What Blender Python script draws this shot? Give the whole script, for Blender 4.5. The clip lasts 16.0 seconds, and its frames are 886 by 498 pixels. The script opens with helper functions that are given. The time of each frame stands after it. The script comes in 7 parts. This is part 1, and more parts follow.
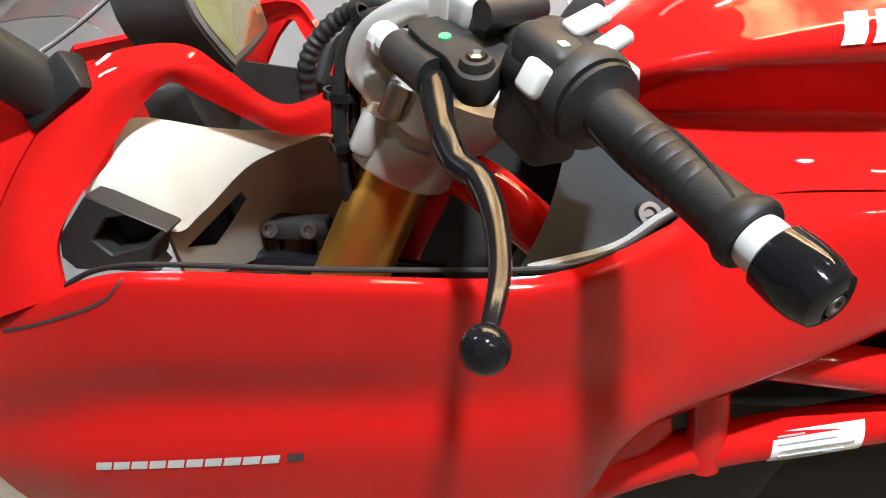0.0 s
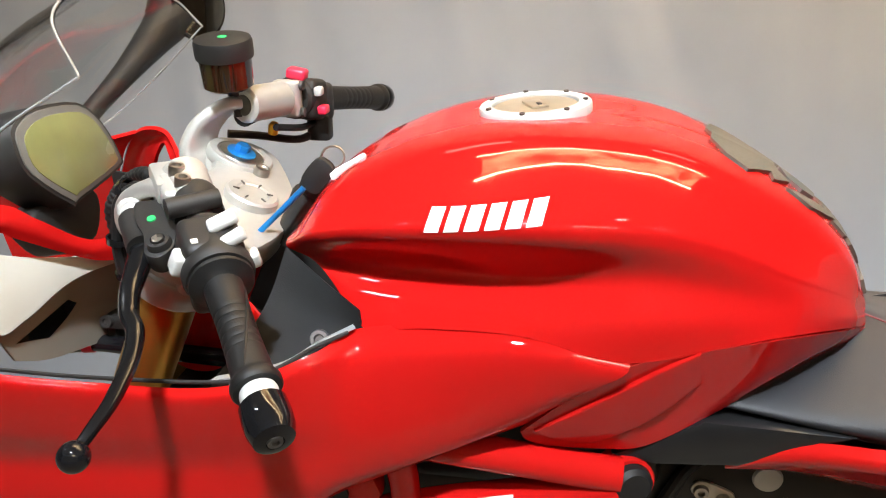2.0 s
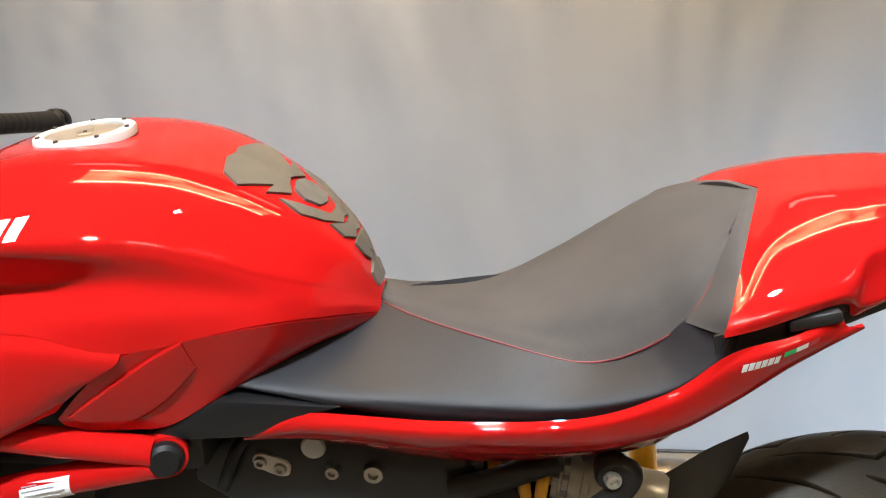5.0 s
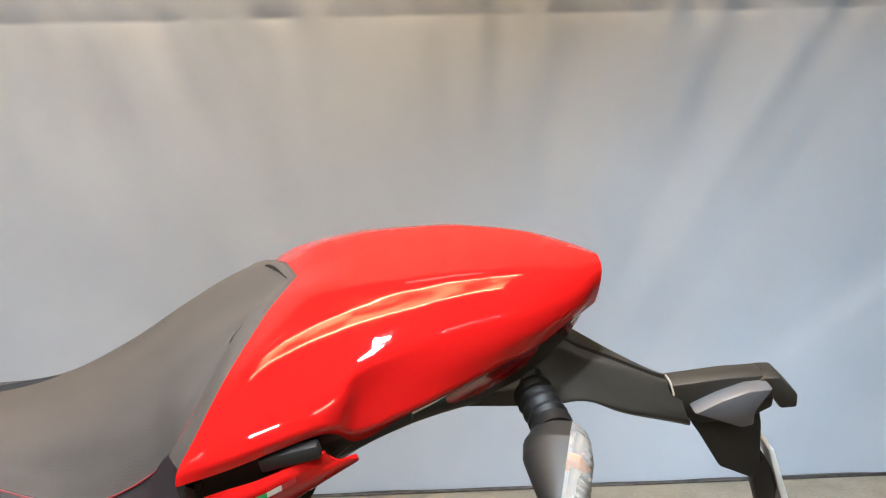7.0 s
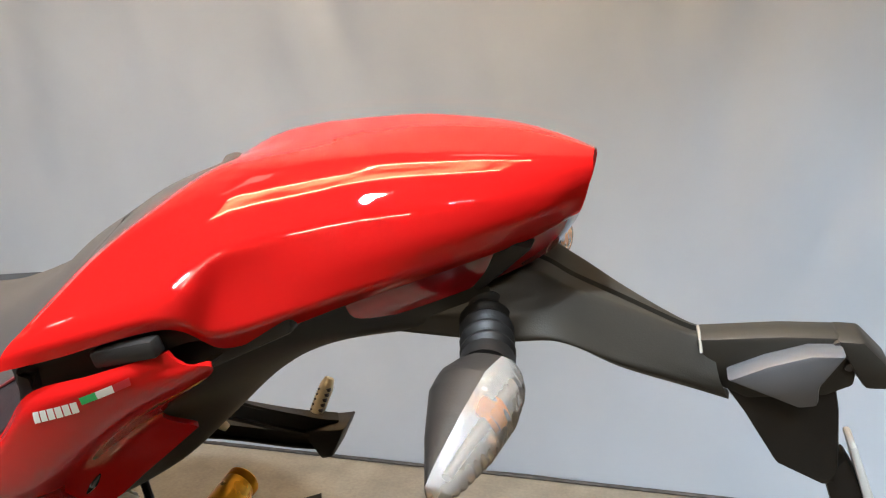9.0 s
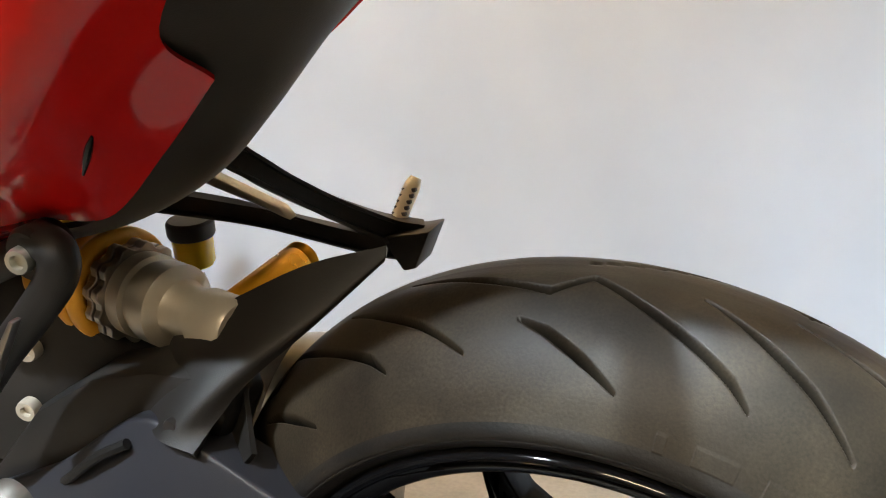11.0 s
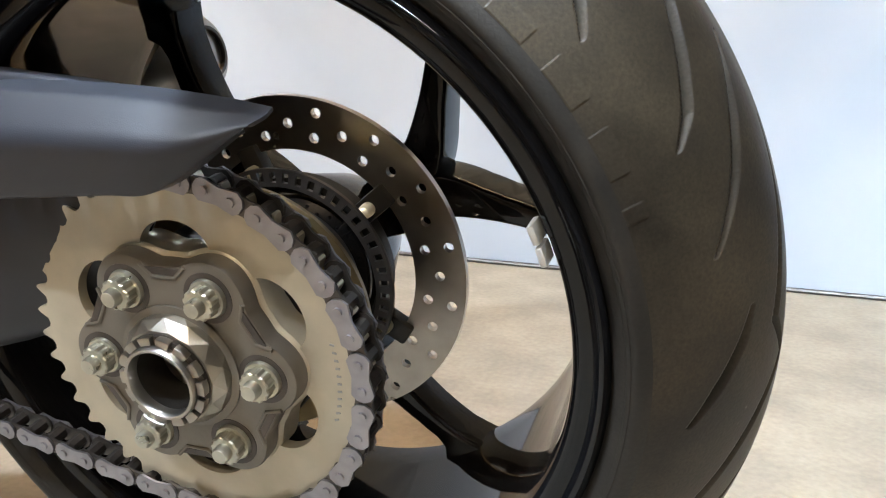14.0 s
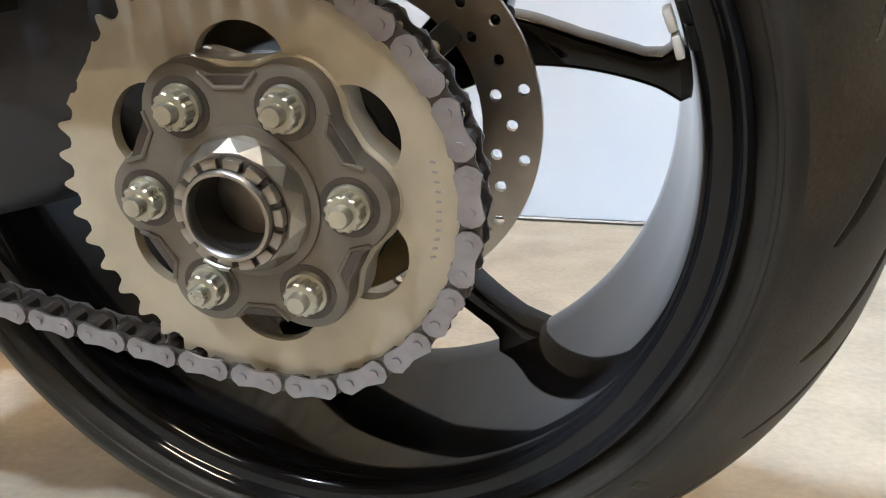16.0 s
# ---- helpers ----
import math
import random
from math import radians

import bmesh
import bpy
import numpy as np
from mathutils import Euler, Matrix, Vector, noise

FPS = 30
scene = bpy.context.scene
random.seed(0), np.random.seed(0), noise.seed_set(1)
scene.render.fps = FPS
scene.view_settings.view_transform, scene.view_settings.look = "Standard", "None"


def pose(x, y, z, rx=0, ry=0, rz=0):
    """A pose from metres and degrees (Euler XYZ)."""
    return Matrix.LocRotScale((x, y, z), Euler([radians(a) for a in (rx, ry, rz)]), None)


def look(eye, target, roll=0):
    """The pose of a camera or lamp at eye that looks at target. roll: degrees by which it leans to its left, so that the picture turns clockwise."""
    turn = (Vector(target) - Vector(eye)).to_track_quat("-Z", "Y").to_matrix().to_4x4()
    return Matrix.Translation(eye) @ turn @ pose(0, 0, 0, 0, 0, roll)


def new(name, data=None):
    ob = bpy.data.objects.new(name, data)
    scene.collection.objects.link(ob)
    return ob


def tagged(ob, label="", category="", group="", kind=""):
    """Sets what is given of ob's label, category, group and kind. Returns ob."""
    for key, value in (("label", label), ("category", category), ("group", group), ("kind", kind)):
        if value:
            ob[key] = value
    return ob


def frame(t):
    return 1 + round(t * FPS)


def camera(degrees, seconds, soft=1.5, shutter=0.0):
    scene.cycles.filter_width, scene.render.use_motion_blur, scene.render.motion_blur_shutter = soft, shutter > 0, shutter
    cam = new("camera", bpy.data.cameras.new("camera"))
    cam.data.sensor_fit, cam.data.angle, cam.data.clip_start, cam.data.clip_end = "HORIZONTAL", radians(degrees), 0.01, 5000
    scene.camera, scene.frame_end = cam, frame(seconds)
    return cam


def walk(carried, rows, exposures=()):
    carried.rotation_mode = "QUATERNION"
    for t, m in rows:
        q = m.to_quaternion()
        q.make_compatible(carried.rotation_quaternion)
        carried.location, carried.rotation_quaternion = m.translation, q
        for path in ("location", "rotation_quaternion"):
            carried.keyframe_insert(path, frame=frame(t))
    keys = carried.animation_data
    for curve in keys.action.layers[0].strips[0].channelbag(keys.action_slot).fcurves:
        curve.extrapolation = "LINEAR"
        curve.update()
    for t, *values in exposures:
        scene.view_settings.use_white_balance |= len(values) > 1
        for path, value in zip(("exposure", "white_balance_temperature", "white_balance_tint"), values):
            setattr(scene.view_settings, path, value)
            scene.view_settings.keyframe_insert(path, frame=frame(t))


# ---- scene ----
from mathutils.bvhtree import BVHTree

# The motorcycle leans on its side stand; its own upright frame is turned by LEAN about the tyre's contact line.
LEAN = Matrix.Rotation(radians(10.42), 4, "X")
PATH = [
    (0, (-1.156, -0.675, 0.997), (-1.296, 1.172, 0.243), 0.1),
    (0.5, (-1.074, -0.729, 1.041), (-1.235, 1.119, 0.294), 0.1),
    (1, (-0.991, -0.745, 1.082), (-1.168, 1.108, 0.35), 0.1),
    (1.5, (-0.905, -0.774, 1.115), (-1.143, 1.072, 0.383), -0.2),
    (2, (-0.851, -0.782, 1.152), (-1.169, 1.052, 0.423), -0.3),
    (2.5, (-0.821, -0.793, 1.18), (-1.149, 1.042, 0.454), -0.3),
    (3, (-0.796, -0.807, 1.169), (-1.085, 1.033, 0.44), -0.0),
    (3.5, (-0.713, -0.804, 1.176), (-0.903, 1.049, 0.446), 0.3),
    (3.7, (-0.682, -0.812, 1.174), (-0.835, 1.044, 0.443), 0.5),
    (5.8, (-0.286, -0.843, 1.231), (-0.403, 1.017, 0.505), -1.9),
    (6, (-0.247, -0.838, 1.239), (-0.332, 1.023, 0.51), -2.1),
    (6.5, (-0.156, -0.765, 1.223), (-0.134, 1.097, 0.493), -1.4),
    (7, (-0.074, -0.678, 1.223), (-0.009, 1.185, 0.498), -1.0),
    (7.5, (0.005, -0.643, 1.222), (-0.009, 1.22, 0.497), -1.1),
    (8, (0.09, -0.597, 1.208), (-0.167, 1.251, 0.486), -2.6),
    (8.2, (0.112, -0.585, 1.184), (-0.2, 1.254, 0.462), -2.8),
    (10.3, (0.135, -0.472, 0.94), (-0.584, 1.25, 0.22), -4.5),
    (10.5, (0.129, -0.466, 0.907), (-0.606, 1.247, 0.182), -4.7),
    (11, (0.116, -0.464, 0.836), (-0.668, 1.226, 0.109), -5.0),
    (11.5, (0.104, -0.474, 0.775), (-0.697, 1.206, 0.043), -5.0),
    (12, (0.109, -0.475, 0.721), (-0.697, 1.201, -0.012), -4.8),
    (12.5, (0.131, -0.473, 0.656), (-0.644, 1.214, -0.088), -4.4),
    (13, (0.143, -0.454, 0.589), (-0.568, 1.248, -0.184), -3.5),
    (13.5, (0.201, -0.453, 0.567), (-0.492, 1.257, -0.204), -3.4),
    (14, (0.286, -0.454, 0.549), (-0.371, 1.267, -0.229), -3.3),
    (14.5, (0.323, -0.456, 0.503), (-0.3, 1.272, -0.287), -3.4),
    (15, (0.303, -0.465, 0.463), (-0.271, 1.275, -0.339), -3.3),
    (15.5, (0.255, -0.471, 0.453), (-0.266, 1.285, -0.349), -3.1),
    (16, (0.192, -0.462, 0.448), (-0.311, 1.301, -0.351), -3.0),
]
cam = camera(56.5, 16.0, soft=1.1)
walk(cam, [(t, LEAN @ look(eye, target, roll)) for t, eye, target, roll in PATH],
     exposures=[(0.0, 0.43, 6450, 10), (1.0, 0.2, 6550, 10), (2.0, 0.1, 6650, 10), (3.5, -0.12, 6650, 10), (6.0, 0.16, 6600, 10), (7.0, 0.08, 6600, 10), (8.2, -0.04, 6650, 10),
                (10.3, 0.46, 6650, 10), (11.0, 0.58, 6680, 10), (12.0, 0.68, 6680, 10), (13.0, 0.78, 6380, 10), (14.5, 0.80, 6380, 10), (16.0, 0.76, 6300, 10)])

# ---- light ----
world = bpy.data.worlds.new("world")
scene.world = world
world.use_nodes = True
bg = world.node_tree.nodes["Background"]
sky = world.node_tree.nodes.new("ShaderNodeTexSky")
sky.sky_type = "NISHITA"
sky.sun_disc = False
sky.sun_elevation = radians(35)
world.node_tree.links.new(sky.outputs[0], bg.inputs[0])
bg.inputs[1].default_value = 0.1


def area_lamp(name, m, sx, sy, power, colour, spread=180):
    data = bpy.data.lights.new(name, "AREA")
    data.spread = radians(spread)
    data.shape, data.size, data.size_y, data.energy, data.color = "RECTANGLE", sx, sy, power, colour
    ob = new(name, data)
    ob.matrix_world = m
    return ob


# a cool louvred lamp in front of the machine, small unseen ceiling lamps, some added only as fill, and a warm coffer
# edged with white strips
COOL, WARM = (0.80, 0.90, 1.0), (1.0, 0.80, 0.52)
TUBES = [
    (-0.85, -1.75, 2.46, (-1.05, 0.0, 0.80), 18, 66, 0.16, COOL),
    # added overhead fill, no source known here
    (-2.6, -0.95, 2.5, (-2.6, -0.2, 0.0), 10, 100, 0.6, COOL),
    (-0.10, -0.76, 2.46, (0.22, -0.2, 0.3), 10, 60, 0.10, (0.72, 0.86, 1.0)),
    # added to brighten and cool the lower curtain
    (1.1, -1.5, 2.46, (0.9, 1.2, 0.02), 11, 46, 0.6, (0.63, 0.82, 1.0)),
    # added warm fill from the viewer's side
    (0.4, -2.7, 2.5, (-0.1, 0.0, 0.4), 7, 110, 0.9, WARM),
]
for tx, ty, tz, aim, power, spread, long, tone in TUBES:
    area_lamp("unseen_lamp_light", look((tx, ty, tz), aim), long, 0.08, power, tone, spread)
for tx, power in ((-1.5, 0.35), (0.0, 0.4), (1.5, 0.35)):
    area_lamp("curtain_light", look((tx, 0.80, 2.48), (tx, 0.62, 0)), 0.5, 0.12, power, (1.0, 0.86, 0.70), 110)
COFFER = (-1.5, 0.6, -0.15, 0.35)  # x from, x to, y from, y to


# ---- materials ----
def material(name, colour, rough=0.5, metal=0.0, coat=0.0, vary=0.12, scale=6.0, bump=0.0, bump_scale=300.0, tint=None, speck=0.0, rough_vary=0.08, spec=0.5):
    m = bpy.data.materials.new(name)
    m.use_nodes = True
    nt = m.node_tree
    b = nt.nodes["Principled BSDF"]
    b.inputs["Metallic"].default_value = metal
    b.inputs["Coat Weight"].default_value = coat
    b.inputs["Coat Roughness"].default_value = 0.02
    b.inputs["Coat IOR"].default_value = 1.42
    b.inputs["Specular IOR Level"].default_value = spec
    tc = nt.nodes.new("ShaderNodeTexCoord")
    big = nt.nodes.new("ShaderNodeTexNoise")
    big.inputs["Scale"].default_value, big.inputs["Detail"].default_value = scale, 5
    fine = nt.nodes.new("ShaderNodeTexNoise")
    fine.inputs["Scale"].default_value, fine.inputs["Detail"].default_value = bump_scale, 3
    nt.links.new(tc.outputs["Object"], big.inputs["Vector"])
    nt.links.new(tc.outputs["Object"], fine.inputs["Vector"])
    ramp = nt.nodes.new("ShaderNodeValToRGB")
    lo = [c * (1 - vary) for c in colour]
    hi = list(tint) if tint else [min(1, c * (1 + vary)) for c in colour]
    ramp.color_ramp.elements[0].position, ramp.color_ramp.elements[1].position = 0.35, 0.68
    ramp.color_ramp.elements[0].color, ramp.color_ramp.elements[1].color = (*lo, 1), (*hi, 1)
    nt.links.new(big.outputs["Fac"], ramp.inputs["Fac"])
    col = ramp.outputs["Color"]
    if speck:
        mix = nt.nodes.new("ShaderNodeMix")
        mix.data_type, mix.blend_type = "RGBA", "OVERLAY"
        mix.inputs[0].default_value = speck
        nt.links.new(col, mix.inputs[6])
        nt.links.new(fine.outputs["Fac"], mix.inputs[7])
        col = mix.outputs[2]
    nt.links.new(col, b.inputs["Base Color"])
    rr = nt.nodes.new("ShaderNodeMapRange")
    rr.inputs["To Min"].default_value, rr.inputs["To Max"].default_value = max(0, rough - rough_vary), min(1, rough + rough_vary)
    nt.links.new(big.outputs["Fac"], rr.inputs["Value"])
    nt.links.new(rr.outputs["Result"], b.inputs["Roughness"])
    if bump:
        bp = nt.nodes.new("ShaderNodeBump")
        bp.inputs["Strength"].default_value, bp.inputs["Distance"].default_value = bump, 0.001
        nt.links.new(fine.outputs["Fac"], bp.inputs["Height"])
        nt.links.new(bp.outputs["Normal"], b.inputs["Normal"])
    return m


def glass(name, colour, rough=0.02, ior=1.45):
    m = bpy.data.materials.new(name)
    m.use_nodes = True
    b = m.node_tree.nodes["Principled BSDF"]
    b.inputs["Base Color"].default_value = (*colour, 1)
    b.inputs["Transmission Weight"].default_value = 1.0
    b.inputs["Roughness"].default_value = rough
    b.inputs["IOR"].default_value = ior
    return m


def glow(name, colour, strength):
    m = bpy.data.materials.new(name)
    m.use_nodes = True
    b = m.node_tree.nodes["Principled BSDF"]
    b.inputs["Emission Color"].default_value = (*colour, 1)
    b.inputs["Emission Strength"].default_value = strength
    return m


RED = material("red_paint", (0.46, 0.0075, 0.0068), 0.5, coat=1.0, vary=0.03, scale=3, rough_vary=0.03, spec=0.0)


def wavy(m, scale, strength):
    """Slight waviness of a lacquer coat, as on moulded panels."""
    nt = m.node_tree
    tc, no, bp = (nt.nodes.new(k) for k in ("ShaderNodeTexCoord", "ShaderNodeTexNoise", "ShaderNodeBump"))
    no.inputs["Scale"].default_value, no.inputs["Detail"].default_value = scale, 1.5
    bp.inputs["Strength"].default_value, bp.inputs["Distance"].default_value = strength, 0.01
    nt.links.new(tc.outputs["Object"], no.inputs["Vector"])
    nt.links.new(no.outputs[0], bp.inputs["Height"])
    nt.links.new(bp.outputs[0], nt.nodes["Principled BSDF"].inputs["Coat Normal"])


wavy(RED, 14.0, 0.14)
BLACK = material("black_plastic", (0.0155, 0.0140, 0.0128), 0.52, vary=0.25, scale=14, bump=0.15, bump_scale=900, spec=0.35)
GLOSSBLACK = material("gloss_black", (0.006, 0.006, 0.0068), 0.08, coat=0.25, vary=0.2, scale=10, rough_vary=0.03, spec=0.22)
RUBBER = material("rubber", (0.0095, 0.009, 0.0088), 0.5, vary=0.25, scale=18, bump=0.2, bump_scale=700, spec=0.3)
TYRE = material("tyre_rubber", (0.025, 0.0192, 0.0132), 0.46, vary=0.32, scale=16, bump=0.14, bump_scale=520, tint=(0.046, 0.035, 0.022), speck=0.6, spec=0.3)
SIDEWALL = material("tyre_side_rubber", (0.010, 0.0088, 0.0078), 0.50, vary=0.3, scale=22, bump=0.25, bump_scale=420, tint=(0.019, 0.0155, 0.012), speck=0.4, spec=0.4)
def shaded_grooves(m):
    """The grooves are painted near black: their shade is put into the tread's colour."""
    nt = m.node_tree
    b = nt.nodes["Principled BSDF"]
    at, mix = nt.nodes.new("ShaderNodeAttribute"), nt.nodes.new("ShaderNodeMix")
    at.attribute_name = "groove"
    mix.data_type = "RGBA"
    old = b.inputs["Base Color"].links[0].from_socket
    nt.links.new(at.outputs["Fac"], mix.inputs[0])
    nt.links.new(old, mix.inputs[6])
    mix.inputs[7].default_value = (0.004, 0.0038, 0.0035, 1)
    matt = nt.nodes.new("ShaderNodeMapRange")  # and lose their sheen, so the painted shade stays dark
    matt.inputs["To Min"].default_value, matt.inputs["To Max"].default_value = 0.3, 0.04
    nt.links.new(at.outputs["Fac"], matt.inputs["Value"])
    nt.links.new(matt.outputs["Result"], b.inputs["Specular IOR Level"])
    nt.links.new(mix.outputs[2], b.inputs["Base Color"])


def specks(m, scale, share, colour):
    """Scattered grains of pale dust stuck to a surface."""
    nt = m.node_tree
    b = nt.nodes["Principled BSDF"]
    tc, vo, no, th, mul, mix = (nt.nodes.new(k) for k in ("ShaderNodeTexCoord", "ShaderNodeTexVoronoi", "ShaderNodeTexNoise", "ShaderNodeMapRange", "ShaderNodeMath", "ShaderNodeMix"))
    vo.inputs["Scale"].default_value, no.inputs["Scale"].default_value = scale, scale * 0.12
    th.inputs["From Min"].default_value, th.inputs["From Max"].default_value = 0.16, 0.07
    gate = nt.nodes.new("ShaderNodeMapRange")
    gate.inputs["From Min"].default_value, gate.inputs["From Max"].default_value = 1 - share, 1 - share + 0.04
    nt.links.new(tc.outputs["Object"], vo.inputs["Vector"])
    nt.links.new(tc.outputs["Object"], no.inputs["Vector"])
    nt.links.new(vo.outputs["Distance"], th.inputs["Value"])
    nt.links.new(no.outputs["Fac"], gate.inputs["Value"])
    mul.operation, mix.data_type = "MULTIPLY", "RGBA"
    nt.links.new(th.outputs["Result"], mul.inputs[0])
    nt.links.new(gate.outputs["Result"], mul.inputs[1])
    nt.links.new(mul.outputs[0], mix.inputs[0])
    nt.links.new(b.inputs["Base Color"].links[0].from_socket, mix.inputs[6])
    mix.inputs[7].default_value = (*colour, 1)
    nt.links.new(mix.outputs[2], b.inputs["Base Color"])


specks(TYRE, 150.0, 0.30, (0.10, 0.09, 0.075))
shaded_grooves(TYRE)
TRIMBLACK = material("trim_black", (0.009, 0.0088, 0.009), 0.6, vary=0.2, scale=14, bump=0.15, bump_scale=900, spec=0.16)
FLAPGREY = material("flap_plastic", (0.085, 0.083, 0.088), 0.38, vary=0.1, scale=14, bump=0.1, bump_scale=900)
UNDERGREY = material("undertail_plastic", (0.023, 0.020, 0.016), 0.48, vary=0.2, scale=14, bump=0.15, bump_scale=900, spec=0.35)
SEATTOP = material("seat_suede", (0.055, 0.047, 0.042), 0.85, vary=0.12, scale=20, bump=0.35, bump_scale=900)
SEATSIDE = material("seat_leather", (0.013, 0.013, 0.0155), 0.5, vary=0.12, scale=16, bump=0.3, bump_scale=1100, spec=0.4)
GOLD = material("gold_anodised", (0.95, 0.43, 0.02), 0.30, metal=0.7, vary=0.08, scale=30)
FORKGOLD = material("fork_gold", (0.52, 0.27, 0.05), 0.34, metal=0.9, vary=0.1, scale=20)
SPRING = material("spring_yellow", (0.75, 0.36, 0.03), 0.4, vary=0.1, scale=20)
DULL = material("dull_cast_alloy", (0.62, 0.57, 0.47), 0.36, metal=0.45, vary=0.08, scale=20, bump=0.1)
SILVER = material("cast_silver", (0.47, 0.455, 0.415), 0.36, metal=0.5, vary=0.08, scale=20, bump=0.1)
STEEL = material("machined_steel", (0.40, 0.375, 0.34), 0.33, metal=1.0, vary=0.1, scale=60)
SPROCKET = material("sprocket_steel", (0.50, 0.450, 0.355), 0.48, metal=0.55, vary=0.08, scale=40, bump=0.1)
CARRIER = material("carrier_grey", (0.19, 0.172, 0.148), 0.42, metal=0.55, vary=0.12, scale=25, bump=0.15)
CHAIN = material("chain_steel", (0.34, 0.33, 0.36), 0.40, metal=0.9, vary=0.15, scale=60)
SATIN = material("satin_black", (0.010, 0.010, 0.0105), 0.32, vary=0.2, scale=10, spec=0.4)
NUTSTEEL = material("nut_steel", (0.36, 0.335, 0.29), 0.36, metal=0.9, vary=0.12, scale=60, bump=0.1)
PLATED = material("plated_steel", (0.49, 0.48, 0.41), 0.30, metal=0.8, vary=0.12, scale=80)
BRONZE = material("bronze_hub", (0.30, 0.22, 0.11), 0.35, metal=0.9, vary=0.2, scale=30)
DARKSTEEL = material("dark_steel", (0.10, 0.09, 0.085), 0.4, metal=0.8, vary=0.25, scale=40)
DISC = material("brake_disc_steel", (0.36, 0.32, 0.28), 0.30, metal=1.0, vary=0.15, scale=30)
ARM = material("swingarm_grey", (0.028, 0.029, 0.036), 0.42, metal=0.1, vary=0.1, scale=10, bump=0.12, bump_scale=1500, spec=0.4)
# the inner panel's cream darkened for its shaded side; the bracket seam borrows it
INNERSHADE = material("inner_panel_shade", (0.27, 0.245, 0.205), 0.6, vary=0.10, scale=9)
CREAMSTEEL = material("cream_plated_bolt", (0.74, 0.66, 0.50), 0.35, metal=0.5, vary=0.08, scale=60)
SHEETW = material("pale_inner_panel", (0.46, 0.43, 0.365), 0.45, vary=0.08, scale=9)
WHITE = material("white_print", (0.82, 0.82, 0.80), 0.4, vary=0.03)
GREYPRINT = material("grey_print", (0.30, 0.30, 0.30), 0.5, vary=0.05)
DARKPRINT = material("dark_print", (0.05, 0.03, 0.03), 0.4, vary=0.05)
GREENPRINT = material("green_print", (0.02, 0.45, 0.12), 0.4, vary=0.05)
REDPRINT = material("red_print", (0.45, 0.02, 0.03), 0.4, vary=0.05)
SWITCHRED = material("red_switch", (0.70, 0.02, 0.06), 0.4, vary=0.05)
BLUE = material("blue_anodised", (0.02, 0.28, 0.75), 0.3, metal=0.7, vary=0.1)
PALE = material("pale_grey_plastic", (0.47, 0.465, 0.44), 0.45, vary=0.06)
CAPTAN = material("cap_alloy", (0.36, 0.29, 0.21), 0.4, metal=0.5, vary=0.1, scale=40)
EMBLEM = material("emblem_grey", (0.10, 0.095, 0.085), 0.45, vary=0.1, scale=40)
PAD = material("tank_pad", (0.105, 0.092, 0.072), 0.55, vary=0.12, scale=30, bump=0.3, bump_scale=1200)
LCD = material("display_glass", (0.16, 0.165, 0.060), 0.25, coat=0.8, vary=0.1, scale=20)
CLEAR = glass("clear_screen", (0.93, 0.93, 0.92))
LENS = glass("clear_lens", (0.97, 0.95, 0.92), 0.06, 1.30)
LENS.node_tree.nodes["Principled BSDF"].inputs["Transmission Weight"].default_value = 0.85
AMBER = material("amber_bulb", (0.9, 0.35, 0.08), 0.3, vary=0.1)
FLUID = material("fluid_yellow", (0.80, 0.55, 0.02), 0.25, coat=0.5, vary=0.05)
SMOKE = material("smoked_reservoir", (0.018, 0.008, 0.003), 0.15, coat=0.8, vary=0.2, scale=25)
TAILRED = material("tail_lens", (0.28, 0.004, 0.008), 0.12, coat=1.0, vary=0.15, scale=30)
CURTAIN = material("curtain_cloth", (0.328, 0.355, 0.395), 0.8, vary=0.05, scale=2.5, bump=0.15, bump_scale=500)
FLOOR = material("floor_screed", (0.238, 0.207, 0.165), 0.75, vary=0.16, scale=9, bump=0.25, bump_scale=110, speck=0.22)
WALL = material("wall_paint", (0.10, 0.095, 0.09), 0.8, vary=0.06, scale=1.5)
PALEWALL = material("pale_wall_paint", (0.34, 0.335, 0.32), 0.8, vary=0.05, scale=1.5)
CEIL = material("ceiling_paint", (0.30, 0.24, 0.17), 0.85, vary=0.05, scale=1.5)
DARKBOARD = material("dark_board", (0.035, 0.028, 0.020), 0.6, vary=0.1, scale=8)
CREAMPRINT = material("cream_print", (0.80, 0.72, 0.56), 0.6, vary=0.03)
SCREENEDGE = material("screen_edge", (0.30, 0.30, 0.29), 0.2, vary=0.1, scale=30)
LABELGREY = material("label_film", (0.50, 0.50, 0.48), 0.35, vary=0.12, scale=40)
SEAMRED = material("seam_red", (0.17, 0.018, 0.020), 0.6, vary=0.1, scale=60)
LEVERBLACK = material("lever_black", (0.006, 0.006, 0.0065), 0.17, vary=0.15, scale=20, spec=0.32, rough_vary=0.03)
LAMP = glow("lamp_tube", (1.0, 0.95, 0.86), 60.0)
STRIP = glow("warm_light_strip", (1.0, 0.80, 0.50), 55.0)
COFFERGLOW = glow("warm_lit_coffer", (1.0, 0.48, 0.16), 12.0)
# painted ornament makes the lit panel uneven, from orange to pale gold
_nt = COFFERGLOW.node_tree
_em = _nt.nodes["Principled BSDF"]
_no, _rp, _tc = _nt.nodes.new("ShaderNodeTexNoise"), _nt.nodes.new("ShaderNodeValToRGB"), _nt.nodes.new("ShaderNodeTexCoord")
_no.inputs["Scale"].default_value, _no.inputs["Detail"].default_value = 3.0, 2.0
_rp.color_ramp.elements[0].position, _rp.color_ramp.elements[0].color = 0.40, (0.22, 0.055, 0.01, 1)
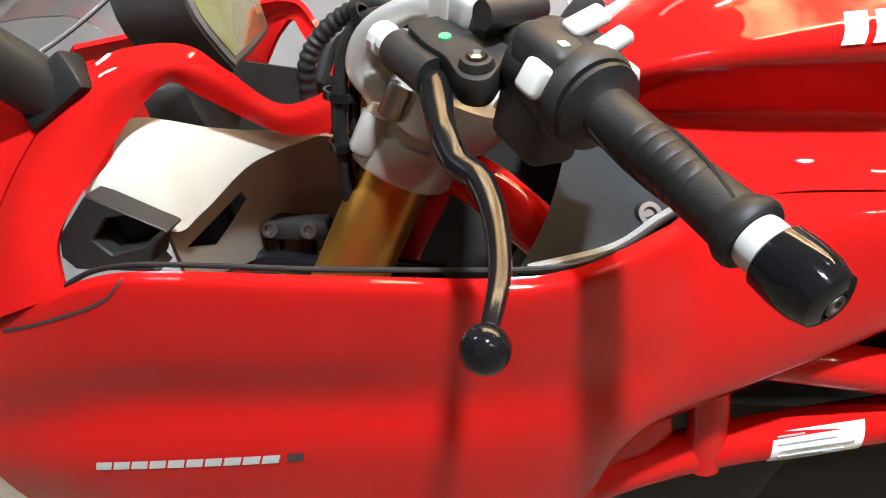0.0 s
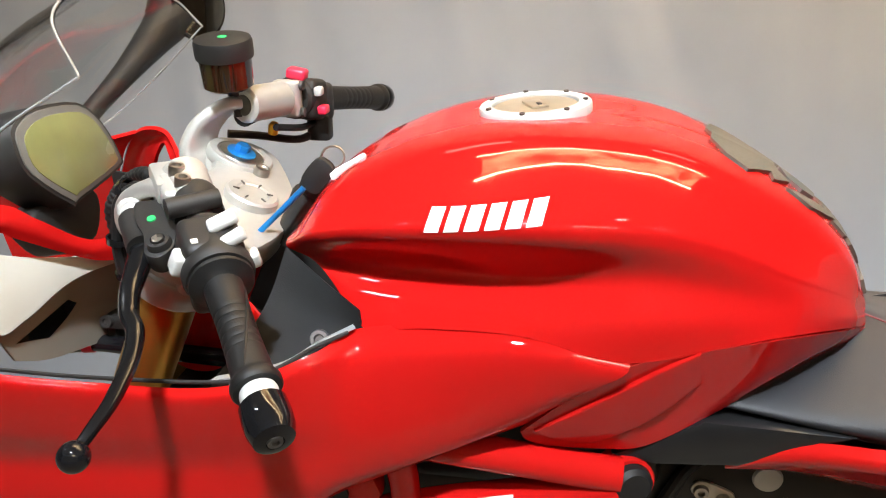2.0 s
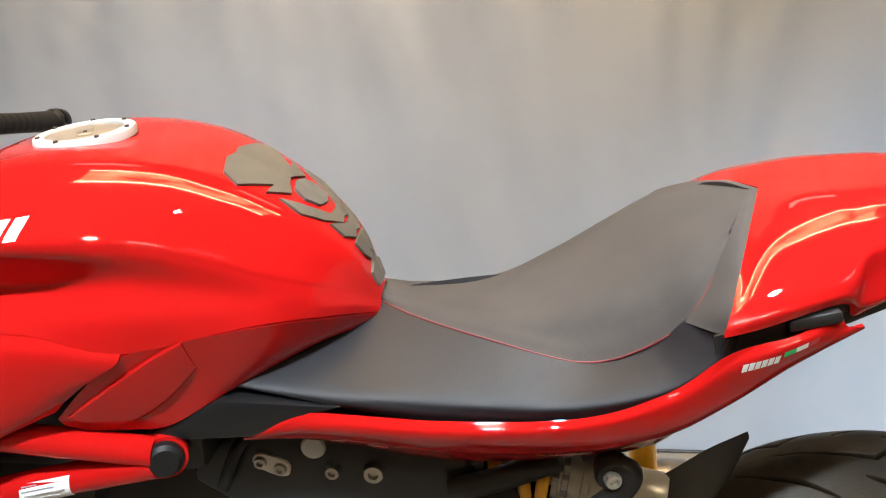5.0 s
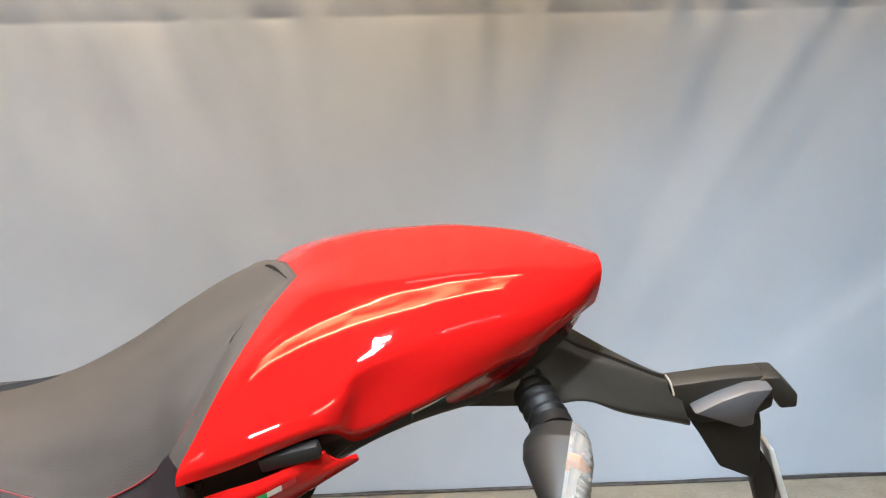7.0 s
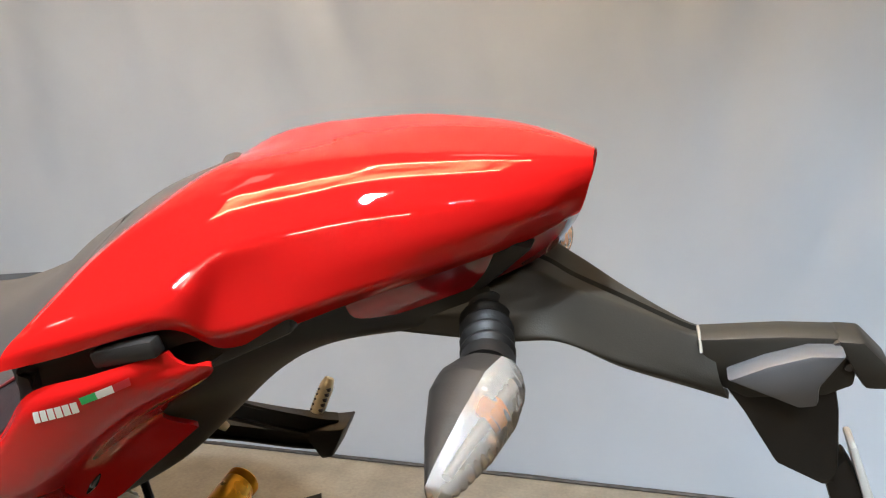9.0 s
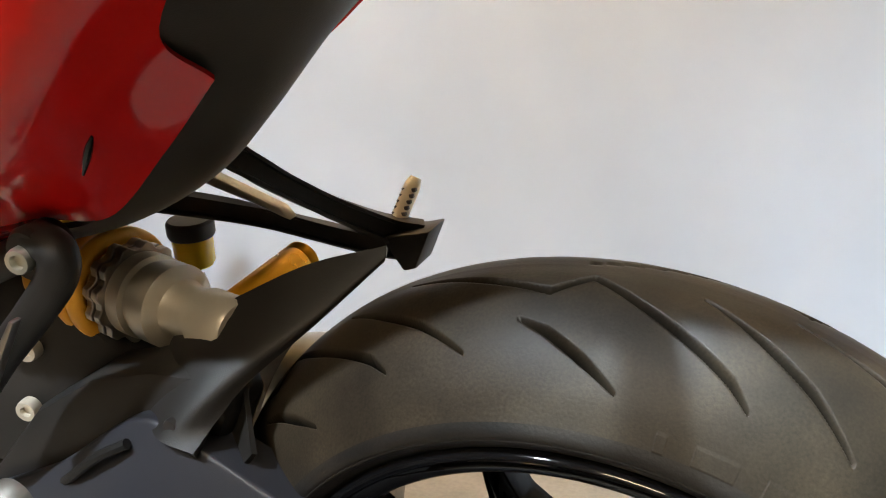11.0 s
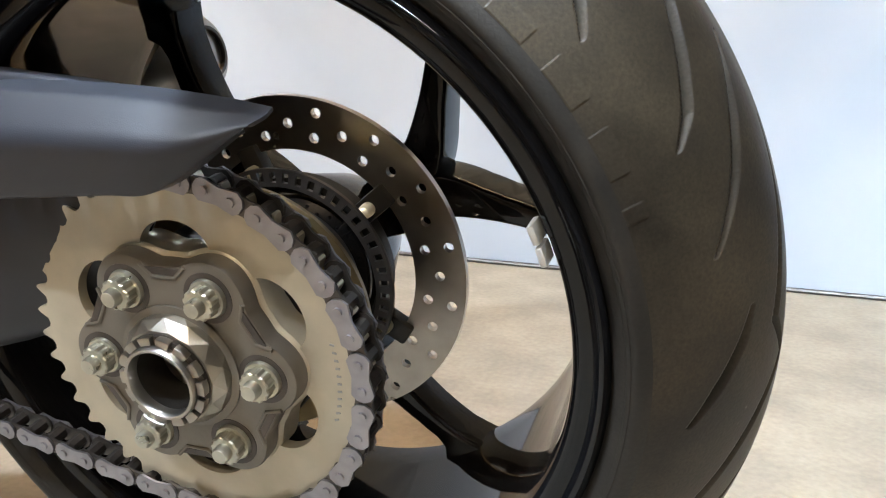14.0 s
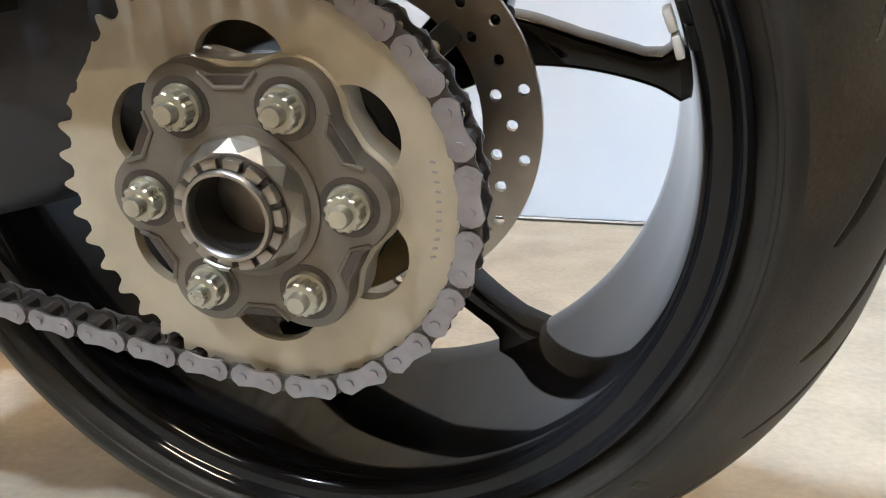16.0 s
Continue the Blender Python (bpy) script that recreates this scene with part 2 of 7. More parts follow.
_rp.color_ramp.elements[1].position, _rp.color_ramp.elements[1].color = 0.60, (1.0, 0.66, 0.30, 1)
_nt.links.new(_tc.outputs["Object"], _no.inputs["Vector"])
_nt.links.new(_no.outputs[0], _rp.inputs[0])
_nt.links.new(_rp.outputs[0], _em.inputs["Emission Color"])


# ---- mesh helpers ----
def link_mesh(name, bm, mat, smooth=True, angle=35.0):
    me = bpy.data.meshes.new(name)
    bm.to_mesh(me)
    bm.free()
    me.materials.append(mat)
    if smooth:
        me.shade_smooth()
        me.set_sharp_from_angle(angle=radians(angle))
    return me


def part(name, bm, mat, parent, label="", smooth=True, angle=35.0):
    ob = new(name, link_mesh(name, bm, mat, smooth, angle))
    ob.parent = parent
    if label:
        ob["label"] = label
    return ob


def thing(name, label, category, m=None, kind="", group=""):
    ob = new(name)
    if m is not None:
        ob.matrix_world = m
    return tagged(ob, label, category, group, kind)


def spline(pts, n):
    """n points on a Catmull-Rom curve through pts."""
    p = [Vector(q) for q in pts]
    p = [2 * p[0] - p[1]] + p + [2 * p[-1] - p[-2]]
    out, k = [], len(p) - 3
    for i in range(n):
        s = i / (n - 1) * k
        j = min(int(s), k - 1)
        u = s - j
        a, b, c, d = p[j : j + 4]
        out.append(0.5 * (2 * b + (c - a) * u + (2 * a - 5 * b + 4 * c - d) * u * u + (3 * b - a - 3 * c + d) * u**3))
    return out


def grid_bm(rows):
    bm = bmesh.new()
    vs = [[bm.verts.new(p) for p in r] for r in rows]
    for a, b in zip(vs, vs[1:]):
        for i in range(len(a) - 1):
            bm.faces.new((a[i], a[i + 1], b[i + 1], b[i]))
    return bm


def surface(rows, nu, nv):
    """Grid of points on a smooth surface through a cage of rows."""
    fine = [spline(r, nu) for r in rows]
    return [list(c) for c in zip(*[spline(col, nv) for col in zip(*fine)])]


def shell_bm(grid, thick, outward):
    """A sheet of points given thickness away from the side that faces outward."""
    bm = grid_bm(grid)
    bmesh.ops.remove_doubles(bm, verts=bm.verts, dist=1e-5)
    bm.normal_update()
    tot = Vector()
    for f in bm.faces:
        tot += f.normal * f.calc_area()
    if tot.dot(Vector(outward)) < 0:
        bmesh.ops.reverse_faces(bm, faces=bm.faces)
    bm.normal_update()
    if thick:
        outer = list(bm.faces)
        off = {v: v.co - v.normal * thick for v in bm.verts}
        inner = {v: bm.verts.new(c) for v, c in off.items()}
        edges = [e for e in bm.edges if e.is_boundary]
        for f in outer:
            bm.faces.new([inner[v] for v in reversed(f.verts)])
        for e in edges:
            a, b = e.verts
            lp = e.link_loops[0]
            if lp.vert is a:
                a, b = b, a
            bm.faces.new((a, b, inner[b], inner[a]))
    return bm


def panel_grid(rows, nu, radius=0.004, flat=3, turn=4):
    """A panel between long edges: each row runs along the panel, and the corner at an inner row is rounded."""
    lines = [spline(r, nu) for r in rows]
    out = []
    for pts in zip(*lines):
        col = [pts[0]]
        n = len(pts)
        for k in range(1, n):
            a, b = col[-1], pts[k]
            if k == n - 1:
                end, corner = b, None
            else:
                d0, d1 = (pts[k - 1] - b), (pts[k + 1] - b)
                r = min(radius[k] if isinstance(radius, (list, tuple)) else radius, 0.4 * d0.length, 0.4 * d1.length)
                end, corner = b + d0.normalized() * r, b + d1.normalized() * r
            col += [a.lerp(end, i / flat) for i in range(1, flat + 1)]
            if corner is not None:
                for i in range(1, turn + 1):
                    u = i / turn
                    col.append(end * (1 - u) ** 2 + b * (2 * u * (1 - u)) + corner * u * u)
        out.append(col)
    return out


def panel(name, rows, nu, label, parent, mat, thick=0.004, outward=(0, -1, 0), radius=0.004, mirror=False, angle=50):
    grid = panel_grid(rows, nu, radius)
    ob = part(name, shell_bm(grid, thick, outward), mat, parent, label, angle=angle)
    if mirror:
        part(name, shell_bm([[Vector((p.x, -p.y, p.z)) for p in c] for c in grid], thick, (outward[0], -outward[1], outward[2])), mat, parent, label, angle=angle)
    return ob, tree_of(grid)


def mirrored(grid):
    """A half surface at y < 0, whose first or last row lies on y = 0, with its mirror half."""
    return [[Vector((p.x, -p.y, p.z)) for p in r] for r in reversed(grid)] + [list(r) for r in grid]


def tube_bm(pts, radius, n=24, seg=14, caps=True, smoothed=True):
    p = spline(pts, n) if smoothed else [Vector(q) for q in pts]
    rad = radius if callable(radius) else (lambda s: radius)
    bm, rings, ref = bmesh.new(), [], None
    for i, c in enumerate(p):
        d = (p[min(i + 1, len(p) - 1)] - p[max(i - 1, 0)]).normalized()
        if ref is None:
            ref = d.orthogonal().normalized()
        ref = (ref - d * ref.dot(d)).normalized()
        side = d.cross(ref)
        r = rad(i / (len(p) - 1))
        rings.append([bm.verts.new(c + r * (math.cos(a) * ref + math.sin(a) * side)) for a in (2 * math.pi * k / seg for k in range(seg))])
    for a, b in zip(rings, rings[1:]):
        for k in range(seg):
            bm.faces.new((a[k], a[(k + 1) % seg], b[(k + 1) % seg], b[k]))
    if caps:
        bm.faces.new(list(reversed(rings[0])))
        bm.faces.new(rings[-1])
    return bm


def axis_frame(base, d):
    """A matrix that takes z to the direction d, at base."""
    return Matrix.Translation(base) @ Vector(d).to_track_quat("Z", "Y").to_matrix().to_4x4()


def lathe_bm(profile, m, seg=40, closed=False):
    """profile: (radius, height) pairs turned about z, then laid by m."""
    bm = bmesh.new()
    rings = []
    for r, h in profile:
        rings.append([bm.verts.new(m @ Vector((r * math.cos(a), r * math.sin(a), h))) for a in (2 * math.pi * k / seg for k in range(seg))])
    pairs = list(zip(rings, rings[1:])) + ([(rings[-1], rings[0])] if closed else [])
    for a, b in pairs:
        for k in range(seg):
            bm.faces.new((a[k], a[(k + 1) % seg], b[(k + 1) % seg], b[k]))
    if not closed:
        if profile[0][0] > 1e-6:
            bm.faces.new(list(reversed(rings[0])))
        if profile[-1][0] > 1e-6:
            bm.faces.new(rings[-1])
    bmesh.ops.remove_doubles(bm, verts=bm.verts, dist=1e-6)
    bmesh.ops.recalc_face_normals(bm, faces=bm.faces)
    return bm


def bevelled(bm, width, segments=2, angle=30.0):
    if width:
        es = [e for e in bm.edges if len(e.link_faces) == 2 and e.calc_face_angle(0) > radians(angle)]
        bmesh.ops.bevel(bm, geom=es, offset=width, segments=segments, profile=0.5, affect="EDGES", clamp_overlap=True)
    return bm


def box_bm(size, m, bevel=0.002, segments=2):
    bm = bmesh.new()
    bmesh.ops.create_cube(bm, size=1.0)
    for v in bm.verts:
        v.co = Vector((v.co.x * size[0], v.co.y * size[1], v.co.z * size[2]))
    bevelled(bm, bevel, segments)
    bmesh.ops.transform(bm, matrix=m, verts=bm.verts)
    return bm


def prism_bm(outline, y0, y1, bevel=0.002, m=None, holes=()):
    """A plate with an outline in x and z, from y0 to y1."""
    bm = bmesh.new()
    a = [bm.verts.new((x, y0, z)) for x, z in outline]
    b = [bm.verts.new((x, y1, z)) for x, z in outline]
    n = len(outline)
    bm.faces.new(a)
    bm.faces.new(list(reversed(b)))
    for i in range(n):
        bm.faces.new((a[i], b[i], b[(i + 1) % n], a[(i + 1) % n]))
    bmesh.ops.recalc_face_normals(bm, faces=bm.faces)
    bevelled(bm, bevel)
    if m is not None:
        bmesh.ops.transform(bm, matrix=m, verts=bm.verts)
    return bm


def ring_plate_bm(outer, inner, y0, y1, bevel=0.0, m=None):
    """A flat ring between two closed outlines of as many points, in x and z."""
    bm = bmesh.new()
    n = len(outer)
    v = [[bm.verts.new((x, y, z)) for x, z in o] for o in (outer, inner) for y in (y0, y1)]
    o0, o1, i0, i1 = v
    for k in range(n):
        j = (k + 1) % n
        for q in ((o0[k], o0[j], i0[j], i0[k]), (o1[k], i1[k], i1[j], o1[j]), (o0[k], o1[k], o1[j], o0[j]), (i0[k], i0[j], i1[j], i1[k])):
            bm.faces.new(q)
    bmesh.ops.recalc_face_normals(bm, faces=bm.faces)
    bevelled(bm, bevel, 1)
    if m is not None:
        bmesh.ops.transform(bm, matrix=m, verts=bm.verts)
    return bm


def joined(*bms):
    out = bmesh.new()
    for b in bms:
        tmp = bpy.data.meshes.new("tmp")
        b.to_mesh(tmp)
        b.free()
        out.from_mesh(tmp)
        bpy.data.meshes.remove(tmp)
    return out


def circle(cx, cz, r, n=24, start=0.0):
    return [(cx + r * math.cos(start + 2 * math.pi * k / n), cz + r * math.sin(start + 2 * math.pi * k / n)) for k in range(n)]


def round_outline(pts, per=6):
    """A closed smooth outline through 2D points."""
    n = len(pts)
    out = []
    for i in range(n):
        a, b, c, d = (Vector(pts[(i + k) % n]) for k in (-1, 0, 1, 2))
        for j in range(per):
            u = j / per
            q = 0.5 * (2 * b + (c - a) * u + (2 * a - 5 * b + 4 * c - d) * u * u + (3 * b - a - 3 * c + d) * u**3)
            out.append((q.x, q.y))
    return out


def tree_of(grid):
    bm = grid_bm(grid)
    t = BVHTree.FromBMesh(bm)
    bm.free()
    return t


def decal_bm(tree, polys, off=0.0009, way=(0, 1, 0), start=-1.0):
    """Thin prints on a surface: quads in x and z (given by corners), dropped along y onto it."""
    bm = bmesh.new()
    for poly in polys:
        a, b, c, d = (Vector(q) for q in poly)
        nu, nv = 5, 4
        g = []
        for j in range(nv + 1):
            row = []
            for i in range(nu + 1):
                u, v = i / nu, j / nv
                q = (a * (1 - u) + b * u) * (1 - v) + (d * (1 - u) + c * u) * v
                hit, nor, _, _ = tree.ray_cast(Vector((q.x, start, q.y)), Vector(way))
                row.append(None if hit is None else hit - Vector(way) * off)
            g.append(row)
        vs = [[bm.verts.new(p) if p is not None else None for p in r] for r in g]
        for j in range(nv):
            for i in range(nu):
                q = (vs[j][i], vs[j][i + 1], vs[j + 1][i + 1], vs[j + 1][i])
                if None not in q:
                    bm.faces.new(q)
    return bm


# ---- the room ----
def room():
    def slab(name, lo, hi, mat, label, category):
        c = [(a + b) / 2 for a, b in zip(lo, hi)]
        ob = new(name, link_mesh(name, box_bm([b - a for a, b in zip(lo, hi)], Matrix.Translation(c), 0), mat, False))
        return tagged(ob, label, category, kind="structure")

    slab("floor", (-4, -3.2, -0.12), (4, 1.6, 0), FLOOR, "sandy beige screed floor with fine grit", "floor")
    slab("ceiling", (-4, -3.2, 2.6), (4, 1.6, 2.72), CEIL, "warm cream painted ceiling", "ceiling")
    slab("wall_back", (-4, 1.45, 0), (4, 1.6, 2.6), WALL, "plain painted wall behind the curtain", "wall")
    slab("wall_west", (-4.15, -3.2, 0), (-4, 1.6, 2.6), WALL, "plain painted side wall", "wall")
    slab("wall_east", (4, -3.2, 0), (4.15, 1.6, 2.6), WALL, "plain painted side wall", "wall")
    # unseen; made pale so the lacquer has something bright to reflect
    slab("wall_front", (-4, -3.35, 0), (4, -3.2, 2.6), PALEWALL, "unseen wall behind the viewer, made pale to be reflected", "wall")
    x0, x1, y0, y1 = COFFER
    cof = thing("ceiling_coffer", "warm lit ceiling panel edged with white light strips", "ceiling light", Matrix.Translation(((x0 + x1) / 2, (y0 + y1) / 2, 2.56)))
    part("panel", box_bm((x1 - x0 - 0.1, y1 - y0 - 0.1, 0.02), Matrix.Translation((0, 0, 0.01)), 0.002), COFFERGLOW, cof, "warm glowing panel")
    for sy, wide in ((-1, 0.034), (1, 0.020)):
        part("light_strip", box_bm((x1 - x0 - 0.02, wide, 0.02), Matrix.Translation((0, sy * (y1 - y0) / 2, 0)), 0.003), STRIP, cof)
    # fixtures for the unseen lamps; their look is made up
    for tx, ty, tz, _, _, _, long, _ in TUBES:
        lamp = thing("unseen_ceiling_lamp", "white strip lamp on the ceiling, unseen and added for its light", "lamp", Matrix.Translation((tx, ty, tz + 0.05)), group="ceiling strip lamps")
        part("housing", box_bm((long + 0.1, 0.09, 2.6 - tz - 0.05), Matrix.Translation((0, 0, (2.6 - tz - 0.05) / 2)), 0.006), WHITE, lamp)
        part("tube", tube_bm([(-long / 2, 0, -0.012), (long / 2, 0, -0.012)], 0.010, 2, 14, smoothed=False), LAMP, lamp)


def curtain():
    """A grey cloth hung from a rail, in soft folds, with a long sewn seam across it."""
    nx = 520
    heights = [0.004 + 0.020 * j for j in range(59)] + [1.184 + 0.005 * j for j in range(1, 45)] + [1.404 + 0.0275 * j for j in range(1, 41)]
    rows = []
    for z in heights:
        row = []
        for i in range(nx + 1):
            x = -3.6 + 7.2 * i / nx
            fold = 0.016 * noise.noise((x * 1.3 + 0.35 * z, z * 0.22, 1.7)) + 0.012 * noise.noise((x * 4.1 - 0.9 * z, z * 0.4, 5.1))
            fold += 0.014 * noise.noise((x * 9.0 + 1.2 * z, z * 0.7, 9.3)) * min(1, z)
            below = max(0.0, 1.265 - z)  # creases run down from the gathers of the seam and draw together
            spread = x / max(0.30, 1.0 - 0.62 * below)
            here = max(0.15, min(1.0, (x + 1.25) / 0.6))
            fold += here * 0.050 * math.exp(-below / 0.75) * noise.noise((spread * 3.3, 0.5 * below, 21.0)) * min(1, z * 2)
            fold += here * 0.030 * math.exp(-below / 0.28) * noise.noise((spread * 9.0, 1.0 * below, 25.0))
            pucker = max(0.0, 0.35 + 1.1 * noise.noise((x * 11.0, 0, 2.0)))
            fold += 0.020 * pucker * math.exp(-abs(z - 1.265) / 0.020)
            fold += 0.012 * noise.noise((x * 15.0, z * 9.0, 3.3)) * math.exp(-(((z - 1.32) / 0.07) ** 2))
            fold -= 0.030 * max(0.0, min(1.0, (z - 1.265) / 0.25))  # the upper length hangs a little forward
            row.append(Vector((x, 1.215 + fold, z)))
        rows.append(row)
    ob = new("curtain", link_mesh("curtain", shell_bm(rows, 0.002, (0, -1, 0)), CURTAIN, True, 80))
    tagged(ob, "plain grey cloth curtain hanging in soft folds to the floor", "curtain")
    # a dark tube stands in for the shadow line under the cloth
    hem = new("curtain_foot_shadow", link_mesh("curtain_foot_shadow", tube_bm([(-3.6, 1.207, 0.005), (-1.5, 1.203, 0.005), (0.0, 1.205, 0.005), (1.5, 1.203, 0.005), (3.6, 1.207, 0.005)], 0.005, 40, 8), DARKSTEEL))
    tagged(hem, "thin dark tube in place of the shadow along the curtain's foot", "curtain hem")
    rail = new("curtain_rail", link_mesh("curtain_rail", tube_bm([(-3.7, 1.215, 2.515), (3.7, 1.215, 2.515)], 0.014, 2, 12, smoothed=False), STEEL))
    tagged(rail, "thin steel rail that carries the curtain", "curtain rail")


def display_board():
    """A dark show board with slanted cream lettering, which the far mirror catches."""
    m = Matrix.Translation((2.45, 0.62, 0)) @ Matrix.Rotation(radians(-8), 4, "Z")
    ob = thing("display_board", "dark show board with slanted cream lettering on two posts", "sign", m)
    part("board", box_bm((0.03, 1.0, 0.9), Matrix.Translation((0, 0, 1.55)), 0.004), DARKBOARD, ob)
    for sy in (-0.42, 0.42):
        part("post", box_bm((0.04, 0.04, 1.10), Matrix.Translation((0.030, sy, 0.55)), 0.004), DARKSTEEL, ob)
        part("foot", box_bm((0.36, 0.06, 0.02), Matrix.Translation((0.030, sy, 0.010)), 0.004), DARKSTEEL, ob)
    rnd = random.Random(5)
    turn = Matrix.Translation((-0.0165, 0, 1.55)) @ Matrix.Rotation(radians(42), 4, "X")
    for k in range(-5, 6):
        big = k % 2 == 0
        h, w, step = (0.070, 0.020, 0.034) if big else (0.036, 0.011, 0.019)
        for j in range(int(-0.30 / step), int(0.30 / step) + 1):
            c = turn @ Vector((0, j * step, k * 0.064))
            if abs(c.y) < 0.46 and abs(c.z - 1.55) < 0.40 and rnd.random() < 0.85:
                part("letter_block", box_bm((0.003, w * rnd.uniform(0.6, 1), h * rnd.uniform(0.7, 1)), turn @ Matrix.Translation((0, j * step, k * 0.064)) @ Matrix.Rotation(radians(16), 4, "X"), 0.0), CREAMPRINT, ob)


room()
curtain()
display_board()


# ---- the motorcycle ----
bike = thing("motorcycle", "red sport motorcycle with gold suspension leaning on its side stand", "motorcycle", LEAN)


def red_shell(name, rows, nu, nv, label, thick=0.004, outward=(0, -1, 0), mat=RED, parent=bike, mirror=False):
    grid = surface(rows, nu, nv)
    ob = part(name, shell_bm(grid, thick, outward), mat, parent, label, angle=60)
    if mirror:
        g = [[Vector((p.x, -p.y, p.z)) for p in r] for r in grid]
        part(name, shell_bm(g, thick, (outward[0], -outward[1], outward[2])), mat, parent, label, angle=60)
    return ob, tree_of(grid)


def slanted(x0, z0, x1, z1, h, lean, n, gap=0.16, rise=0.0):
    """n upright bars between two points of a base line, as plain stand-ins for lettering."""
    out = []
    for k in range(n):
        a, b = (k + gap / 2) / n, (k + 1 - gap / 2) / n
        xa, xb, za, zb = x0 + (x1 - x0) * a, x0 + (x1 - x0) * b, z0 + (z1 - z0) * a, z0 + (z1 - z0) * b
        out.append([(xa, za), (xb, zb), (xb + lean, zb + h), (xa + lean, za + h)])
    return out


# fuel tank: lines from the middle of the top down to the lower edge
T_TOP = [(-1.128, 0, 0.868), (-1.075, 0, 0.938), (-0.985, 0, 0.977), (-0.88, 0, 0.990), (-0.77, 0, 0.981), (-0.675, 0, 0.942), (-0.610, 0, 0.888), (-0.577, 0, 0.822)]
T_SHO = [(-1.128, -0.045, 0.870), (-1.075, -0.078, 0.932), (-0.985, -0.096, 0.973), (-0.88, -0.104, 0.988), (-0.77, -0.096, 0.976), (-0.675, -0.074, 0.932), (-0.610, -0.046, 0.878), (-0.578, -0.016, 0.818)]
T_BUL = [(-1.122, -0.085, 0.876), (-1.072, -0.130, 0.914), (-0.98, -0.168, 0.943), (-0.88, -0.174, 0.952), (-0.772, -0.156, 0.940), (-0.67, -0.116, 0.890), (-0.612, -0.068, 0.850), (-0.579, -0.022, 0.811)]
T_LIP = [(-1.118, -0.094, 0.871), (-1.070, -0.143, 0.902), (-0.98, -0.184, 0.923), (-0.88, -0.190, 0.930), (-0.775, -0.1695, 0.9210), (-0.67, -0.1240, 0.876), (-0.612, -0.072, 0.843), (-0.579, -0.024, 0.809)]
T_SCO = [(-1.096, -0.100, 0.865), (-1.050, -0.127, 0.874), (-0.972, -0.150, 0.881), (-0.88, -0.158, 0.883), (-0.785, -0.1640, 0.889), (-0.675, -0.1325, 0.862), (-0.612, -0.077, 0.836), (-0.579, -0.026, 0.807)]
T_LOW = [(-1.077, -0.118, 0.861), (-1.033, -0.152, 0.853), (-0.970, -0.170, 0.857), (-0.89, -0.176, 0.858), (-0.790, -0.1790, 0.858), (-0.682, -0.1415, 0.850), (-0.614, -0.083, 0.831), (-0.579, -0.028, 0.805)]
T_BOT = [(-1.060, -0.135, 0.852), (-1.026, -0.170, 0.832), (-0.968, -0.180, 0.841), (-0.89, -0.184, 0.842), (-0.803, -0.183, 0.825), (-0.690, -0.150, 0.839), (-0.618, -0.088, 0.823), (-0.579, -0.030, 0.801)]
tank_half = surface([T_TOP, T_SHO, T_BUL, T_LIP, T_SCO, T_LOW, T_BOT], 90, 72)
tank_ob = part("fuel_tank", shell_bm(mirrored(tank_half), 0.0, (0, -0.2, 1)), RED, bike, "glossy red painted fuel tank", angle=80)
tank_tree = tree_of(tank_half)


def on_tank(u, v, lift):
    """A point over the tank: u from nose to tail and v from the middle (0) to the lower edge (1), mirrored for v < 0."""
    rows, cols = len(tank_half) - 1, len(tank_half[0]) - 1
    j, i = min(abs(v), 1) * rows, u * cols
    j0, i0 = min(int(j), rows - 1), min(int(i), cols - 1)
    a, b, c, d = tank_half[j0][i0], tank_half[j0][i0 + 1], tank_half[j0 + 1][i0 + 1], tank_half[j0 + 1][i0]
    fu, fv = i - i0, j - j0
    p = (a * (1 - fu) + b * fu) * (1 - fv) + (d * (1 - fu) + c * fu) * fv
    nrm = (b - a).cross(d - a).normalized()
    if nrm.z < 0:
        nrm = -nrm
    if abs(v) < 0.02:
        nrm = Vector((nrm.x, 0, nrm.z)).normalized()
    p = p + nrm * lift
    return Vector((p.x, -p.y, p.z)) if v < 0 else p


def tank_pad(name, half, mat, label, lift=0.003):
    """A soft pad stuck on the tank, even about its middle: half an outline in u and v."""
    poly = half + [(u, -v) for u, v in reversed(half) if v > 1e-6]
    bm = bmesh.new()
    vs = [bm.verts.new((u, v, 0)) for u, v in poly]
    for a, b in zip(vs, vs[1:] + vs[:1]):
        bm.edges.new((a, b))
    bmesh.ops.triangle_fill(bm, use_beauty=True, edges=bm.edges[:])
    bmesh.ops.subdivide_edges(bm, edges=bm.edges[:], cuts=3, use_grid_fill=True)
    flat = list(bm.faces)
    rim = [e for e in bm.edges if e.is_boundary]
    low = {}
    for v in list(bm.verts):
        u, w = v.co.x, v.co.y
        low[v] = bm.verts.new(on_tank(u, w, -0.001))
        v.co = on_tank(u, w, lift)
    for e in rim:
        a, b = e.verts
        bm.faces.new((a, b, low[b], low[a]))
    bmesh.ops.recalc_face_normals(bm, faces=bm.faces)
    bm.normal_update()
    if sum(f.normal.z for f in flat) < 0:
        bmesh.ops.reverse_faces(bm, faces=bm.faces)
    return part(name, bm, mat, tank_ob, label, angle=50)


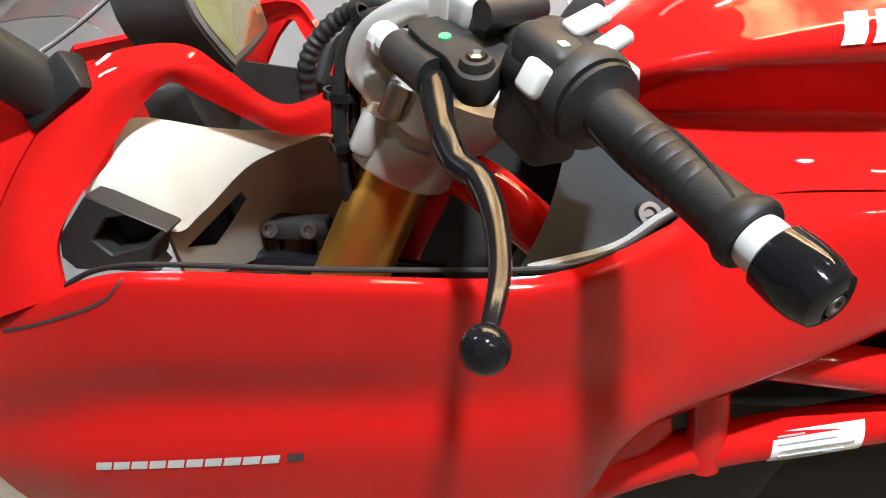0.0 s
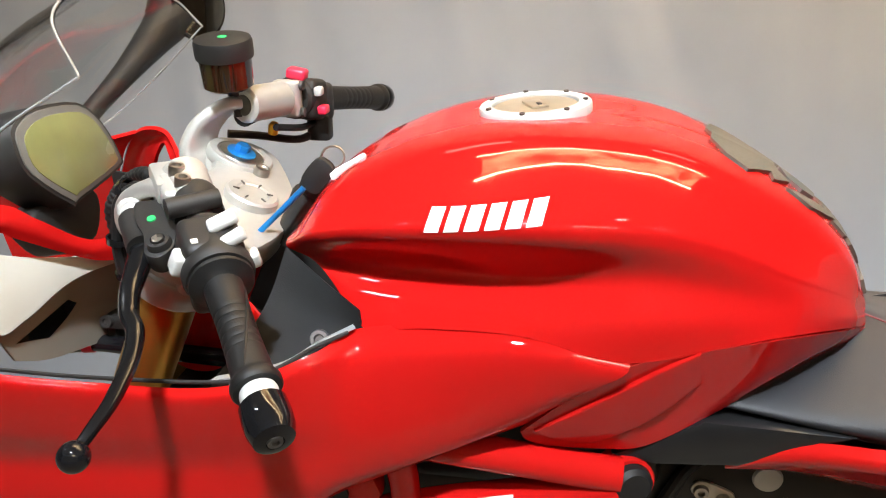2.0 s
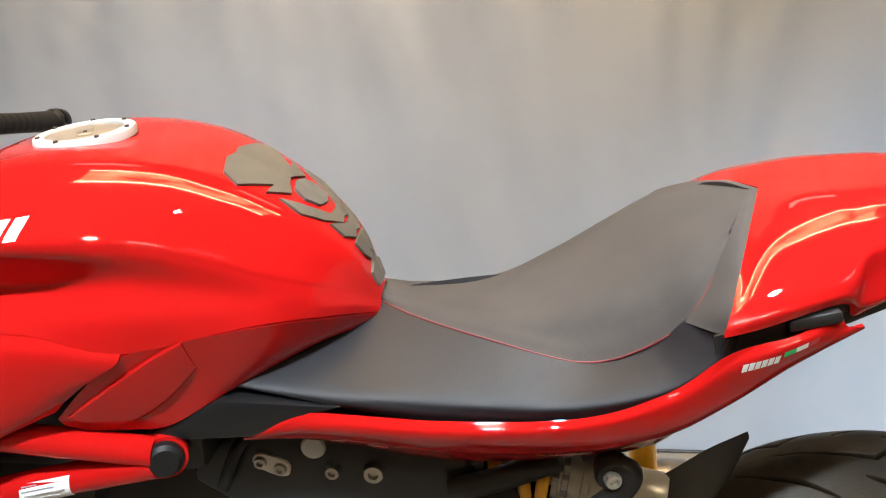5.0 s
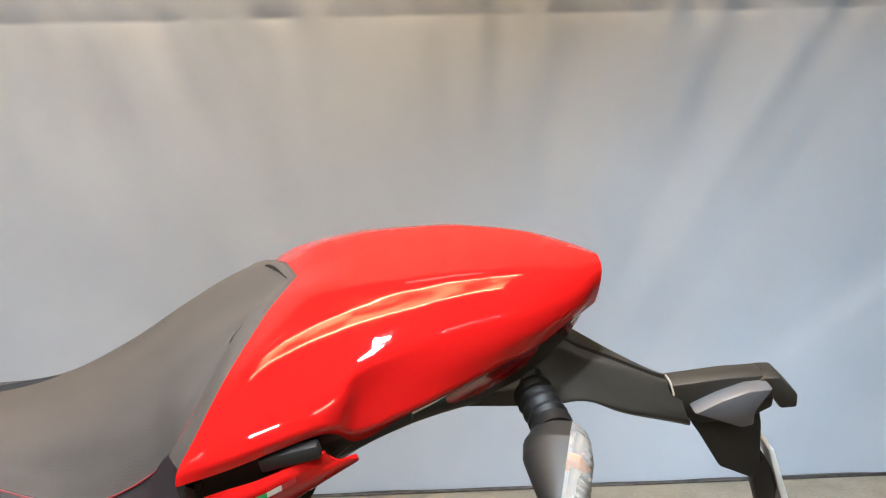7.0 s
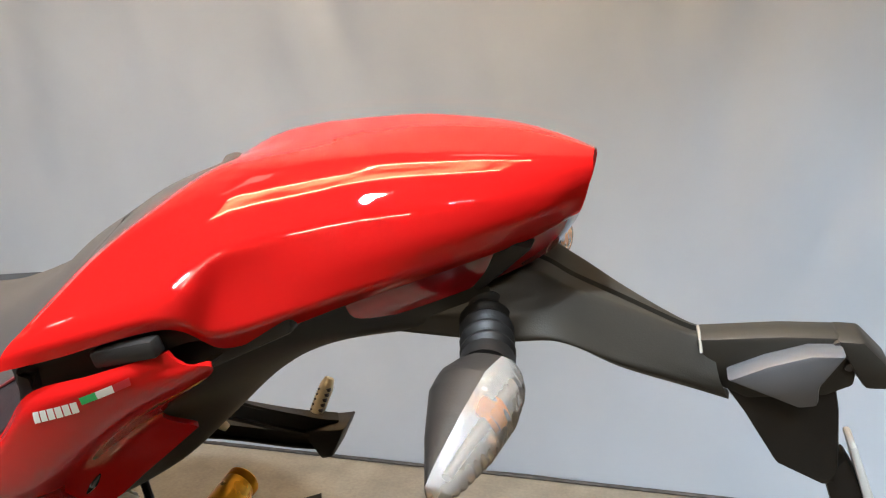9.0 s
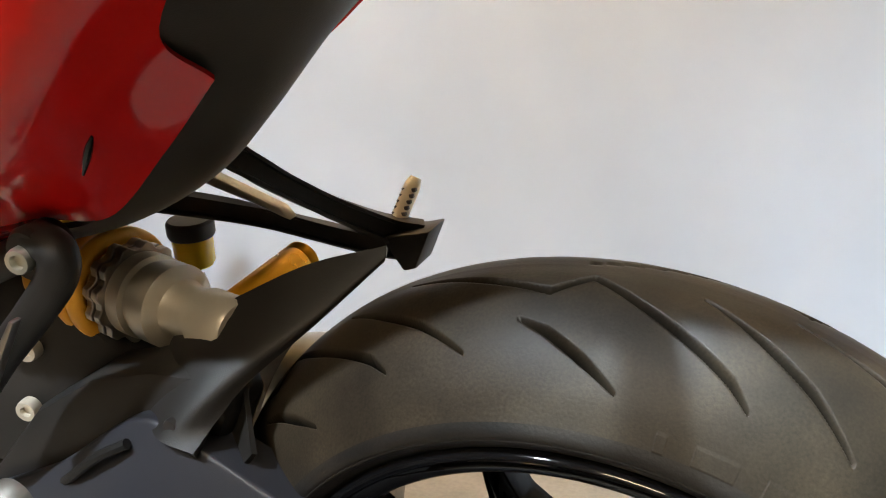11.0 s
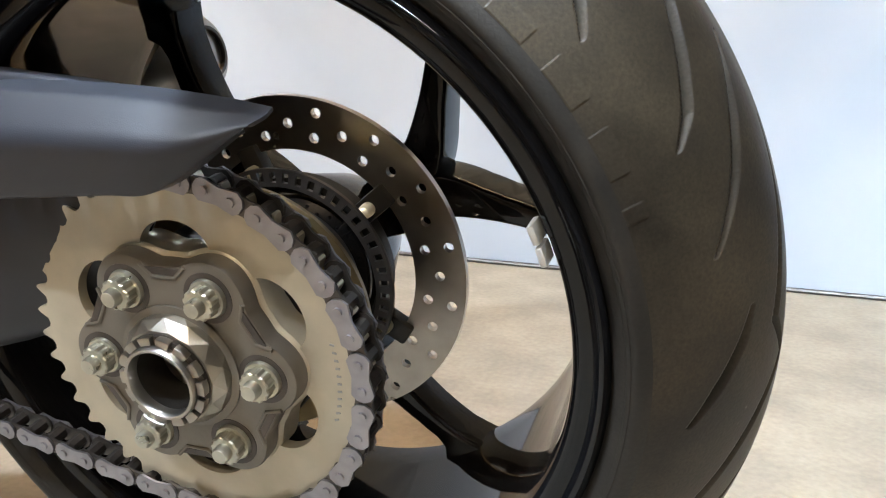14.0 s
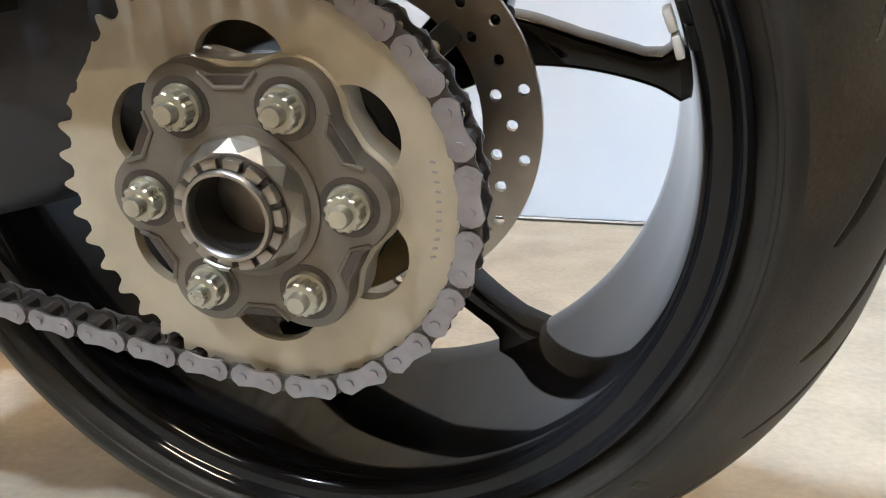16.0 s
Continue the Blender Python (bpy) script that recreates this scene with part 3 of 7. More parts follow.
tank_pad("tank_pad", [(0.622, 0.0), (0.617, 0.035), (0.630, 0.105), (0.655, 0.135), (0.672, 0.110), (0.684, 0.092), (0.697, 0.072), (0.694, 0.118), (0.728, 0.070), (0.716, 0.030), (0.712, 0.0)], PAD, "olive grey rubber tank pad")
tank_pad("tank_pad", [(0.806, 0.0), (0.800, 0.052), (0.764, 0.085), (0.716, 0.118), (0.755, 0.138), (0.795, 0.105), (0.832, 0.040), (0.828, 0.0)], PAD, "olive grey rubber tank pad")
tank_pad("tank_pad", [(0.838, 0.0), (0.838, 0.030), (0.809, 0.100), (0.845, 0.105), (0.868, 0.055), (0.864, 0.0)], PAD, "olive grey rubber tank pad")
tank_pad("tank_pad", [(0.874, 0.0), (0.872, 0.090), (0.905, 0.085), (0.930, 0.045), (0.912, 0.0)], PAD, "olive grey rubber tank pad")
tank_pad("tank_pad", [(0.920, 0.0), (0.940, 0.050), (0.945, 0.13), (0.975, 0.16), (0.985, 0.12), (0.985, 0.0)], PAD, "olive grey rubber tank pad")
tank_pad("pad_emblem", [(0.722, 0.0), (0.728, 0.042), (0.752, 0.062), (0.778, 0.045), (0.788, 0.0)], EMBLEM, "grey oval emblem on the pad", 0.0036)
part("tank_lettering", decal_bm(tank_tree, slanted(-0.9715, 0.9285, -0.8755, 0.9405, 0.0165, 0.0042, 6, 0.26)), WHITE, tank_ob, "bold white slanted lettering blocks")

# fuel cap
CAPM = axis_frame((-0.897, 0.0, 0.9945), (-0.08, -0.035, 1.0))
cap = part("fuel_cap", lathe_bm([(0.041, -0.008), (0.0535, -0.008), (0.0535, -0.001), (0.0525, 0.001), (0.042, 0.0022), (0.041, 0.001)], CAPM, 64, True), PALE, bike, "pale metal fuel cap with a ring of bolts")
part("cap_disc", lathe_bm([(0.0, -0.001), (0.030, -0.001), (0.040, -0.0014), (0.0405, -0.006), (0.0, -0.006)], CAPM, 48), CAPTAN, cap)
part("lock_cover", box_bm((0.030, 0.017, 0.003), CAPM @ Matrix.Translation((0.0, 0, 0.0)), 0.0012), CAPTAN, cap)
part("latch", box_bm((0.007, 0.004, 0.004), CAPM @ Matrix.Translation((0.008, 0.001, 0.001)), 0.0008), DARKSTEEL, cap)
for k in range(7):
    a = 2 * math.pi * k / 7 + 0.3
    part("cap_bolt", lathe_bm([(0.0, 0.0016), (0.0018, 0.0016), (0.0026, 0.0022), (0.0026, -0.002)], CAPM @ Matrix.Translation((0.0472 * math.cos(a), 0.0472 * math.sin(a), 0.0012)), 12), DARKSTEEL, cap)

# lower side strip of the tank cover
red_shell("tank_side_trim", [
    [(-0.890, -0.164, 0.738), (-0.850, -0.176, 0.782), (-0.803, -0.183, 0.822), (-0.69, -0.1505, 0.837), (-0.62, -0.0895, 0.821), (-0.579, -0.032, 0.800)],
    [(-0.885, -0.160, 0.728), (-0.840, -0.166, 0.755), (-0.795, -0.164, 0.775), (-0.70, -0.138, 0.790), (-0.63, -0.088, 0.801), (-0.579, -0.031, 0.795)],
    [(-0.868, -0.152, 0.718), (-0.820, -0.150, 0.719), (-0.780, -0.146, 0.724), (-0.722, -0.134, 0.757), (-0.64, -0.086, 0.788), (-0.580, -0.029, 0.790)],
], 50, 16, "dark red lower tank trim", mirror=True)

# side fairing: upper edge, belt line, middle, lower edge
fair, fair_tree = red_shell("side_fairing", [
    [(-1.505, -0.214, 0.745), (-1.44, -0.236, 0.776), (-1.377, -0.246, 0.801), (-1.25, -0.250, 0.805), (-1.13, -0.243, 0.807), (-1.06, -0.212, 0.826), (-1.022, -0.176, 0.836), (-0.90, -0.179, 0.846), (-0.803, -0.180, 0.829)],
    [(-1.51, -0.216, 0.738), (-1.44, -0.241, 0.768), (-1.378, -0.253, 0.792), (-1.25, -0.257, 0.796), (-1.13, -0.250, 0.797), (-1.06, -0.222, 0.814), (-1.018, -0.196, 0.818), (-0.902, -0.193, 0.828), (-0.806, -0.188, 0.817)],
    [(-1.52, -0.214, 0.700), (-1.45, -0.236, 0.725), (-1.39, -0.246, 0.742), (-1.26, -0.250, 0.752), (-1.14, -0.244, 0.760), (-1.07, -0.226, 0.768), (-1.015, -0.204, 0.775), (-0.92, -0.194, 0.790), (-0.830, -0.186, 0.800)],
    [(-1.525, -0.208, 0.660), (-1.45, -0.226, 0.685), (-1.40, -0.232, 0.700), (-1.27, -0.238, 0.712), (-1.15, -0.236, 0.722), (-1.08, -0.222, 0.728), (-1.02, -0.206, 0.738), (-0.935, -0.192, 0.756), (-0.850, -0.182, 0.785)],
    [(-1.515, -0.206, 0.615), (-1.45, -0.226, 0.635), (-1.40, -0.234, 0.648), (-1.28, -0.240, 0.665), (-1.16, -0.236, 0.675), (-1.09, -0.222, 0.682), (-1.03, -0.202, 0.702), (-0.95, -0.188, 0.730), (-0.870, -0.178, 0.768)],
    [(-1.47, -0.186, 0.545), (-1.42, -0.200, 0.548), (-1.38, -0.208, 0.552), (-1.28, -0.216, 0.562), (-1.16, -0.212, 0.582), (-1.095, -0.204, 0.620), (-1.060, -0.194, 0.668), (-0.97, -0.182, 0.712), (-0.885, -0.172, 0.752)],
], 110, 60, "glossy red side fairing with model lettering", mirror=True)
part("model_lettering", decal_bm(fair_tree, slanted(-1.426, 0.647, -1.295, 0.6665, 0.0068, 0.002, 10, 0.12)), PALE, fair, "small silver lettering blocks")
part("model_lettering", decal_bm(fair_tree, [[(-1.290, 0.6675), (-1.279, 0.669), (-1.278, 0.676), (-1.289, 0.6745)]]), DARKPRINT, fair, "small dark lettering block")
seam_line = [(-1.3760, 0.8000), (-1.3798, 0.7954), (-1.3862, 0.7878), (-1.4026, 0.7786), (-1.4427, 0.7618), (-1.4703, 0.7519)]
part("panel_gap", decal_bm(fair_tree, [[(xa, za), (xb, zb), (xb, zb - 0.0024), (xa, za - 0.0024)] for (xa, za), (xb, zb) in zip(seam_line, seam_line[1:])], 0.0006), DARKPRINT, fair, "dark gap between the fairing panels")
part("edge_trim", tube_bm([(-1.43, -0.232, 0.781), (-1.377, -0.243, 0.804), (-1.25, -0.246, 0.807), (-1.13, -0.239, 0.809), (-1.09, -0.226, 0.816), (-1.06, -0.207, 0.829), (-1.035, -0.188, 0.836)], 0.0018, 50, 8), BLACK, bike, "black rubber edge strip")
part("inner_edge", shell_bm(surface([[(-1.14, -0.238, 0.808), (-1.09, -0.222, 0.816), (-1.06, -0.203, 0.830), (-1.03, -0.184, 0.840)], [(-1.14, -0.222, 0.804), (-1.09, -0.205, 0.812), (-1.062, -0.190, 0.826), (-1.034, -0.176, 0.838)]], 24, 6), 0.002, (0, 0, 1)), GREYPRINT, bike, "pale inner fairing edge")

# upper fairing arch round the opening, with the nose in front of it
ARCH_O = [(-1.500, -0.222, 0.745), (-1.469, -0.206, 0.829), (-1.435, -0.183, 0.887), (-1.411, -0.172, 0.912), (-1.385, -0.162, 0.920), (-1.359, -0.150, 0.918), (-1.340, -0.136, 0.900), (-1.312, -0.103, 0.871), (-1.270, -0.075, 0.884)]
ARCH_M = [(-1.462, -0.238, 0.765), (-1.452, -0.222, 0.822), (-1.428, -0.202, 0.866), (-1.405, -0.188, 0.893), (-1.385, -0.178, 0.905), (-1.364, -0.166, 0.908), (-1.346, -0.146, 0.894), (-1.314, -0.108, 0.862), (-1.277, -0.082, 0.868)]
ARCH_I = [(-1.421, -0.240, 0.782), (-1.428, -0.222, 0.811), (-1.415, -0.205, 0.838), (-1.397, -0.186, 0.868), (-1.385, -0.176, 0.884), (-1.369, -0.164, 0.897), (-1.354, -0.148, 0.884), (-1.316, -0.104, 0.850), (-1.285, -0.084, 0.846)]
red_shell("upper_fairing", [ARCH_O, ARCH_M, ARCH_I], 80, 18, "glossy red upper fairing arch", 0.005, (0, -1, 0.3), mirror=True)
red_shell("nose_fairing", [
    [(-1.620, -0.17, 0.70), (-1.620, -0.15, 0.79), (-1.60, -0.125, 0.850), (-1.57, -0.10, 0.880)],
    [(-1.555, -0.205, 0.72), (-1.540, -0.19, 0.805), (-1.515, -0.165, 0.868), (-1.49, -0.14, 0.895)],
    [(-1.502, -0.221, 0.745), (-1.471, -0.205, 0.829), (-1.437, -0.182, 0.887), (-1.413, -0.171, 0.912)],
], 30, 16, "glossy red nose fairing", 0.005, (0, -1, 0.3), mirror=True)


def seat():
    mid = [(-0.590, 0, 0.818), (-0.54, 0, 0.808), (-0.48, 0, 0.808), (-0.40, 0, 0.824), (-0.32, 0, 0.860), (-0.26, 0, 0.900), (-0.187, 0, 0.936)]
    quarter = [(-0.588, -0.006, 0.816), (-0.535, -0.024, 0.809), (-0.460, -0.050, 0.809), (-0.385, -0.066, 0.822), (-0.310, -0.072, 0.859), (-0.260, -0.066, 0.898), (-0.207, -0.044, 0.930)]
    edge = [(-0.585, -0.010, 0.812), (-0.535, -0.036, 0.808), (-0.448, -0.074, 0.805), (-0.362, -0.097, 0.803), (-0.295, -0.108, 0.840), (-0.260, -0.106, 0.879), (-0.224, -0.072, 0.919)]
    seam = [(-0.583, -0.012, 0.808), (-0.535, -0.045, 0.803), (-0.448, -0.088, 0.797), (-0.357, -0.112, 0.789), (-0.288, -0.123, 0.8245), (-0.256, -0.121, 0.866), (-0.2265, -0.082, 0.9125)]
    far_in = [(-0.588, 0.030, 0.812), (-0.535, 0.045, 0.800), (-0.460, 0.085, 0.794), (-0.385, 0.095, 0.823), (-0.312, 0.100, 0.868), (-0.262, 0.105, 0.896), (-0.215, 0.085, 0.920)]
    far_edge = [(-0.585, 0.045, 0.808), (-0.535, 0.065, 0.796), (-0.448, 0.135, 0.777), (-0.385, 0.155, 0.802), (-0.330, 0.158, 0.834), (-0.285, 0.160, 0.864), (-0.255, 0.160, 0.884)]
    far_seam = [(-0.583, 0.055, 0.790), (-0.535, 0.085, 0.775), (-0.448, 0.150, 0.755), (-0.382, 0.170, 0.780), (-0.325, 0.174, 0.812), (-0.280, 0.176, 0.842), (-0.252, 0.176, 0.864)]
    top = part("seat_top", shell_bm(surface([far_seam, far_edge, far_in, mid, quarter, edge, seam], 60, 56), 0.012, (0, 0, 1)), SEATTOP, bike, "brown-grey suede seat top", angle=70)
    line = spline([Vector(p) + Vector((0, -0.0015, -0.0005)) for p in seam], 60)
    part("seam_piping", tube_bm([tuple(p) for p in line[::4]], 0.0011, 60, 6), SEAMRED, top, "thin dark red seam")
    side = [seam[:4] + [(-0.300, -0.121, 0.814), (-0.277, -0.126, 0.838), (-0.262, -0.126, 0.856)],
            [(-0.640, -0.074, 0.784), (-0.545, -0.122, 0.770), (-0.460, -0.143, 0.766), (-0.375, -0.155, 0.768), (-0.292, -0.165, 0.796), (-0.252, -0.166, 0.836), (-0.247, -0.160, 0.858)],
            [(-0.722, -0.126, 0.766), (-0.620, -0.141, 0.757), (-0.500, -0.150, 0.750), (-0.380, -0.158, 0.754), (-0.300, -0.168, 0.782), (-0.255, -0.176, 0.822), (-0.246, -0.178, 0.852)],
            [(-0.731, -0.118, 0.756), (-0.622, -0.136, 0.745), (-0.500, -0.146, 0.736), (-0.370, -0.152, 0.742), (-0.286, -0.162, 0.774), (-0.245, -0.172, 0.816), (-0.240, -0.176, 0.846)]]
    red_shell("seat_side", side, 60, 28, "dark grey leather seat side", 0.012, (0, -1, 0.3), SEATSIDE, mirror=True)

    red_shell("seat_rear_edge", [
        [(-0.189, 0.0, 0.936), (-0.209, -0.045, 0.930), (-0.2275, -0.083, 0.912), (-0.257, -0.122, 0.865), (-0.273, -0.126, 0.842)],
        [(-0.184, 0.0, 0.9375), (-0.203, -0.049, 0.931), (-0.224, -0.102, 0.909), (-0.247, -0.146, 0.872), (-0.258, -0.154, 0.848)],
        [(-0.179, 0.0, 0.936), (-0.197, -0.051, 0.929), (-0.221, -0.118, 0.904), (-0.240, -0.166, 0.873), (-0.245, -0.174, 0.852)],
    ], 40, 12, "brown-grey strip along the back of the seat", 0.006, (0, -0.6, 0.8), SEATTOP, mirror=True)
    part("seat_base", box_bm((0.34, 0.25, 0.05), Matrix.Translation((-0.49, 0, 0.728)), 0.01), BLACK, bike, "black plastic seat base")


seat()

# red tail side panel under the seat
flank, flank_tree = red_shell("tail_side_panel", [
    [(-0.706, -0.136, 0.710), (-0.652, -0.142, 0.739), (-0.50, -0.157, 0.744), (-0.370, -0.163, 0.755), (-0.290, -0.170, 0.790), (-0.240, -0.180, 0.838), (-0.190, -0.180, 0.856), (-0.145, -0.168, 0.868)],
    [(-0.709, -0.139, 0.708), (-0.648, -0.148, 0.728), (-0.50, -0.165, 0.733), (-0.370, -0.170, 0.746), (-0.288, -0.178, 0.780), (-0.236, -0.187, 0.824), (-0.188, -0.184, 0.846), (-0.138, -0.166, 0.860)],
    [(-0.710, -0.140, 0.705), (-0.645, -0.144, 0.716), (-0.50, -0.152, 0.709), (-0.370, -0.156, 0.714), (-0.285, -0.170, 0.748), (-0.230, -0.174, 0.786), (-0.178, -0.168, 0.822), (-0.123, -0.158, 0.852)],
    [(-0.709, -0.138, 0.702), (-0.638, -0.126, 0.696), (-0.49, -0.112, 0.668), (-0.378, -0.112, 0.674), (-0.300, -0.136, 0.712), (-0.250, -0.140, 0.746), (-0.215, -0.134, 0.778), (-0.187, -0.128, 0.797)],
    [(-0.706, -0.132, 0.701), (-0.625, -0.114, 0.690), (-0.475, -0.080, 0.642), (-0.385, -0.080, 0.660), (-0.335, -0.099, 0.677), (-0.284, -0.096, 0.682), (-0.232, -0.094, 0.724), (-0.182, -0.098, 0.768)],
], 70, 34, "glossy red tail side panel with small lettering")
red_shell("tail_side_panel", [
    [(-0.640, 0.150, 0.742), (-0.50, 0.157, 0.742), (-0.370, 0.163, 0.755), (-0.290, 0.170, 0.790), (-0.240, 0.180, 0.838), (-0.190, 0.180, 0.856), (-0.145, 0.168, 0.868)],
    [(-0.636, 0.156, 0.737), (-0.50, 0.165, 0.733), (-0.370, 0.170, 0.746), (-0.288, 0.178, 0.780), (-0.236, 0.187, 0.824), (-0.188, 0.184, 0.846), (-0.138, 0.166, 0.860)],
    [(-0.618, 0.150, 0.724), (-0.50, 0.162, 0.711), (-0.370, 0.166, 0.717), (-0.285, 0.170, 0.748), (-0.230, 0.174, 0.786), (-0.178, 0.168, 0.822), (-0.123, 0.158, 0.852)],
], 70, 18, "glossy red tail side panel", outward=(0, 1, 0))
part("tail_lettering", decal_bm(flank_tree, slanted(-0.233, 0.8225, -0.200, 0.8325, 0.0085, 0.001, 6)), WHITE, flank, "small white lettering blocks")
flag = [(-0.197, 0.838), (-0.1865, 0.842), (-0.176, 0.846), (-0.166, 0.850)]
for (xa, za), (xb, zb), mt in zip(flag, flag[1:], (GREENPRINT, WHITE, REDPRINT)):
    part("flag_band", decal_bm(flank_tree, [[(xa, za), (xb, zb), (xb, zb + 0.0055), (xa, za + 0.0055)]]), mt, flank, "band of a small tricolour sticker")
# black bead laid on the panel for the dark of a slit
part("air_slit_shade", tube_bm([(-0.2447, -0.1325, 0.7440), (-0.2539, -0.1297, 0.7332), (-0.2675, -0.1242, 0.7185)], lambda s: 0.0008 + 0.0017 * math.sin(math.pi * s), 12, 8), GLOSSBLACK, flank)
part("trim_panel", prism_bm([(-0.812, 0.708), (-0.775, 0.727), (-0.732, 0.752), (-0.60, 0.748), (-0.632, 0.738), (-0.700, 0.708), (-0.770, 0.702)], -0.144, -0.112, 0.005), SATIN, bike, "black trim under the seat nose")
part("cowl_gap", shell_bm(surface([
    [(-0.255, -0.172, 0.850), (-0.215, -0.172, 0.864), (-0.180, -0.166, 0.876), (-0.145, -0.156, 0.882), (-0.130, -0.150, 0.882)],
    [(-0.250, -0.174, 0.822), (-0.215, -0.170, 0.838), (-0.180, -0.164, 0.852), (-0.145, -0.154, 0.866), (-0.130, -0.146, 0.866)]], 30, 8), 0.004, (0, -1, 0)), BLACK, bike, "black plastic gap strip under the cowl")
part("gap_block", box_bm((0.046, 0.012, 0.012), Matrix.Translation((-0.170, -0.170, 0.868)) @ Matrix.Rotation(radians(-14), 4, "Y"), 0.003), BLACK, bike)


def cowl():
    """Single-seat cowl: a narrow flat top, flat flanks between two ridges, and a scooped lower rear edge."""
    mid = [(-0.180, 0, 0.938), (-0.158, 0, 0.946), (-0.130, 0, 0.953), (-0.112, 0, 0.956), (-0.075, 0, 0.9605), (-0.035, 0, 0.9635), (0.024, 0, 0.9625), (0.062, 0, 0.956), (0.0875, 0, 0.9495)]
    top = [(-0.197, -0.050, 0.931), (-0.165, -0.054, 0.947), (-0.135, -0.060, 0.9535), (-0.112, -0.063, 0.956), (-0.075, -0.064, 0.959), (-0.035, -0.061, 0.9605), (0.022, -0.049, 0.958), (0.062, -0.032, 0.952), (0.0878, -0.013, 0.947)]
    flank_line = [(-0.222, -0.118, 0.907), (-0.194, -0.122, 0.922), (-0.140, -0.112, 0.938), (-0.113, -0.106, 0.943), (-0.075, -0.098, 0.947), (-0.036, -0.086, 0.951), (0.021, -0.068, 0.950), (0.063, -0.043, 0.945), (0.0882, -0.017, 0.942)]
    ridge = [(-0.242, -0.170, 0.876), (-0.216, -0.169, 0.889), (-0.140, -0.152, 0.911), (-0.114, -0.138, 0.922), (-0.075, -0.122, 0.930), (-0.037, -0.106, 0.935), (0.020, -0.083, 0.936), (0.062, -0.052, 0.934), (0.0870, -0.021, 0.935)]
    hollow = [(-0.246, -0.178, 0.871), (-0.212, -0.177, 0.884), (-0.141, -0.162, 0.901), (-0.116, -0.142, 0.900), (-0.075, -0.130, 0.908), (-0.040, -0.117, 0.914), (0.020, -0.088, 0.920), (0.060, -0.055, 0.921), (0.0845, -0.024, 0.924)]
    flare = [(-0.249, -0.184, 0.865), (-0.212, -0.184, 0.876), (-0.146, -0.168, 0.889), (-0.122, -0.152, 0.873), (-0.080, -0.138, 0.882), (-0.045, -0.122, 0.890), (0.018, -0.085, 0.902), (0.050, -0.056, 0.908), (0.0810, -0.026, 0.914)]
    edge = [(-0.250, -0.186, 0.856), (-0.212, -0.182, 0.866), (-0.146, -0.164, 0.881), (-0.123, -0.140, 0.858), (-0.082, -0.126, 0.870), (-0.047, -0.112, 0.881), (0.016, -0.076, 0.895), (0.050, -0.050, 0.902), (0.0765, -0.024, 0.910)]
    across = panel_grid([mid, top, flank_line, ridge, hollow, flare, edge], 90, [0, 0.016, 0.03, 0.006, 0.012, 0.005, 0], 3, 5)
    grid = [list(r) for r in zip(*across)]
    part("seat_cowl", shell_bm(mirrored(grid), 0.004, (0, 0, 1)), RED, bike, "glossy red single-seat tail cowl", angle=70)


cowl()
part("tail_core", joined(prism_bm([(-0.25, 0.835), (-0.20, 0.800), (-0.14, 0.838), (-0.08, 0.868), (-0.08, 0.900), (-0.20, 0.895), (-0.25, 0.870)], -0.135, 0.135, 0.004), prism_bm([(-0.12, 0.845), (0.02, 0.868), (0.055, 0.900), (-0.02, 0.915), (-0.12, 0.905)], -0.060, 0.060, 0.004)), BLACK, bike, "black plastic tail core under the cowl")
# ---- rear wheel ----
AX = Vector((0, 0, 0.315))
WHEEL = Matrix.Translation(AX) @ Matrix.Rotation(radians(90), 4, "X")  # lathe z runs towards -y


def polar(r, deg):
    return (r * math.cos(radians(deg)), 0.315 + r * math.sin(radians(deg)))


def holed_bm(outline, holes, y0, y1):
    """A plate in x and z with holes through it."""
    bm = bmesh.new()
    for loop in (outline, *holes):
        vs = [bm.verts.new((x, y0, z)) for x, z in loop]
        for a, b in zip(vs, vs[1:] + vs[:1]):
            bm.edges.new((a, b))
    bmesh.ops.triangle_fill(bm, use_beauty=True, use_dissolve=False, edges=bm.edges[:])
    front = list(bm.faces)
    rim = [e for e in bm.edges if e.is_boundary]
    twin = {v: bm.verts.new((v.co.x, y1, v.co.z)) for v in list(bm.verts)}
    for f in front:
        bm.faces.new([twin[v] for v in reversed(f.verts)])
    for e in rim:
        a, b = e.verts
        bm.faces.new((a, b, twin[b], twin[a]))
    bmesh.ops.recalc_face_normals(bm, faces=bm.faces)
    return bm


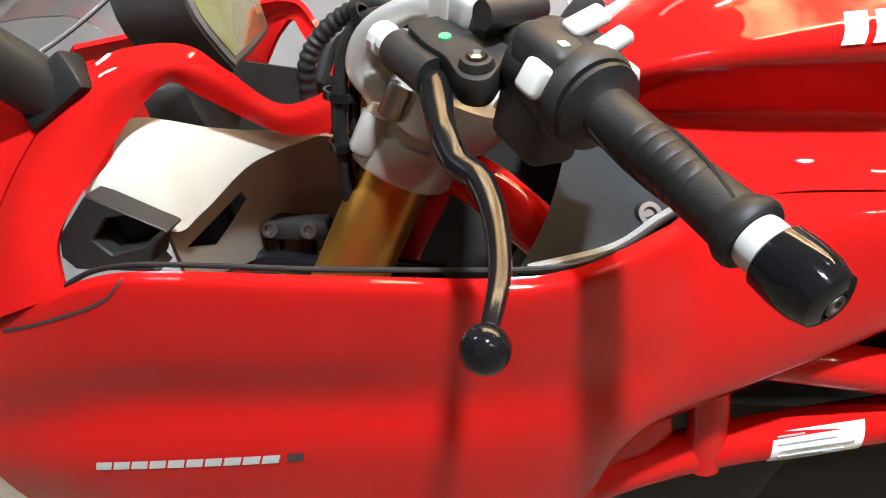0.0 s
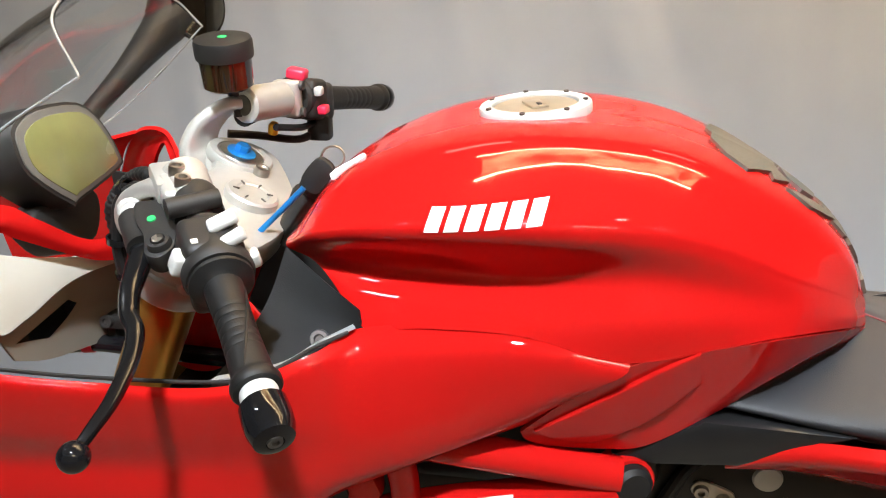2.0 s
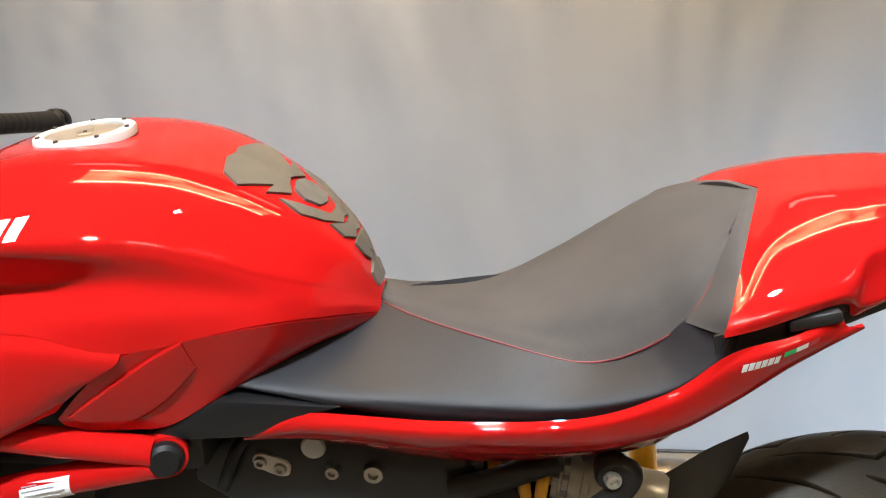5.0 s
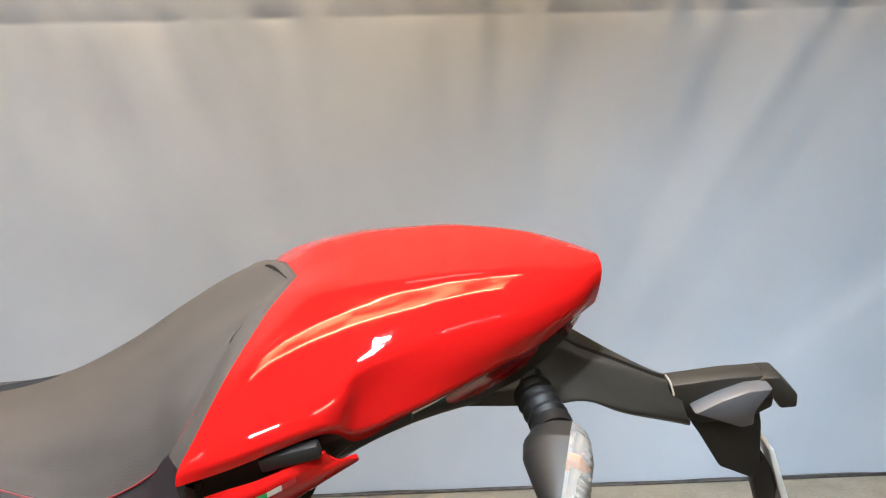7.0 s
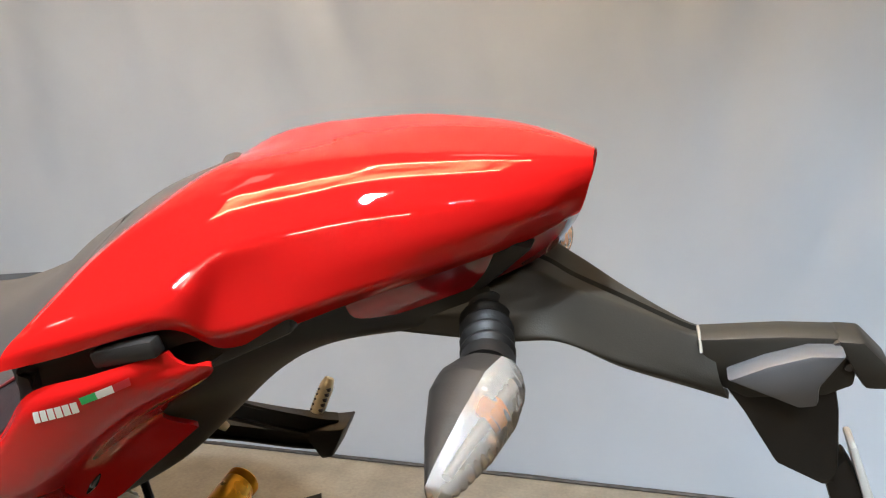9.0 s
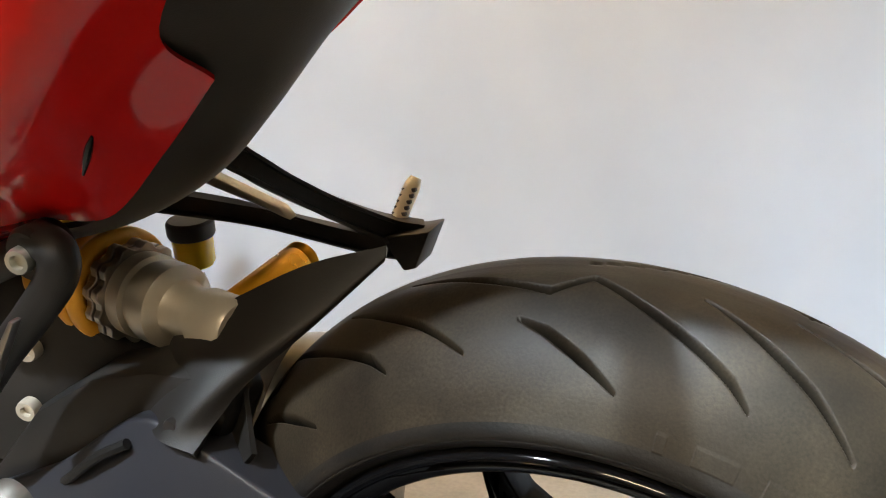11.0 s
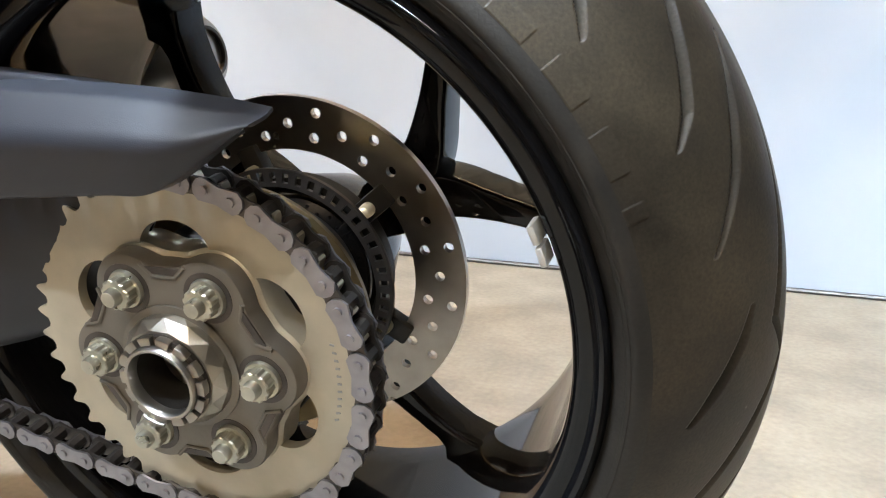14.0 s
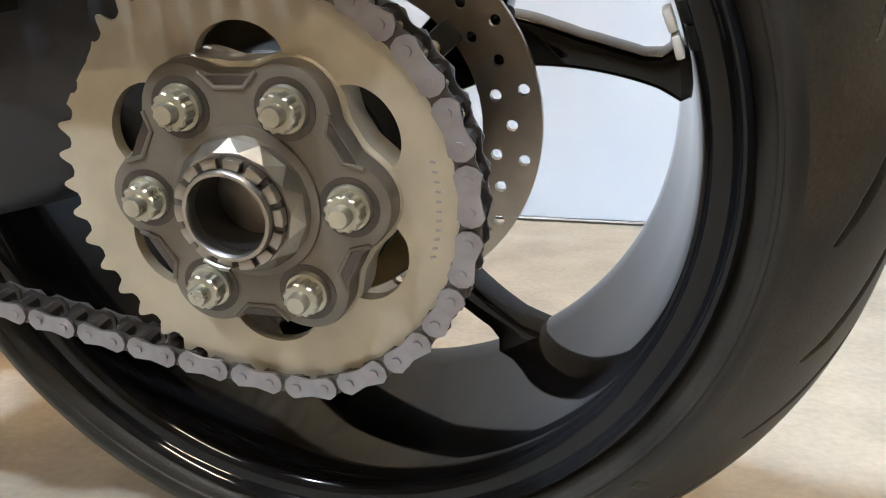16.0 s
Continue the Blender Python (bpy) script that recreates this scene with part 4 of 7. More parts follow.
def tyre_bm():
    """Round section turned about the axle; grooves sunk into the tread, raised bars on the side wall."""
    prof = [(0, 0.3180), (0.014, 0.3168), (0.028, 0.3115), (0.045, 0.3003), (0.060, 0.2872), (0.073, 0.2725), (0.083, 0.2580), (0.0885, 0.2485), (0.0875, 0.2430), (0.083, 0.2365), (0.077, 0.2320)]
    half = [(p.x, p.y) for p in spline([(s, r, 0) for s, r in prof], 185)]
    far = [(p.x, p.y) for p in spline([(s, r, 0) for s, r in prof], 60)]
    sec = np.array([(-s, r) for s, r in reversed(half)] + far[1:])
    th = np.concatenate([np.linspace(-60, 185, 2200, endpoint=False), np.linspace(185, 300, 300, endpoint=False)])
    n, w = len(th), len(sec)
    T, S = np.meshgrid(th, sec[:, 0], indexing="ij")
    R = np.tile(sec[:, 1], (n, 1))
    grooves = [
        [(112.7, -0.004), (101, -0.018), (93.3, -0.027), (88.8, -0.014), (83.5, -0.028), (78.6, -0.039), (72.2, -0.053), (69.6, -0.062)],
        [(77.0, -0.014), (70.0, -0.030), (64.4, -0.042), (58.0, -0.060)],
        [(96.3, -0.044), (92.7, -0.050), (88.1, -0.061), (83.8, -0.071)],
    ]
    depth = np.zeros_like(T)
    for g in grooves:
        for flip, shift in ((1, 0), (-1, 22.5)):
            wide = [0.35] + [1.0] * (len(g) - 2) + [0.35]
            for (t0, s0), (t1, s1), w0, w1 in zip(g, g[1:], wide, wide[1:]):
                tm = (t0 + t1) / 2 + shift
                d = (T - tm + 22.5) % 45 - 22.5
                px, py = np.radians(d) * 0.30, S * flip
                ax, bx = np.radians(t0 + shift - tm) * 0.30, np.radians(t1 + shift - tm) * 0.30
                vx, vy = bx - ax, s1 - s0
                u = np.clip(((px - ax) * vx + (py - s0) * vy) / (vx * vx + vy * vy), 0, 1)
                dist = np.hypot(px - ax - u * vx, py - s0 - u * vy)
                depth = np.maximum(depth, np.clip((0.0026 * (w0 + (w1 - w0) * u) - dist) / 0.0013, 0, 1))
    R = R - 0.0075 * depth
    wall = np.tile((sec[:, 1] > 0.2550) & (sec[:, 1] < 0.2640) & (np.abs(sec[:, 0]) > 0.07), (n, 1))
    bars = (np.sin(np.radians(T * 42)) > -0.35) & ((T % 120) > 20) & ((T % 120) < 78)
    push = np.where(wall & bars, 0.00045, 0.0)
    wall2 = np.tile((sec[:, 1] > 0.2415) & (sec[:, 1] < 0.2440) & (np.abs(sec[:, 0]) > 0.07), (n, 1))
    push += np.where(wall2, 0.0008, 0.0)
    Y = S + np.sign(S) * push
    A = np.radians(T)
    verts = np.stack([R * np.cos(A), Y, 0.315 + R * np.sin(A)], -1).reshape(-1, 3)
    faces = []
    for k in range(n):
        a, b = k * w, ((k + 1) % n) * w
        for i in range(w - 1):
            faces.append((a + i, b + i, b + i + 1, a + i + 1))
    me = bpy.data.meshes.new("tyre")
    me.from_pydata(verts.tolist(), [], faces)
    me.materials.append(TYRE)
    me.materials.append(SIDEWALL)
    side = np.tile(((np.abs(sec[:-1, 0]) > 0.06) & (sec[:-1, 1] < 0.2545)).astype(np.int32), n)
    me.polygons.foreach_set("material_index", side)
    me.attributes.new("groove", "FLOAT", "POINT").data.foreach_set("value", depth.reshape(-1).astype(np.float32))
    me.shade_smooth()
    return me


RIM = [(0.2330, 0.079), (0.2318, 0.083), (0.2290, 0.0850), (0.2262, 0.0835), (0.2246, 0.0800), (0.2232, 0.0785), (0.2180, 0.0780), (0.2145, 0.0765), (0.2118, 0.0735), (0.2100, 0.068), (0.2085, 0.058), (0.2062, 0.02), (0.2040, -0.02), (0.2008, -0.055), (0.1998, -0.070), (0.2010, -0.080), (0.2280, -0.085), (0.2330, -0.079), (0.2150, -0.05), (0.2135, 0.0), (0.2165, 0.05)]
rear = part("rear_wheel", lathe_bm(RIM, WHEEL, 144, True), GLOSSBLACK, bike, "gloss black cast rear wheel with forked spokes", angle=40)
tyre_ob = new("tyre", tyre_bm())
tyre_ob.parent = rear
tyre_ob["label"] = "worn black sport tyre with angled grooves"


def spoke_bm(c, side):
    """One arm of a forked spoke, between an inner and an outer edge: broad at the fork, slim outwards, flared at the rim."""
    inner = [(0.045, -1.0), (0.108, -0.5), (0.131, 9.7), (0.145, 14.6), (0.162, 18.6), (0.180, 22.0), (0.191, 22.6), (0.2060, 20.5)]
    outer = [(0.045, 25.0), (0.085, 19.0), (0.105, 17.8), (0.135, 21.8), (0.153, 24.2), (0.171, 26.6), (0.187, 28.8), (0.2060, 32.5)]
    bm, rings = bmesh.new(), []
    for r in np.linspace(0.045, 0.2060, 44):
        ai, ao = (float(np.interp(r, [q[0] for q in e], [q[1] for q in e])) for e in (inner, outer))
        (xa, za), (xb, zb) = polar(r, c + side * ai), polar(r, c + side * ao)
        a, b = Vector((xa, 0, za)), Vector((xb, 0, zb))
        m = (b - a).normalized()
        y0, y1, e = 0.056, 0.090, 0.004
        rings.append([bm.verts.new(q) for q in (a + Vector((0, y0 + e, 0)), a + m * (0.3 * e) + Vector((0, y0 + 0.3 * e, 0)), a + m * e + Vector((0, y0, 0)), b - m * e + Vector((0, y0, 0)), b - m * (0.3 * e) + Vector((0, y0 + 0.3 * e, 0)), b + Vector((0, y0 + e, 0)), b + Vector((0, y1, 0)), a + Vector((0, y1, 0)))])
    for a, b in zip(rings, rings[1:]):
        for k in range(8):
            bm.faces.new((a[k], a[(k + 1) % 8], b[(k + 1) % 8], b[k]))
    bm.faces.new(rings[0])
    bm.faces.new(list(reversed(rings[-1])))
    bmesh.ops.recalc_face_normals(bm, faces=bm.faces)
    return bm


for c in (33, 153, 273):
    for side in (-1, 1):
        part("spoke", spoke_bm(c, side), GLOSSBLACK, rear, angle=50)
part("hub", lathe_bm([(0.0, 0.03), (0.045, 0.03), (0.058, 0.0), (0.060, -0.04), (0.045, -0.09), (0.0, -0.09)], WHEEL, 48), GLOSSBLACK, rear)
for k, (r, dg) in enumerate(((0.2095, 18.0), (0.2095, 21.5))):
    x, z = polar(0.2055, dg)
    part("balance_weight", box_bm((0.004, 0.016, 0.011), Matrix.Translation((x, -0.070, z)) @ Matrix.Rotation(radians(-dg), 4, "Y"), 0.001), PALE, rear, "grey stick-on balance weight")

# brake disc with three rows of holes, sensor ring, hub carrier
holes = []
for k in range(16):
    for r, off in ((0.1025, 0.0), (0.1120, 11.25), (0.0945, 11.25)):
        cx, cz = polar(r, k * 22.5 + off)
        holes.append(circle(cx, cz, 0.0036, 12))
part("brake_disc", holed_bm(circle(0, 0.315, 0.1212, 120), [circle(0, 0.315, 0.0845, 90)] + holes, 0.018, 0.023), DISC, bike, "drilled steel rear brake disc", angle=25)
part("disc_carrier", joined(holed_bm(circle(0, 0.315, 0.066, 72), [circle(0, 0.315, 0.045, 60)], 0.012, 0.026), *[box_bm((0.030, 0.012, 0.016), Matrix.Translation((polar(0.076, 40 + 72 * k)[0], 0.019, polar(0.076, 40 + 72 * k)[1])) @ Matrix.Rotation(radians(-40 - 72 * k), 4, "Y"), 0.002) for k in range(5)]), BLACK, bike, "black disc carrier")
wins = []
for k in range(48):
    a, b = k * 7.5, k * 7.5 + 3.6
    wins.append([polar(0.0685, a), polar(0.0685, b), polar(0.0755, b), polar(0.0755, a)])
part("sensor_ring", holed_bm(circle(0, 0.315, 0.078, 96), [circle(0, 0.315, 0.0655, 72)] + wins, -0.006, -0.003), DARKSTEEL, bike, "dark slotted speed sensor ring", angle=25)
part("hub_carrier", lathe_bm([(0.0, 0.10), (0.060, 0.10), (0.066, 0.094), (0.0665, 0.03), (0.060, 0.015), (0.045, -0.01), (0.0, -0.01)], WHEEL, 64), BLACK, bike, "black swingarm hub carrier")
part("hub_flange", lathe_bm([(0.058, 0.060), (0.083, 0.060), (0.085, 0.056), (0.083, 0.050), (0.058, 0.050)], WHEEL, 64, True), BRONZE, bike, "bronze coloured hub flange")
for k in range(5):
    x, z = polar(0.0735, 40 + 72 * k)
    part("disc_bolt", lathe_bm([(0.0, -0.002), (0.002, -0.002), (0.0042, -0.004), (0.005, -0.008), (0.005, -0.014)], Matrix.Translation((x, 0, z - 0.315)) @ WHEEL, 14), CREAMSTEEL, bike, "plated disc bolt with a yellow paint mark")


def sprocket_bm():
    n = 43
    out = []
    for k in range(n):
        for f, r in ((0.0, 0.1045), (0.2, 0.1054), (0.38, 0.1108), (0.46, 0.1122), (0.54, 0.1122), (0.62, 0.1108), (0.8, 0.1054)):
            out.append(polar(r, 360 * (k + f) / n))
    inner = []
    for i in range(len(out)):
        dg = 360 * i / len(out)
        d = abs((dg + 30) % 60 - 30)  # 0 at a bolt, 30 at a slot
        u = max(0.0, min(1.0, (d - 10) / 20))
        inner.append(polar(0.064 + 0.0195 * math.sqrt(1 - (1 - u) ** 2), dg))
    return ring_plate_bm(out, inner, -0.1155, -0.1085, 0.0)


spr = part("sprocket", sprocket_bm(), SPROCKET, bike, "pale steel rear sprocket", angle=25)
for k in range(11):
    x, z = polar(0.0925, 12 - k * 3.0)
    part("stamped_mark", box_bm((0.0012, 0.0006, 0.0026), Matrix.Translation((x, -0.1157, z)) @ Matrix.Rotation(radians(90 + 12 - k * 3), 4, "Y"), 0), GREYPRINT, spr)


def carrier_outline(lobe, valley, n=180):
    """A ring edge with six round lobes about the bolts."""
    out = []
    for i in range(n):
        dg = 360 * i / n
        d = radians(abs((dg + 30) % 60 - 30))
        q = lobe**2 - (0.053 * math.sin(d)) ** 2
        r = 0.053 * math.cos(d) + math.sqrt(q) if q > 0 else 0.0
        out.append(polar((r**14 + valley**14) ** (1 / 14), dg))
    return out


car = part("sprocket_carrier", bevelled(ring_plate_bm(carrier_outline(0.0203, 0.0625), circle(0, 0.315, 0.030, 180), -0.1285, -0.098), 0.003, 2, 50), CARRIER, bike, "dull grey cast sprocket carrier", angle=40)
part("backing", bevelled(ring_plate_bm(carrier_outline(0.0225, 0.0648), circle(0, 0.315, 0.05, 180), -0.1165, -0.094), 0.002, 1, 50), SPROCKET, car, "brownish greasy inner carrier edge")
for k in range(6):
    c = k * 60 + 30
    pts = [polar(0.0645, c - 13), polar(0.0560, c - 7.5), polar(0.0560, c + 7.5), polar(0.0645, c + 13)]
    part("pocket_rim", tube_bm([(x, -0.1284, z) for x, z in pts], 0.0013, 4, 8, smoothed=False), CARRIER, car)
    wx, wz = polar(0.0610, c)
    # a dark plate puts the recess's shade into colour; nothing is sunk
    part("pocket_shade", prism_bm([polar(0.0575, c - 7), polar(0.0575, c + 7), polar(0.0620, c + 10.5), polar(0.0620, c - 10.5)], -0.1288, -0.127, 0.0), DARKSTEEL, car)
    bx, bz = polar(0.053, k * 60)
    # dark ring in place of the shade round the sunken nut
    part("bolt_pocket_shade", ring_plate_bm(circle(bx, bz, 0.0150, 28), circle(bx, bz, 0.0118, 28), -0.1289, -0.127), DARKSTEEL, car)


def nut_bm():
    """A ring nut with triangular facets round its flank."""
    bm = bmesh.new()
    n = 14
    rings = []
    for r, y, off in ((0.0255, -0.1405, 0.0), (0.0290, -0.1405, 0.0), (0.0338, -0.1345, 0.5), (0.0346, -0.1280, 0.0), (0.0346, -0.1260, 0.0)):
        rings.append([bm.verts.new((polar(r, 360 * (k + off) / n)[0], y, polar(r, 360 * (k + off) / n)[1])) for k in range(n)])
    for a, b, shift in ((0, 1, None), (1, 2, 0), (2, 3, 1), (3, 4, None)):
        for k in range(n):
            p, q, u, v = rings[a][k], rings[a][(k + 1) % n], rings[b][k], rings[b][(k + 1) % n]
            if shift is None:
                bm.faces.new((p, q, v, u))
            elif shift == 0:
                bm.faces.new((p, q, u))
                bm.faces.new((q, v, u))
            else:
                bm.faces.new((p, q, v))
                bm.faces.new((p, v, u))
    bmesh.ops.recalc_face_normals(bm, faces=bm.faces)
    return bm


nut = part("axle_nut", nut_bm(), NUTSTEEL, bike, "large faceted steel axle nut", smooth=False)
part("seat_ring", lathe_bm([(0.032, 0.126), (0.0378, 0.126), (0.0388, 0.1275), (0.0384, 0.1297), (0.032, 0.1302)], WHEEL, 64, True), CARRIER, nut)
# base ring darkened so the slots between the teeth look shaded
part("lock_ring", ring_plate_bm(circle(0, 0.315, 0.0272, 56), circle(0, 0.315, 0.0222, 56), -0.1440, -0.134), DARKSTEEL, nut, "lock ring, darkened for the shade between its teeth", angle=25)
for k in range(14):
    g = 360 * k / 14
    o = [polar(0.0275, g - 9.3), polar(0.0278, g), polar(0.0275, g + 9.3)]
    i3 = [polar(0.0228, g - 9.3), polar(0.0228, g), polar(0.0228, g + 9.3)]
    part("castle_tooth", prism_bm(o + list(reversed(i3)), -0.1470, -0.142, 0.0006), STEEL, nut, angle=30)
part("axle_tube", lathe_bm([(0.0196, 0.05), (0.0196, 0.1485), (0.0202, 0.1495), (0.0218, 0.1495), (0.0225, 0.148), (0.0225, 0.12)], WHEEL, 48, False), STEEL, nut, "bright hollow axle end")
part("axle_bore", lathe_bm([(0.0, 0.08), (0.0195, 0.08), (0.0195, 0.142), (0.0193, 0.142), (0.0193, 0.082), (0.0, 0.082)], WHEEL, 40), BLACK, nut)
part("lock_clip", tube_bm([(polar(0.0265, a)[0], -0.1490, polar(0.0265, a)[1]) for a in (236, 246, 256, 266)], 0.0012, 16, 8), STEEL, nut, "thin spring clip")
bolt_star = [(0.0098 if i % 2 else 0.0085) for i in range(24)]
for k in range(6):
    bx, bz = polar(0.053, k * 60)
    bolt = part("carrier_bolt", lathe_bm([(0.0, 0.1315), (0.0108, 0.1310), (0.0116, 0.1290), (0.0116, 0.126)], Matrix.Translation((bx, 0, bz - 0.315)) @ WHEEL, 28), PLATED, bike, "flanged steel nut")
    ol = [(bx + bolt_star[i] * math.cos(math.pi * i / 12), bz + bolt_star[i] * math.sin(math.pi * i / 12)) for i in range(24)]
    part("nut", bevelled(prism_bm(ol, -0.1385, -0.1305, 0.0), 0.0008, 1, 60), PLATED, bolt, angle=20)
    part("stud", lathe_bm([(0.0, 0.1440), (0.0044, 0.1440), (0.0052, 0.1427), (0.0054, 0.137)], Matrix.Translation((bx, 0, bz - 0.315)) @ WHEEL, 16), PLATED, bolt)


# chain: outer and inner links share their meshes
def chain_path():
    rp = 0.1088
    arc = [polar(rp, a) for a in np.linspace(96, -100, 60)]
    low = [(-0.060, 0.2165), (-0.096, 0.2235), (-0.172, 0.2385), (-0.257, 0.2565), (-0.327, 0.2715), (-0.46, 0.2970)]
    top = [(-0.46, 0.392), (-0.25, 0.409), (-0.10, 0.4195)]
    pts = spline([(x, 0, z) for x, z in top + arc[::6] + low], 900)
    out, want, run = [pts[0]], 0.015875, 0.0
    for a, b in zip(pts, pts[1:]):
        d = (b - a).length
        while run + d >= want:
            a = a + (b - a) * ((want - run) / d)
            d = (b - a).length
            run = 0.0
            out.append(a.copy())
        run += d
    return out


def link_mesh_for(width, y_out, y_in, pin):
    h, r, wst = 0.0079375, 0.0072, 0.0050
    ol = [(-h - r * math.cos(a), r * math.sin(a)) for a in (radians(d) for d in (-70, -35, 0, 35, 70))]
    ol += [(0, wst)] + [(h + r * math.cos(a), r * math.sin(a)) for a in (radians(d) for d in (70, 35, 0, -35, -70))] + [(0, -wst)]
    bms = [prism_bm(ol, -y_out, -y_in, 0.0), prism_bm(ol, y_in, y_out, 0.0)]
    for sx in (-h, h):
        m = Matrix.Translation((sx, 0, 0)) @ Matrix.Rotation(radians(90), 4, "X")
        bms.append(lathe_bm([(0.0, -pin[1]), (pin[0], -pin[1]), (pin[0], pin[1]), (0.0, pin[1])], m, 8))
    return link_mesh("chain_link", joined(*bms), CHAIN, True, 30)


chain = thing("drive_chain", "", "")
chain.parent = bike
outer_me, inner_me = link_mesh_for(0.02, 0.0098, 0.0082, (0.0026, 0.0112)), link_mesh_for(0.02, 0.0078, 0.0060, (0.0048, 0.0060))
inner_me.materials.clear()
inner_me.materials.append(DARKSTEEL)
cp = chain_path()
for i, (a, b) in enumerate(zip(cp, cp[1:])):
    ob = new("chain_link", outer_me if i % 2 else inner_me)
    ob.parent = chain
    mid = (a + b) / 2
    ob.matrix_local = Matrix.Translation((mid.x, -0.112, mid.z)) @ Matrix.Rotation(-math.atan2(b.z - a.z, b.x - a.x), 4, "Y")

# swingarm and chain guard
arm_ob, arm_tree = panel("swingarm", [
    [(-0.50, -0.050, 0.415), (-0.40, -0.055, 0.460), (-0.315, -0.060, 0.520), (-0.265, -0.062, 0.516), (-0.18, -0.062, 0.478), (-0.14, -0.062, 0.468), (-0.07, -0.062, 0.461), (-0.012, -0.062, 0.450)],
    [(-0.50, -0.097, 0.425), (-0.40, -0.100, 0.472), (-0.302, -0.103, 0.532), (-0.253, -0.104, 0.522), (-0.181, -0.104, 0.487), (-0.142, -0.104, 0.478), (-0.069, -0.102, 0.472), (-0.010, -0.097, 0.459)],
    [(-0.50, -0.132, 0.395), (-0.40, -0.136, 0.425), (-0.312, -0.138, 0.462), (-0.258, -0.136, 0.462), (-0.205, -0.126, 0.462), (-0.142, -0.120, 0.450), (-0.069, -0.112, 0.440), (-0.005, -0.102, 0.432)],
    [(-0.50, -0.146, 0.362), (-0.40, -0.150, 0.385), (-0.318, -0.151, 0.412), (-0.268, -0.148, 0.418), (-0.228, -0.132, 0.418), (-0.150, -0.124, 0.404), (-0.085, -0.118, 0.392), (-0.020, -0.102, 0.390)],
    [(-0.50, -0.150, 0.322), (-0.40, -0.152, 0.326), (-0.330, -0.152, 0.334), (-0.272, -0.150, 0.340), (-0.215, -0.145, 0.344), (-0.160, -0.134, 0.346), (-0.105, -0.116, 0.352), (-0.050, -0.098, 0.358)],
    [(-0.50, -0.130, 0.282), (-0.40, -0.132, 0.276), (-0.330, -0.132, 0.276), (-0.262, -0.130, 0.281), (-0.205, -0.126, 0.288), (-0.155, -0.118, 0.297), (-0.110, -0.106, 0.310), (-0.070, -0.092, 0.322)],
    [(-0.50, -0.060, 0.268), (-0.40, -0.060, 0.262), (-0.330, -0.060, 0.262), (-0.262, -0.060, 0.268), (-0.205, -0.060, 0.276), (-0.155, -0.060, 0.286), (-0.110, -0.060, 0.302), (-0.070, -0.060, 0.316)],
], 80, "satin dark grey single-sided swingarm", bike, ARM, 0.004, (0, -1, 0), [0, 0.0035, 0.022, 0.014, 0.022, 0.016, 0])
# added black plate that stands in for the shadow gap round the guard
part("guard_gap_shade", prism_bm([(-0.262, 0.4414), (-0.238, 0.461), (-0.214, 0.4665), (-0.157, 0.464), (-0.110, 0.458), (-0.110, 0.405), (-0.170, 0.394), (-0.207, 0.397), (-0.234, 0.413)], -0.1435, -0.118, 0.001), BLACK, bike, "black plate for the shade round the chain guard")
panel("chain_guard", [
    [(-0.245, -0.138, 0.442), (-0.216, -0.136, 0.464), (-0.198, -0.136, 0.470), (-0.150, -0.134, 0.4685), (-0.112, -0.132, 0.4665), (-0.092, -0.128, 0.4720), (-0.070, -0.126, 0.4755), (0.000, -0.124, 0.4735), (0.050, -0.124, 0.4690), (0.0815, -0.128, 0.4655)],
    [(-0.2465, -0.1465, 0.4415), (-0.2155, -0.1460, 0.4625), (-0.196, -0.1450, 0.4680), (-0.150, -0.1430, 0.4660), (-0.112, -0.1410, 0.4640), (-0.092, -0.1400, 0.4690), (-0.070, -0.1395, 0.4725), (0.000, -0.1385, 0.4705), (0.050, -0.1370, 0.4662), (0.0822, -0.1365, 0.4635)],
    [(-0.2440, -0.1475, 0.4395), (-0.2150, -0.1475, 0.4480), (-0.196, -0.1480, 0.4500), (-0.150, -0.1490, 0.4480), (-0.112, -0.1520, 0.4490), (-0.092, -0.1545, 0.4510), (-0.070, -0.1560, 0.4525), (0.000, -0.1560, 0.4530), (0.045, -0.1530, 0.4525), (0.0765, -0.1430, 0.4605)],
    [(-0.2410, -0.1460, 0.4370), (-0.2120, -0.1460, 0.4265), (-0.188, -0.1465, 0.4160), (-0.150, -0.1480, 0.4130), (-0.112, -0.1500, 0.4150), (-0.092, -0.1510, 0.4165), (-0.070, -0.1515, 0.4180), (-0.010, -0.1510, 0.4235), (0.024, -0.1490, 0.4275), (0.0700, -0.1420, 0.4560)],
    [(-0.2390, -0.1370, 0.4362), (-0.2100, -0.1370, 0.4255), (-0.186, -0.1370, 0.4150), (-0.150, -0.1370, 0.4118), (-0.112, -0.1370, 0.4138), (-0.092, -0.1370, 0.4153), (-0.070, -0.1370, 0.4168), (-0.010, -0.1370, 0.4222), (0.024, -0.1360, 0.4262), (0.0690, -0.1340, 0.4548)],
], 90, "satin dark grey chain guard", bike, ARM, 0.002, (0, -1, 0), [0, 0.0025, 0.007, 0.0025, 0])
label_ob = part("warning_label", decal_bm(arm_tree, [[(-0.3555, 0.3875), (-0.2385, 0.3750), (-0.2515, 0.3366), (-0.3700, 0.3480)]]), LABELGREY, arm_ob, "white adhesive label with small print")
for r in range(5):
    z = 0.3795 - r * 0.0072
    part("print_line", decal_bm(arm_tree, [[(-0.350 - 0.0028 * r, z), (-0.262 - 0.012 * (r % 3), z - 0.0092), (-0.263 - 0.012 * (r % 3), z - 0.0125), (-0.351 - 0.0028 * r, z - 0.0033)]], 0.0014), PALE, label_ob)

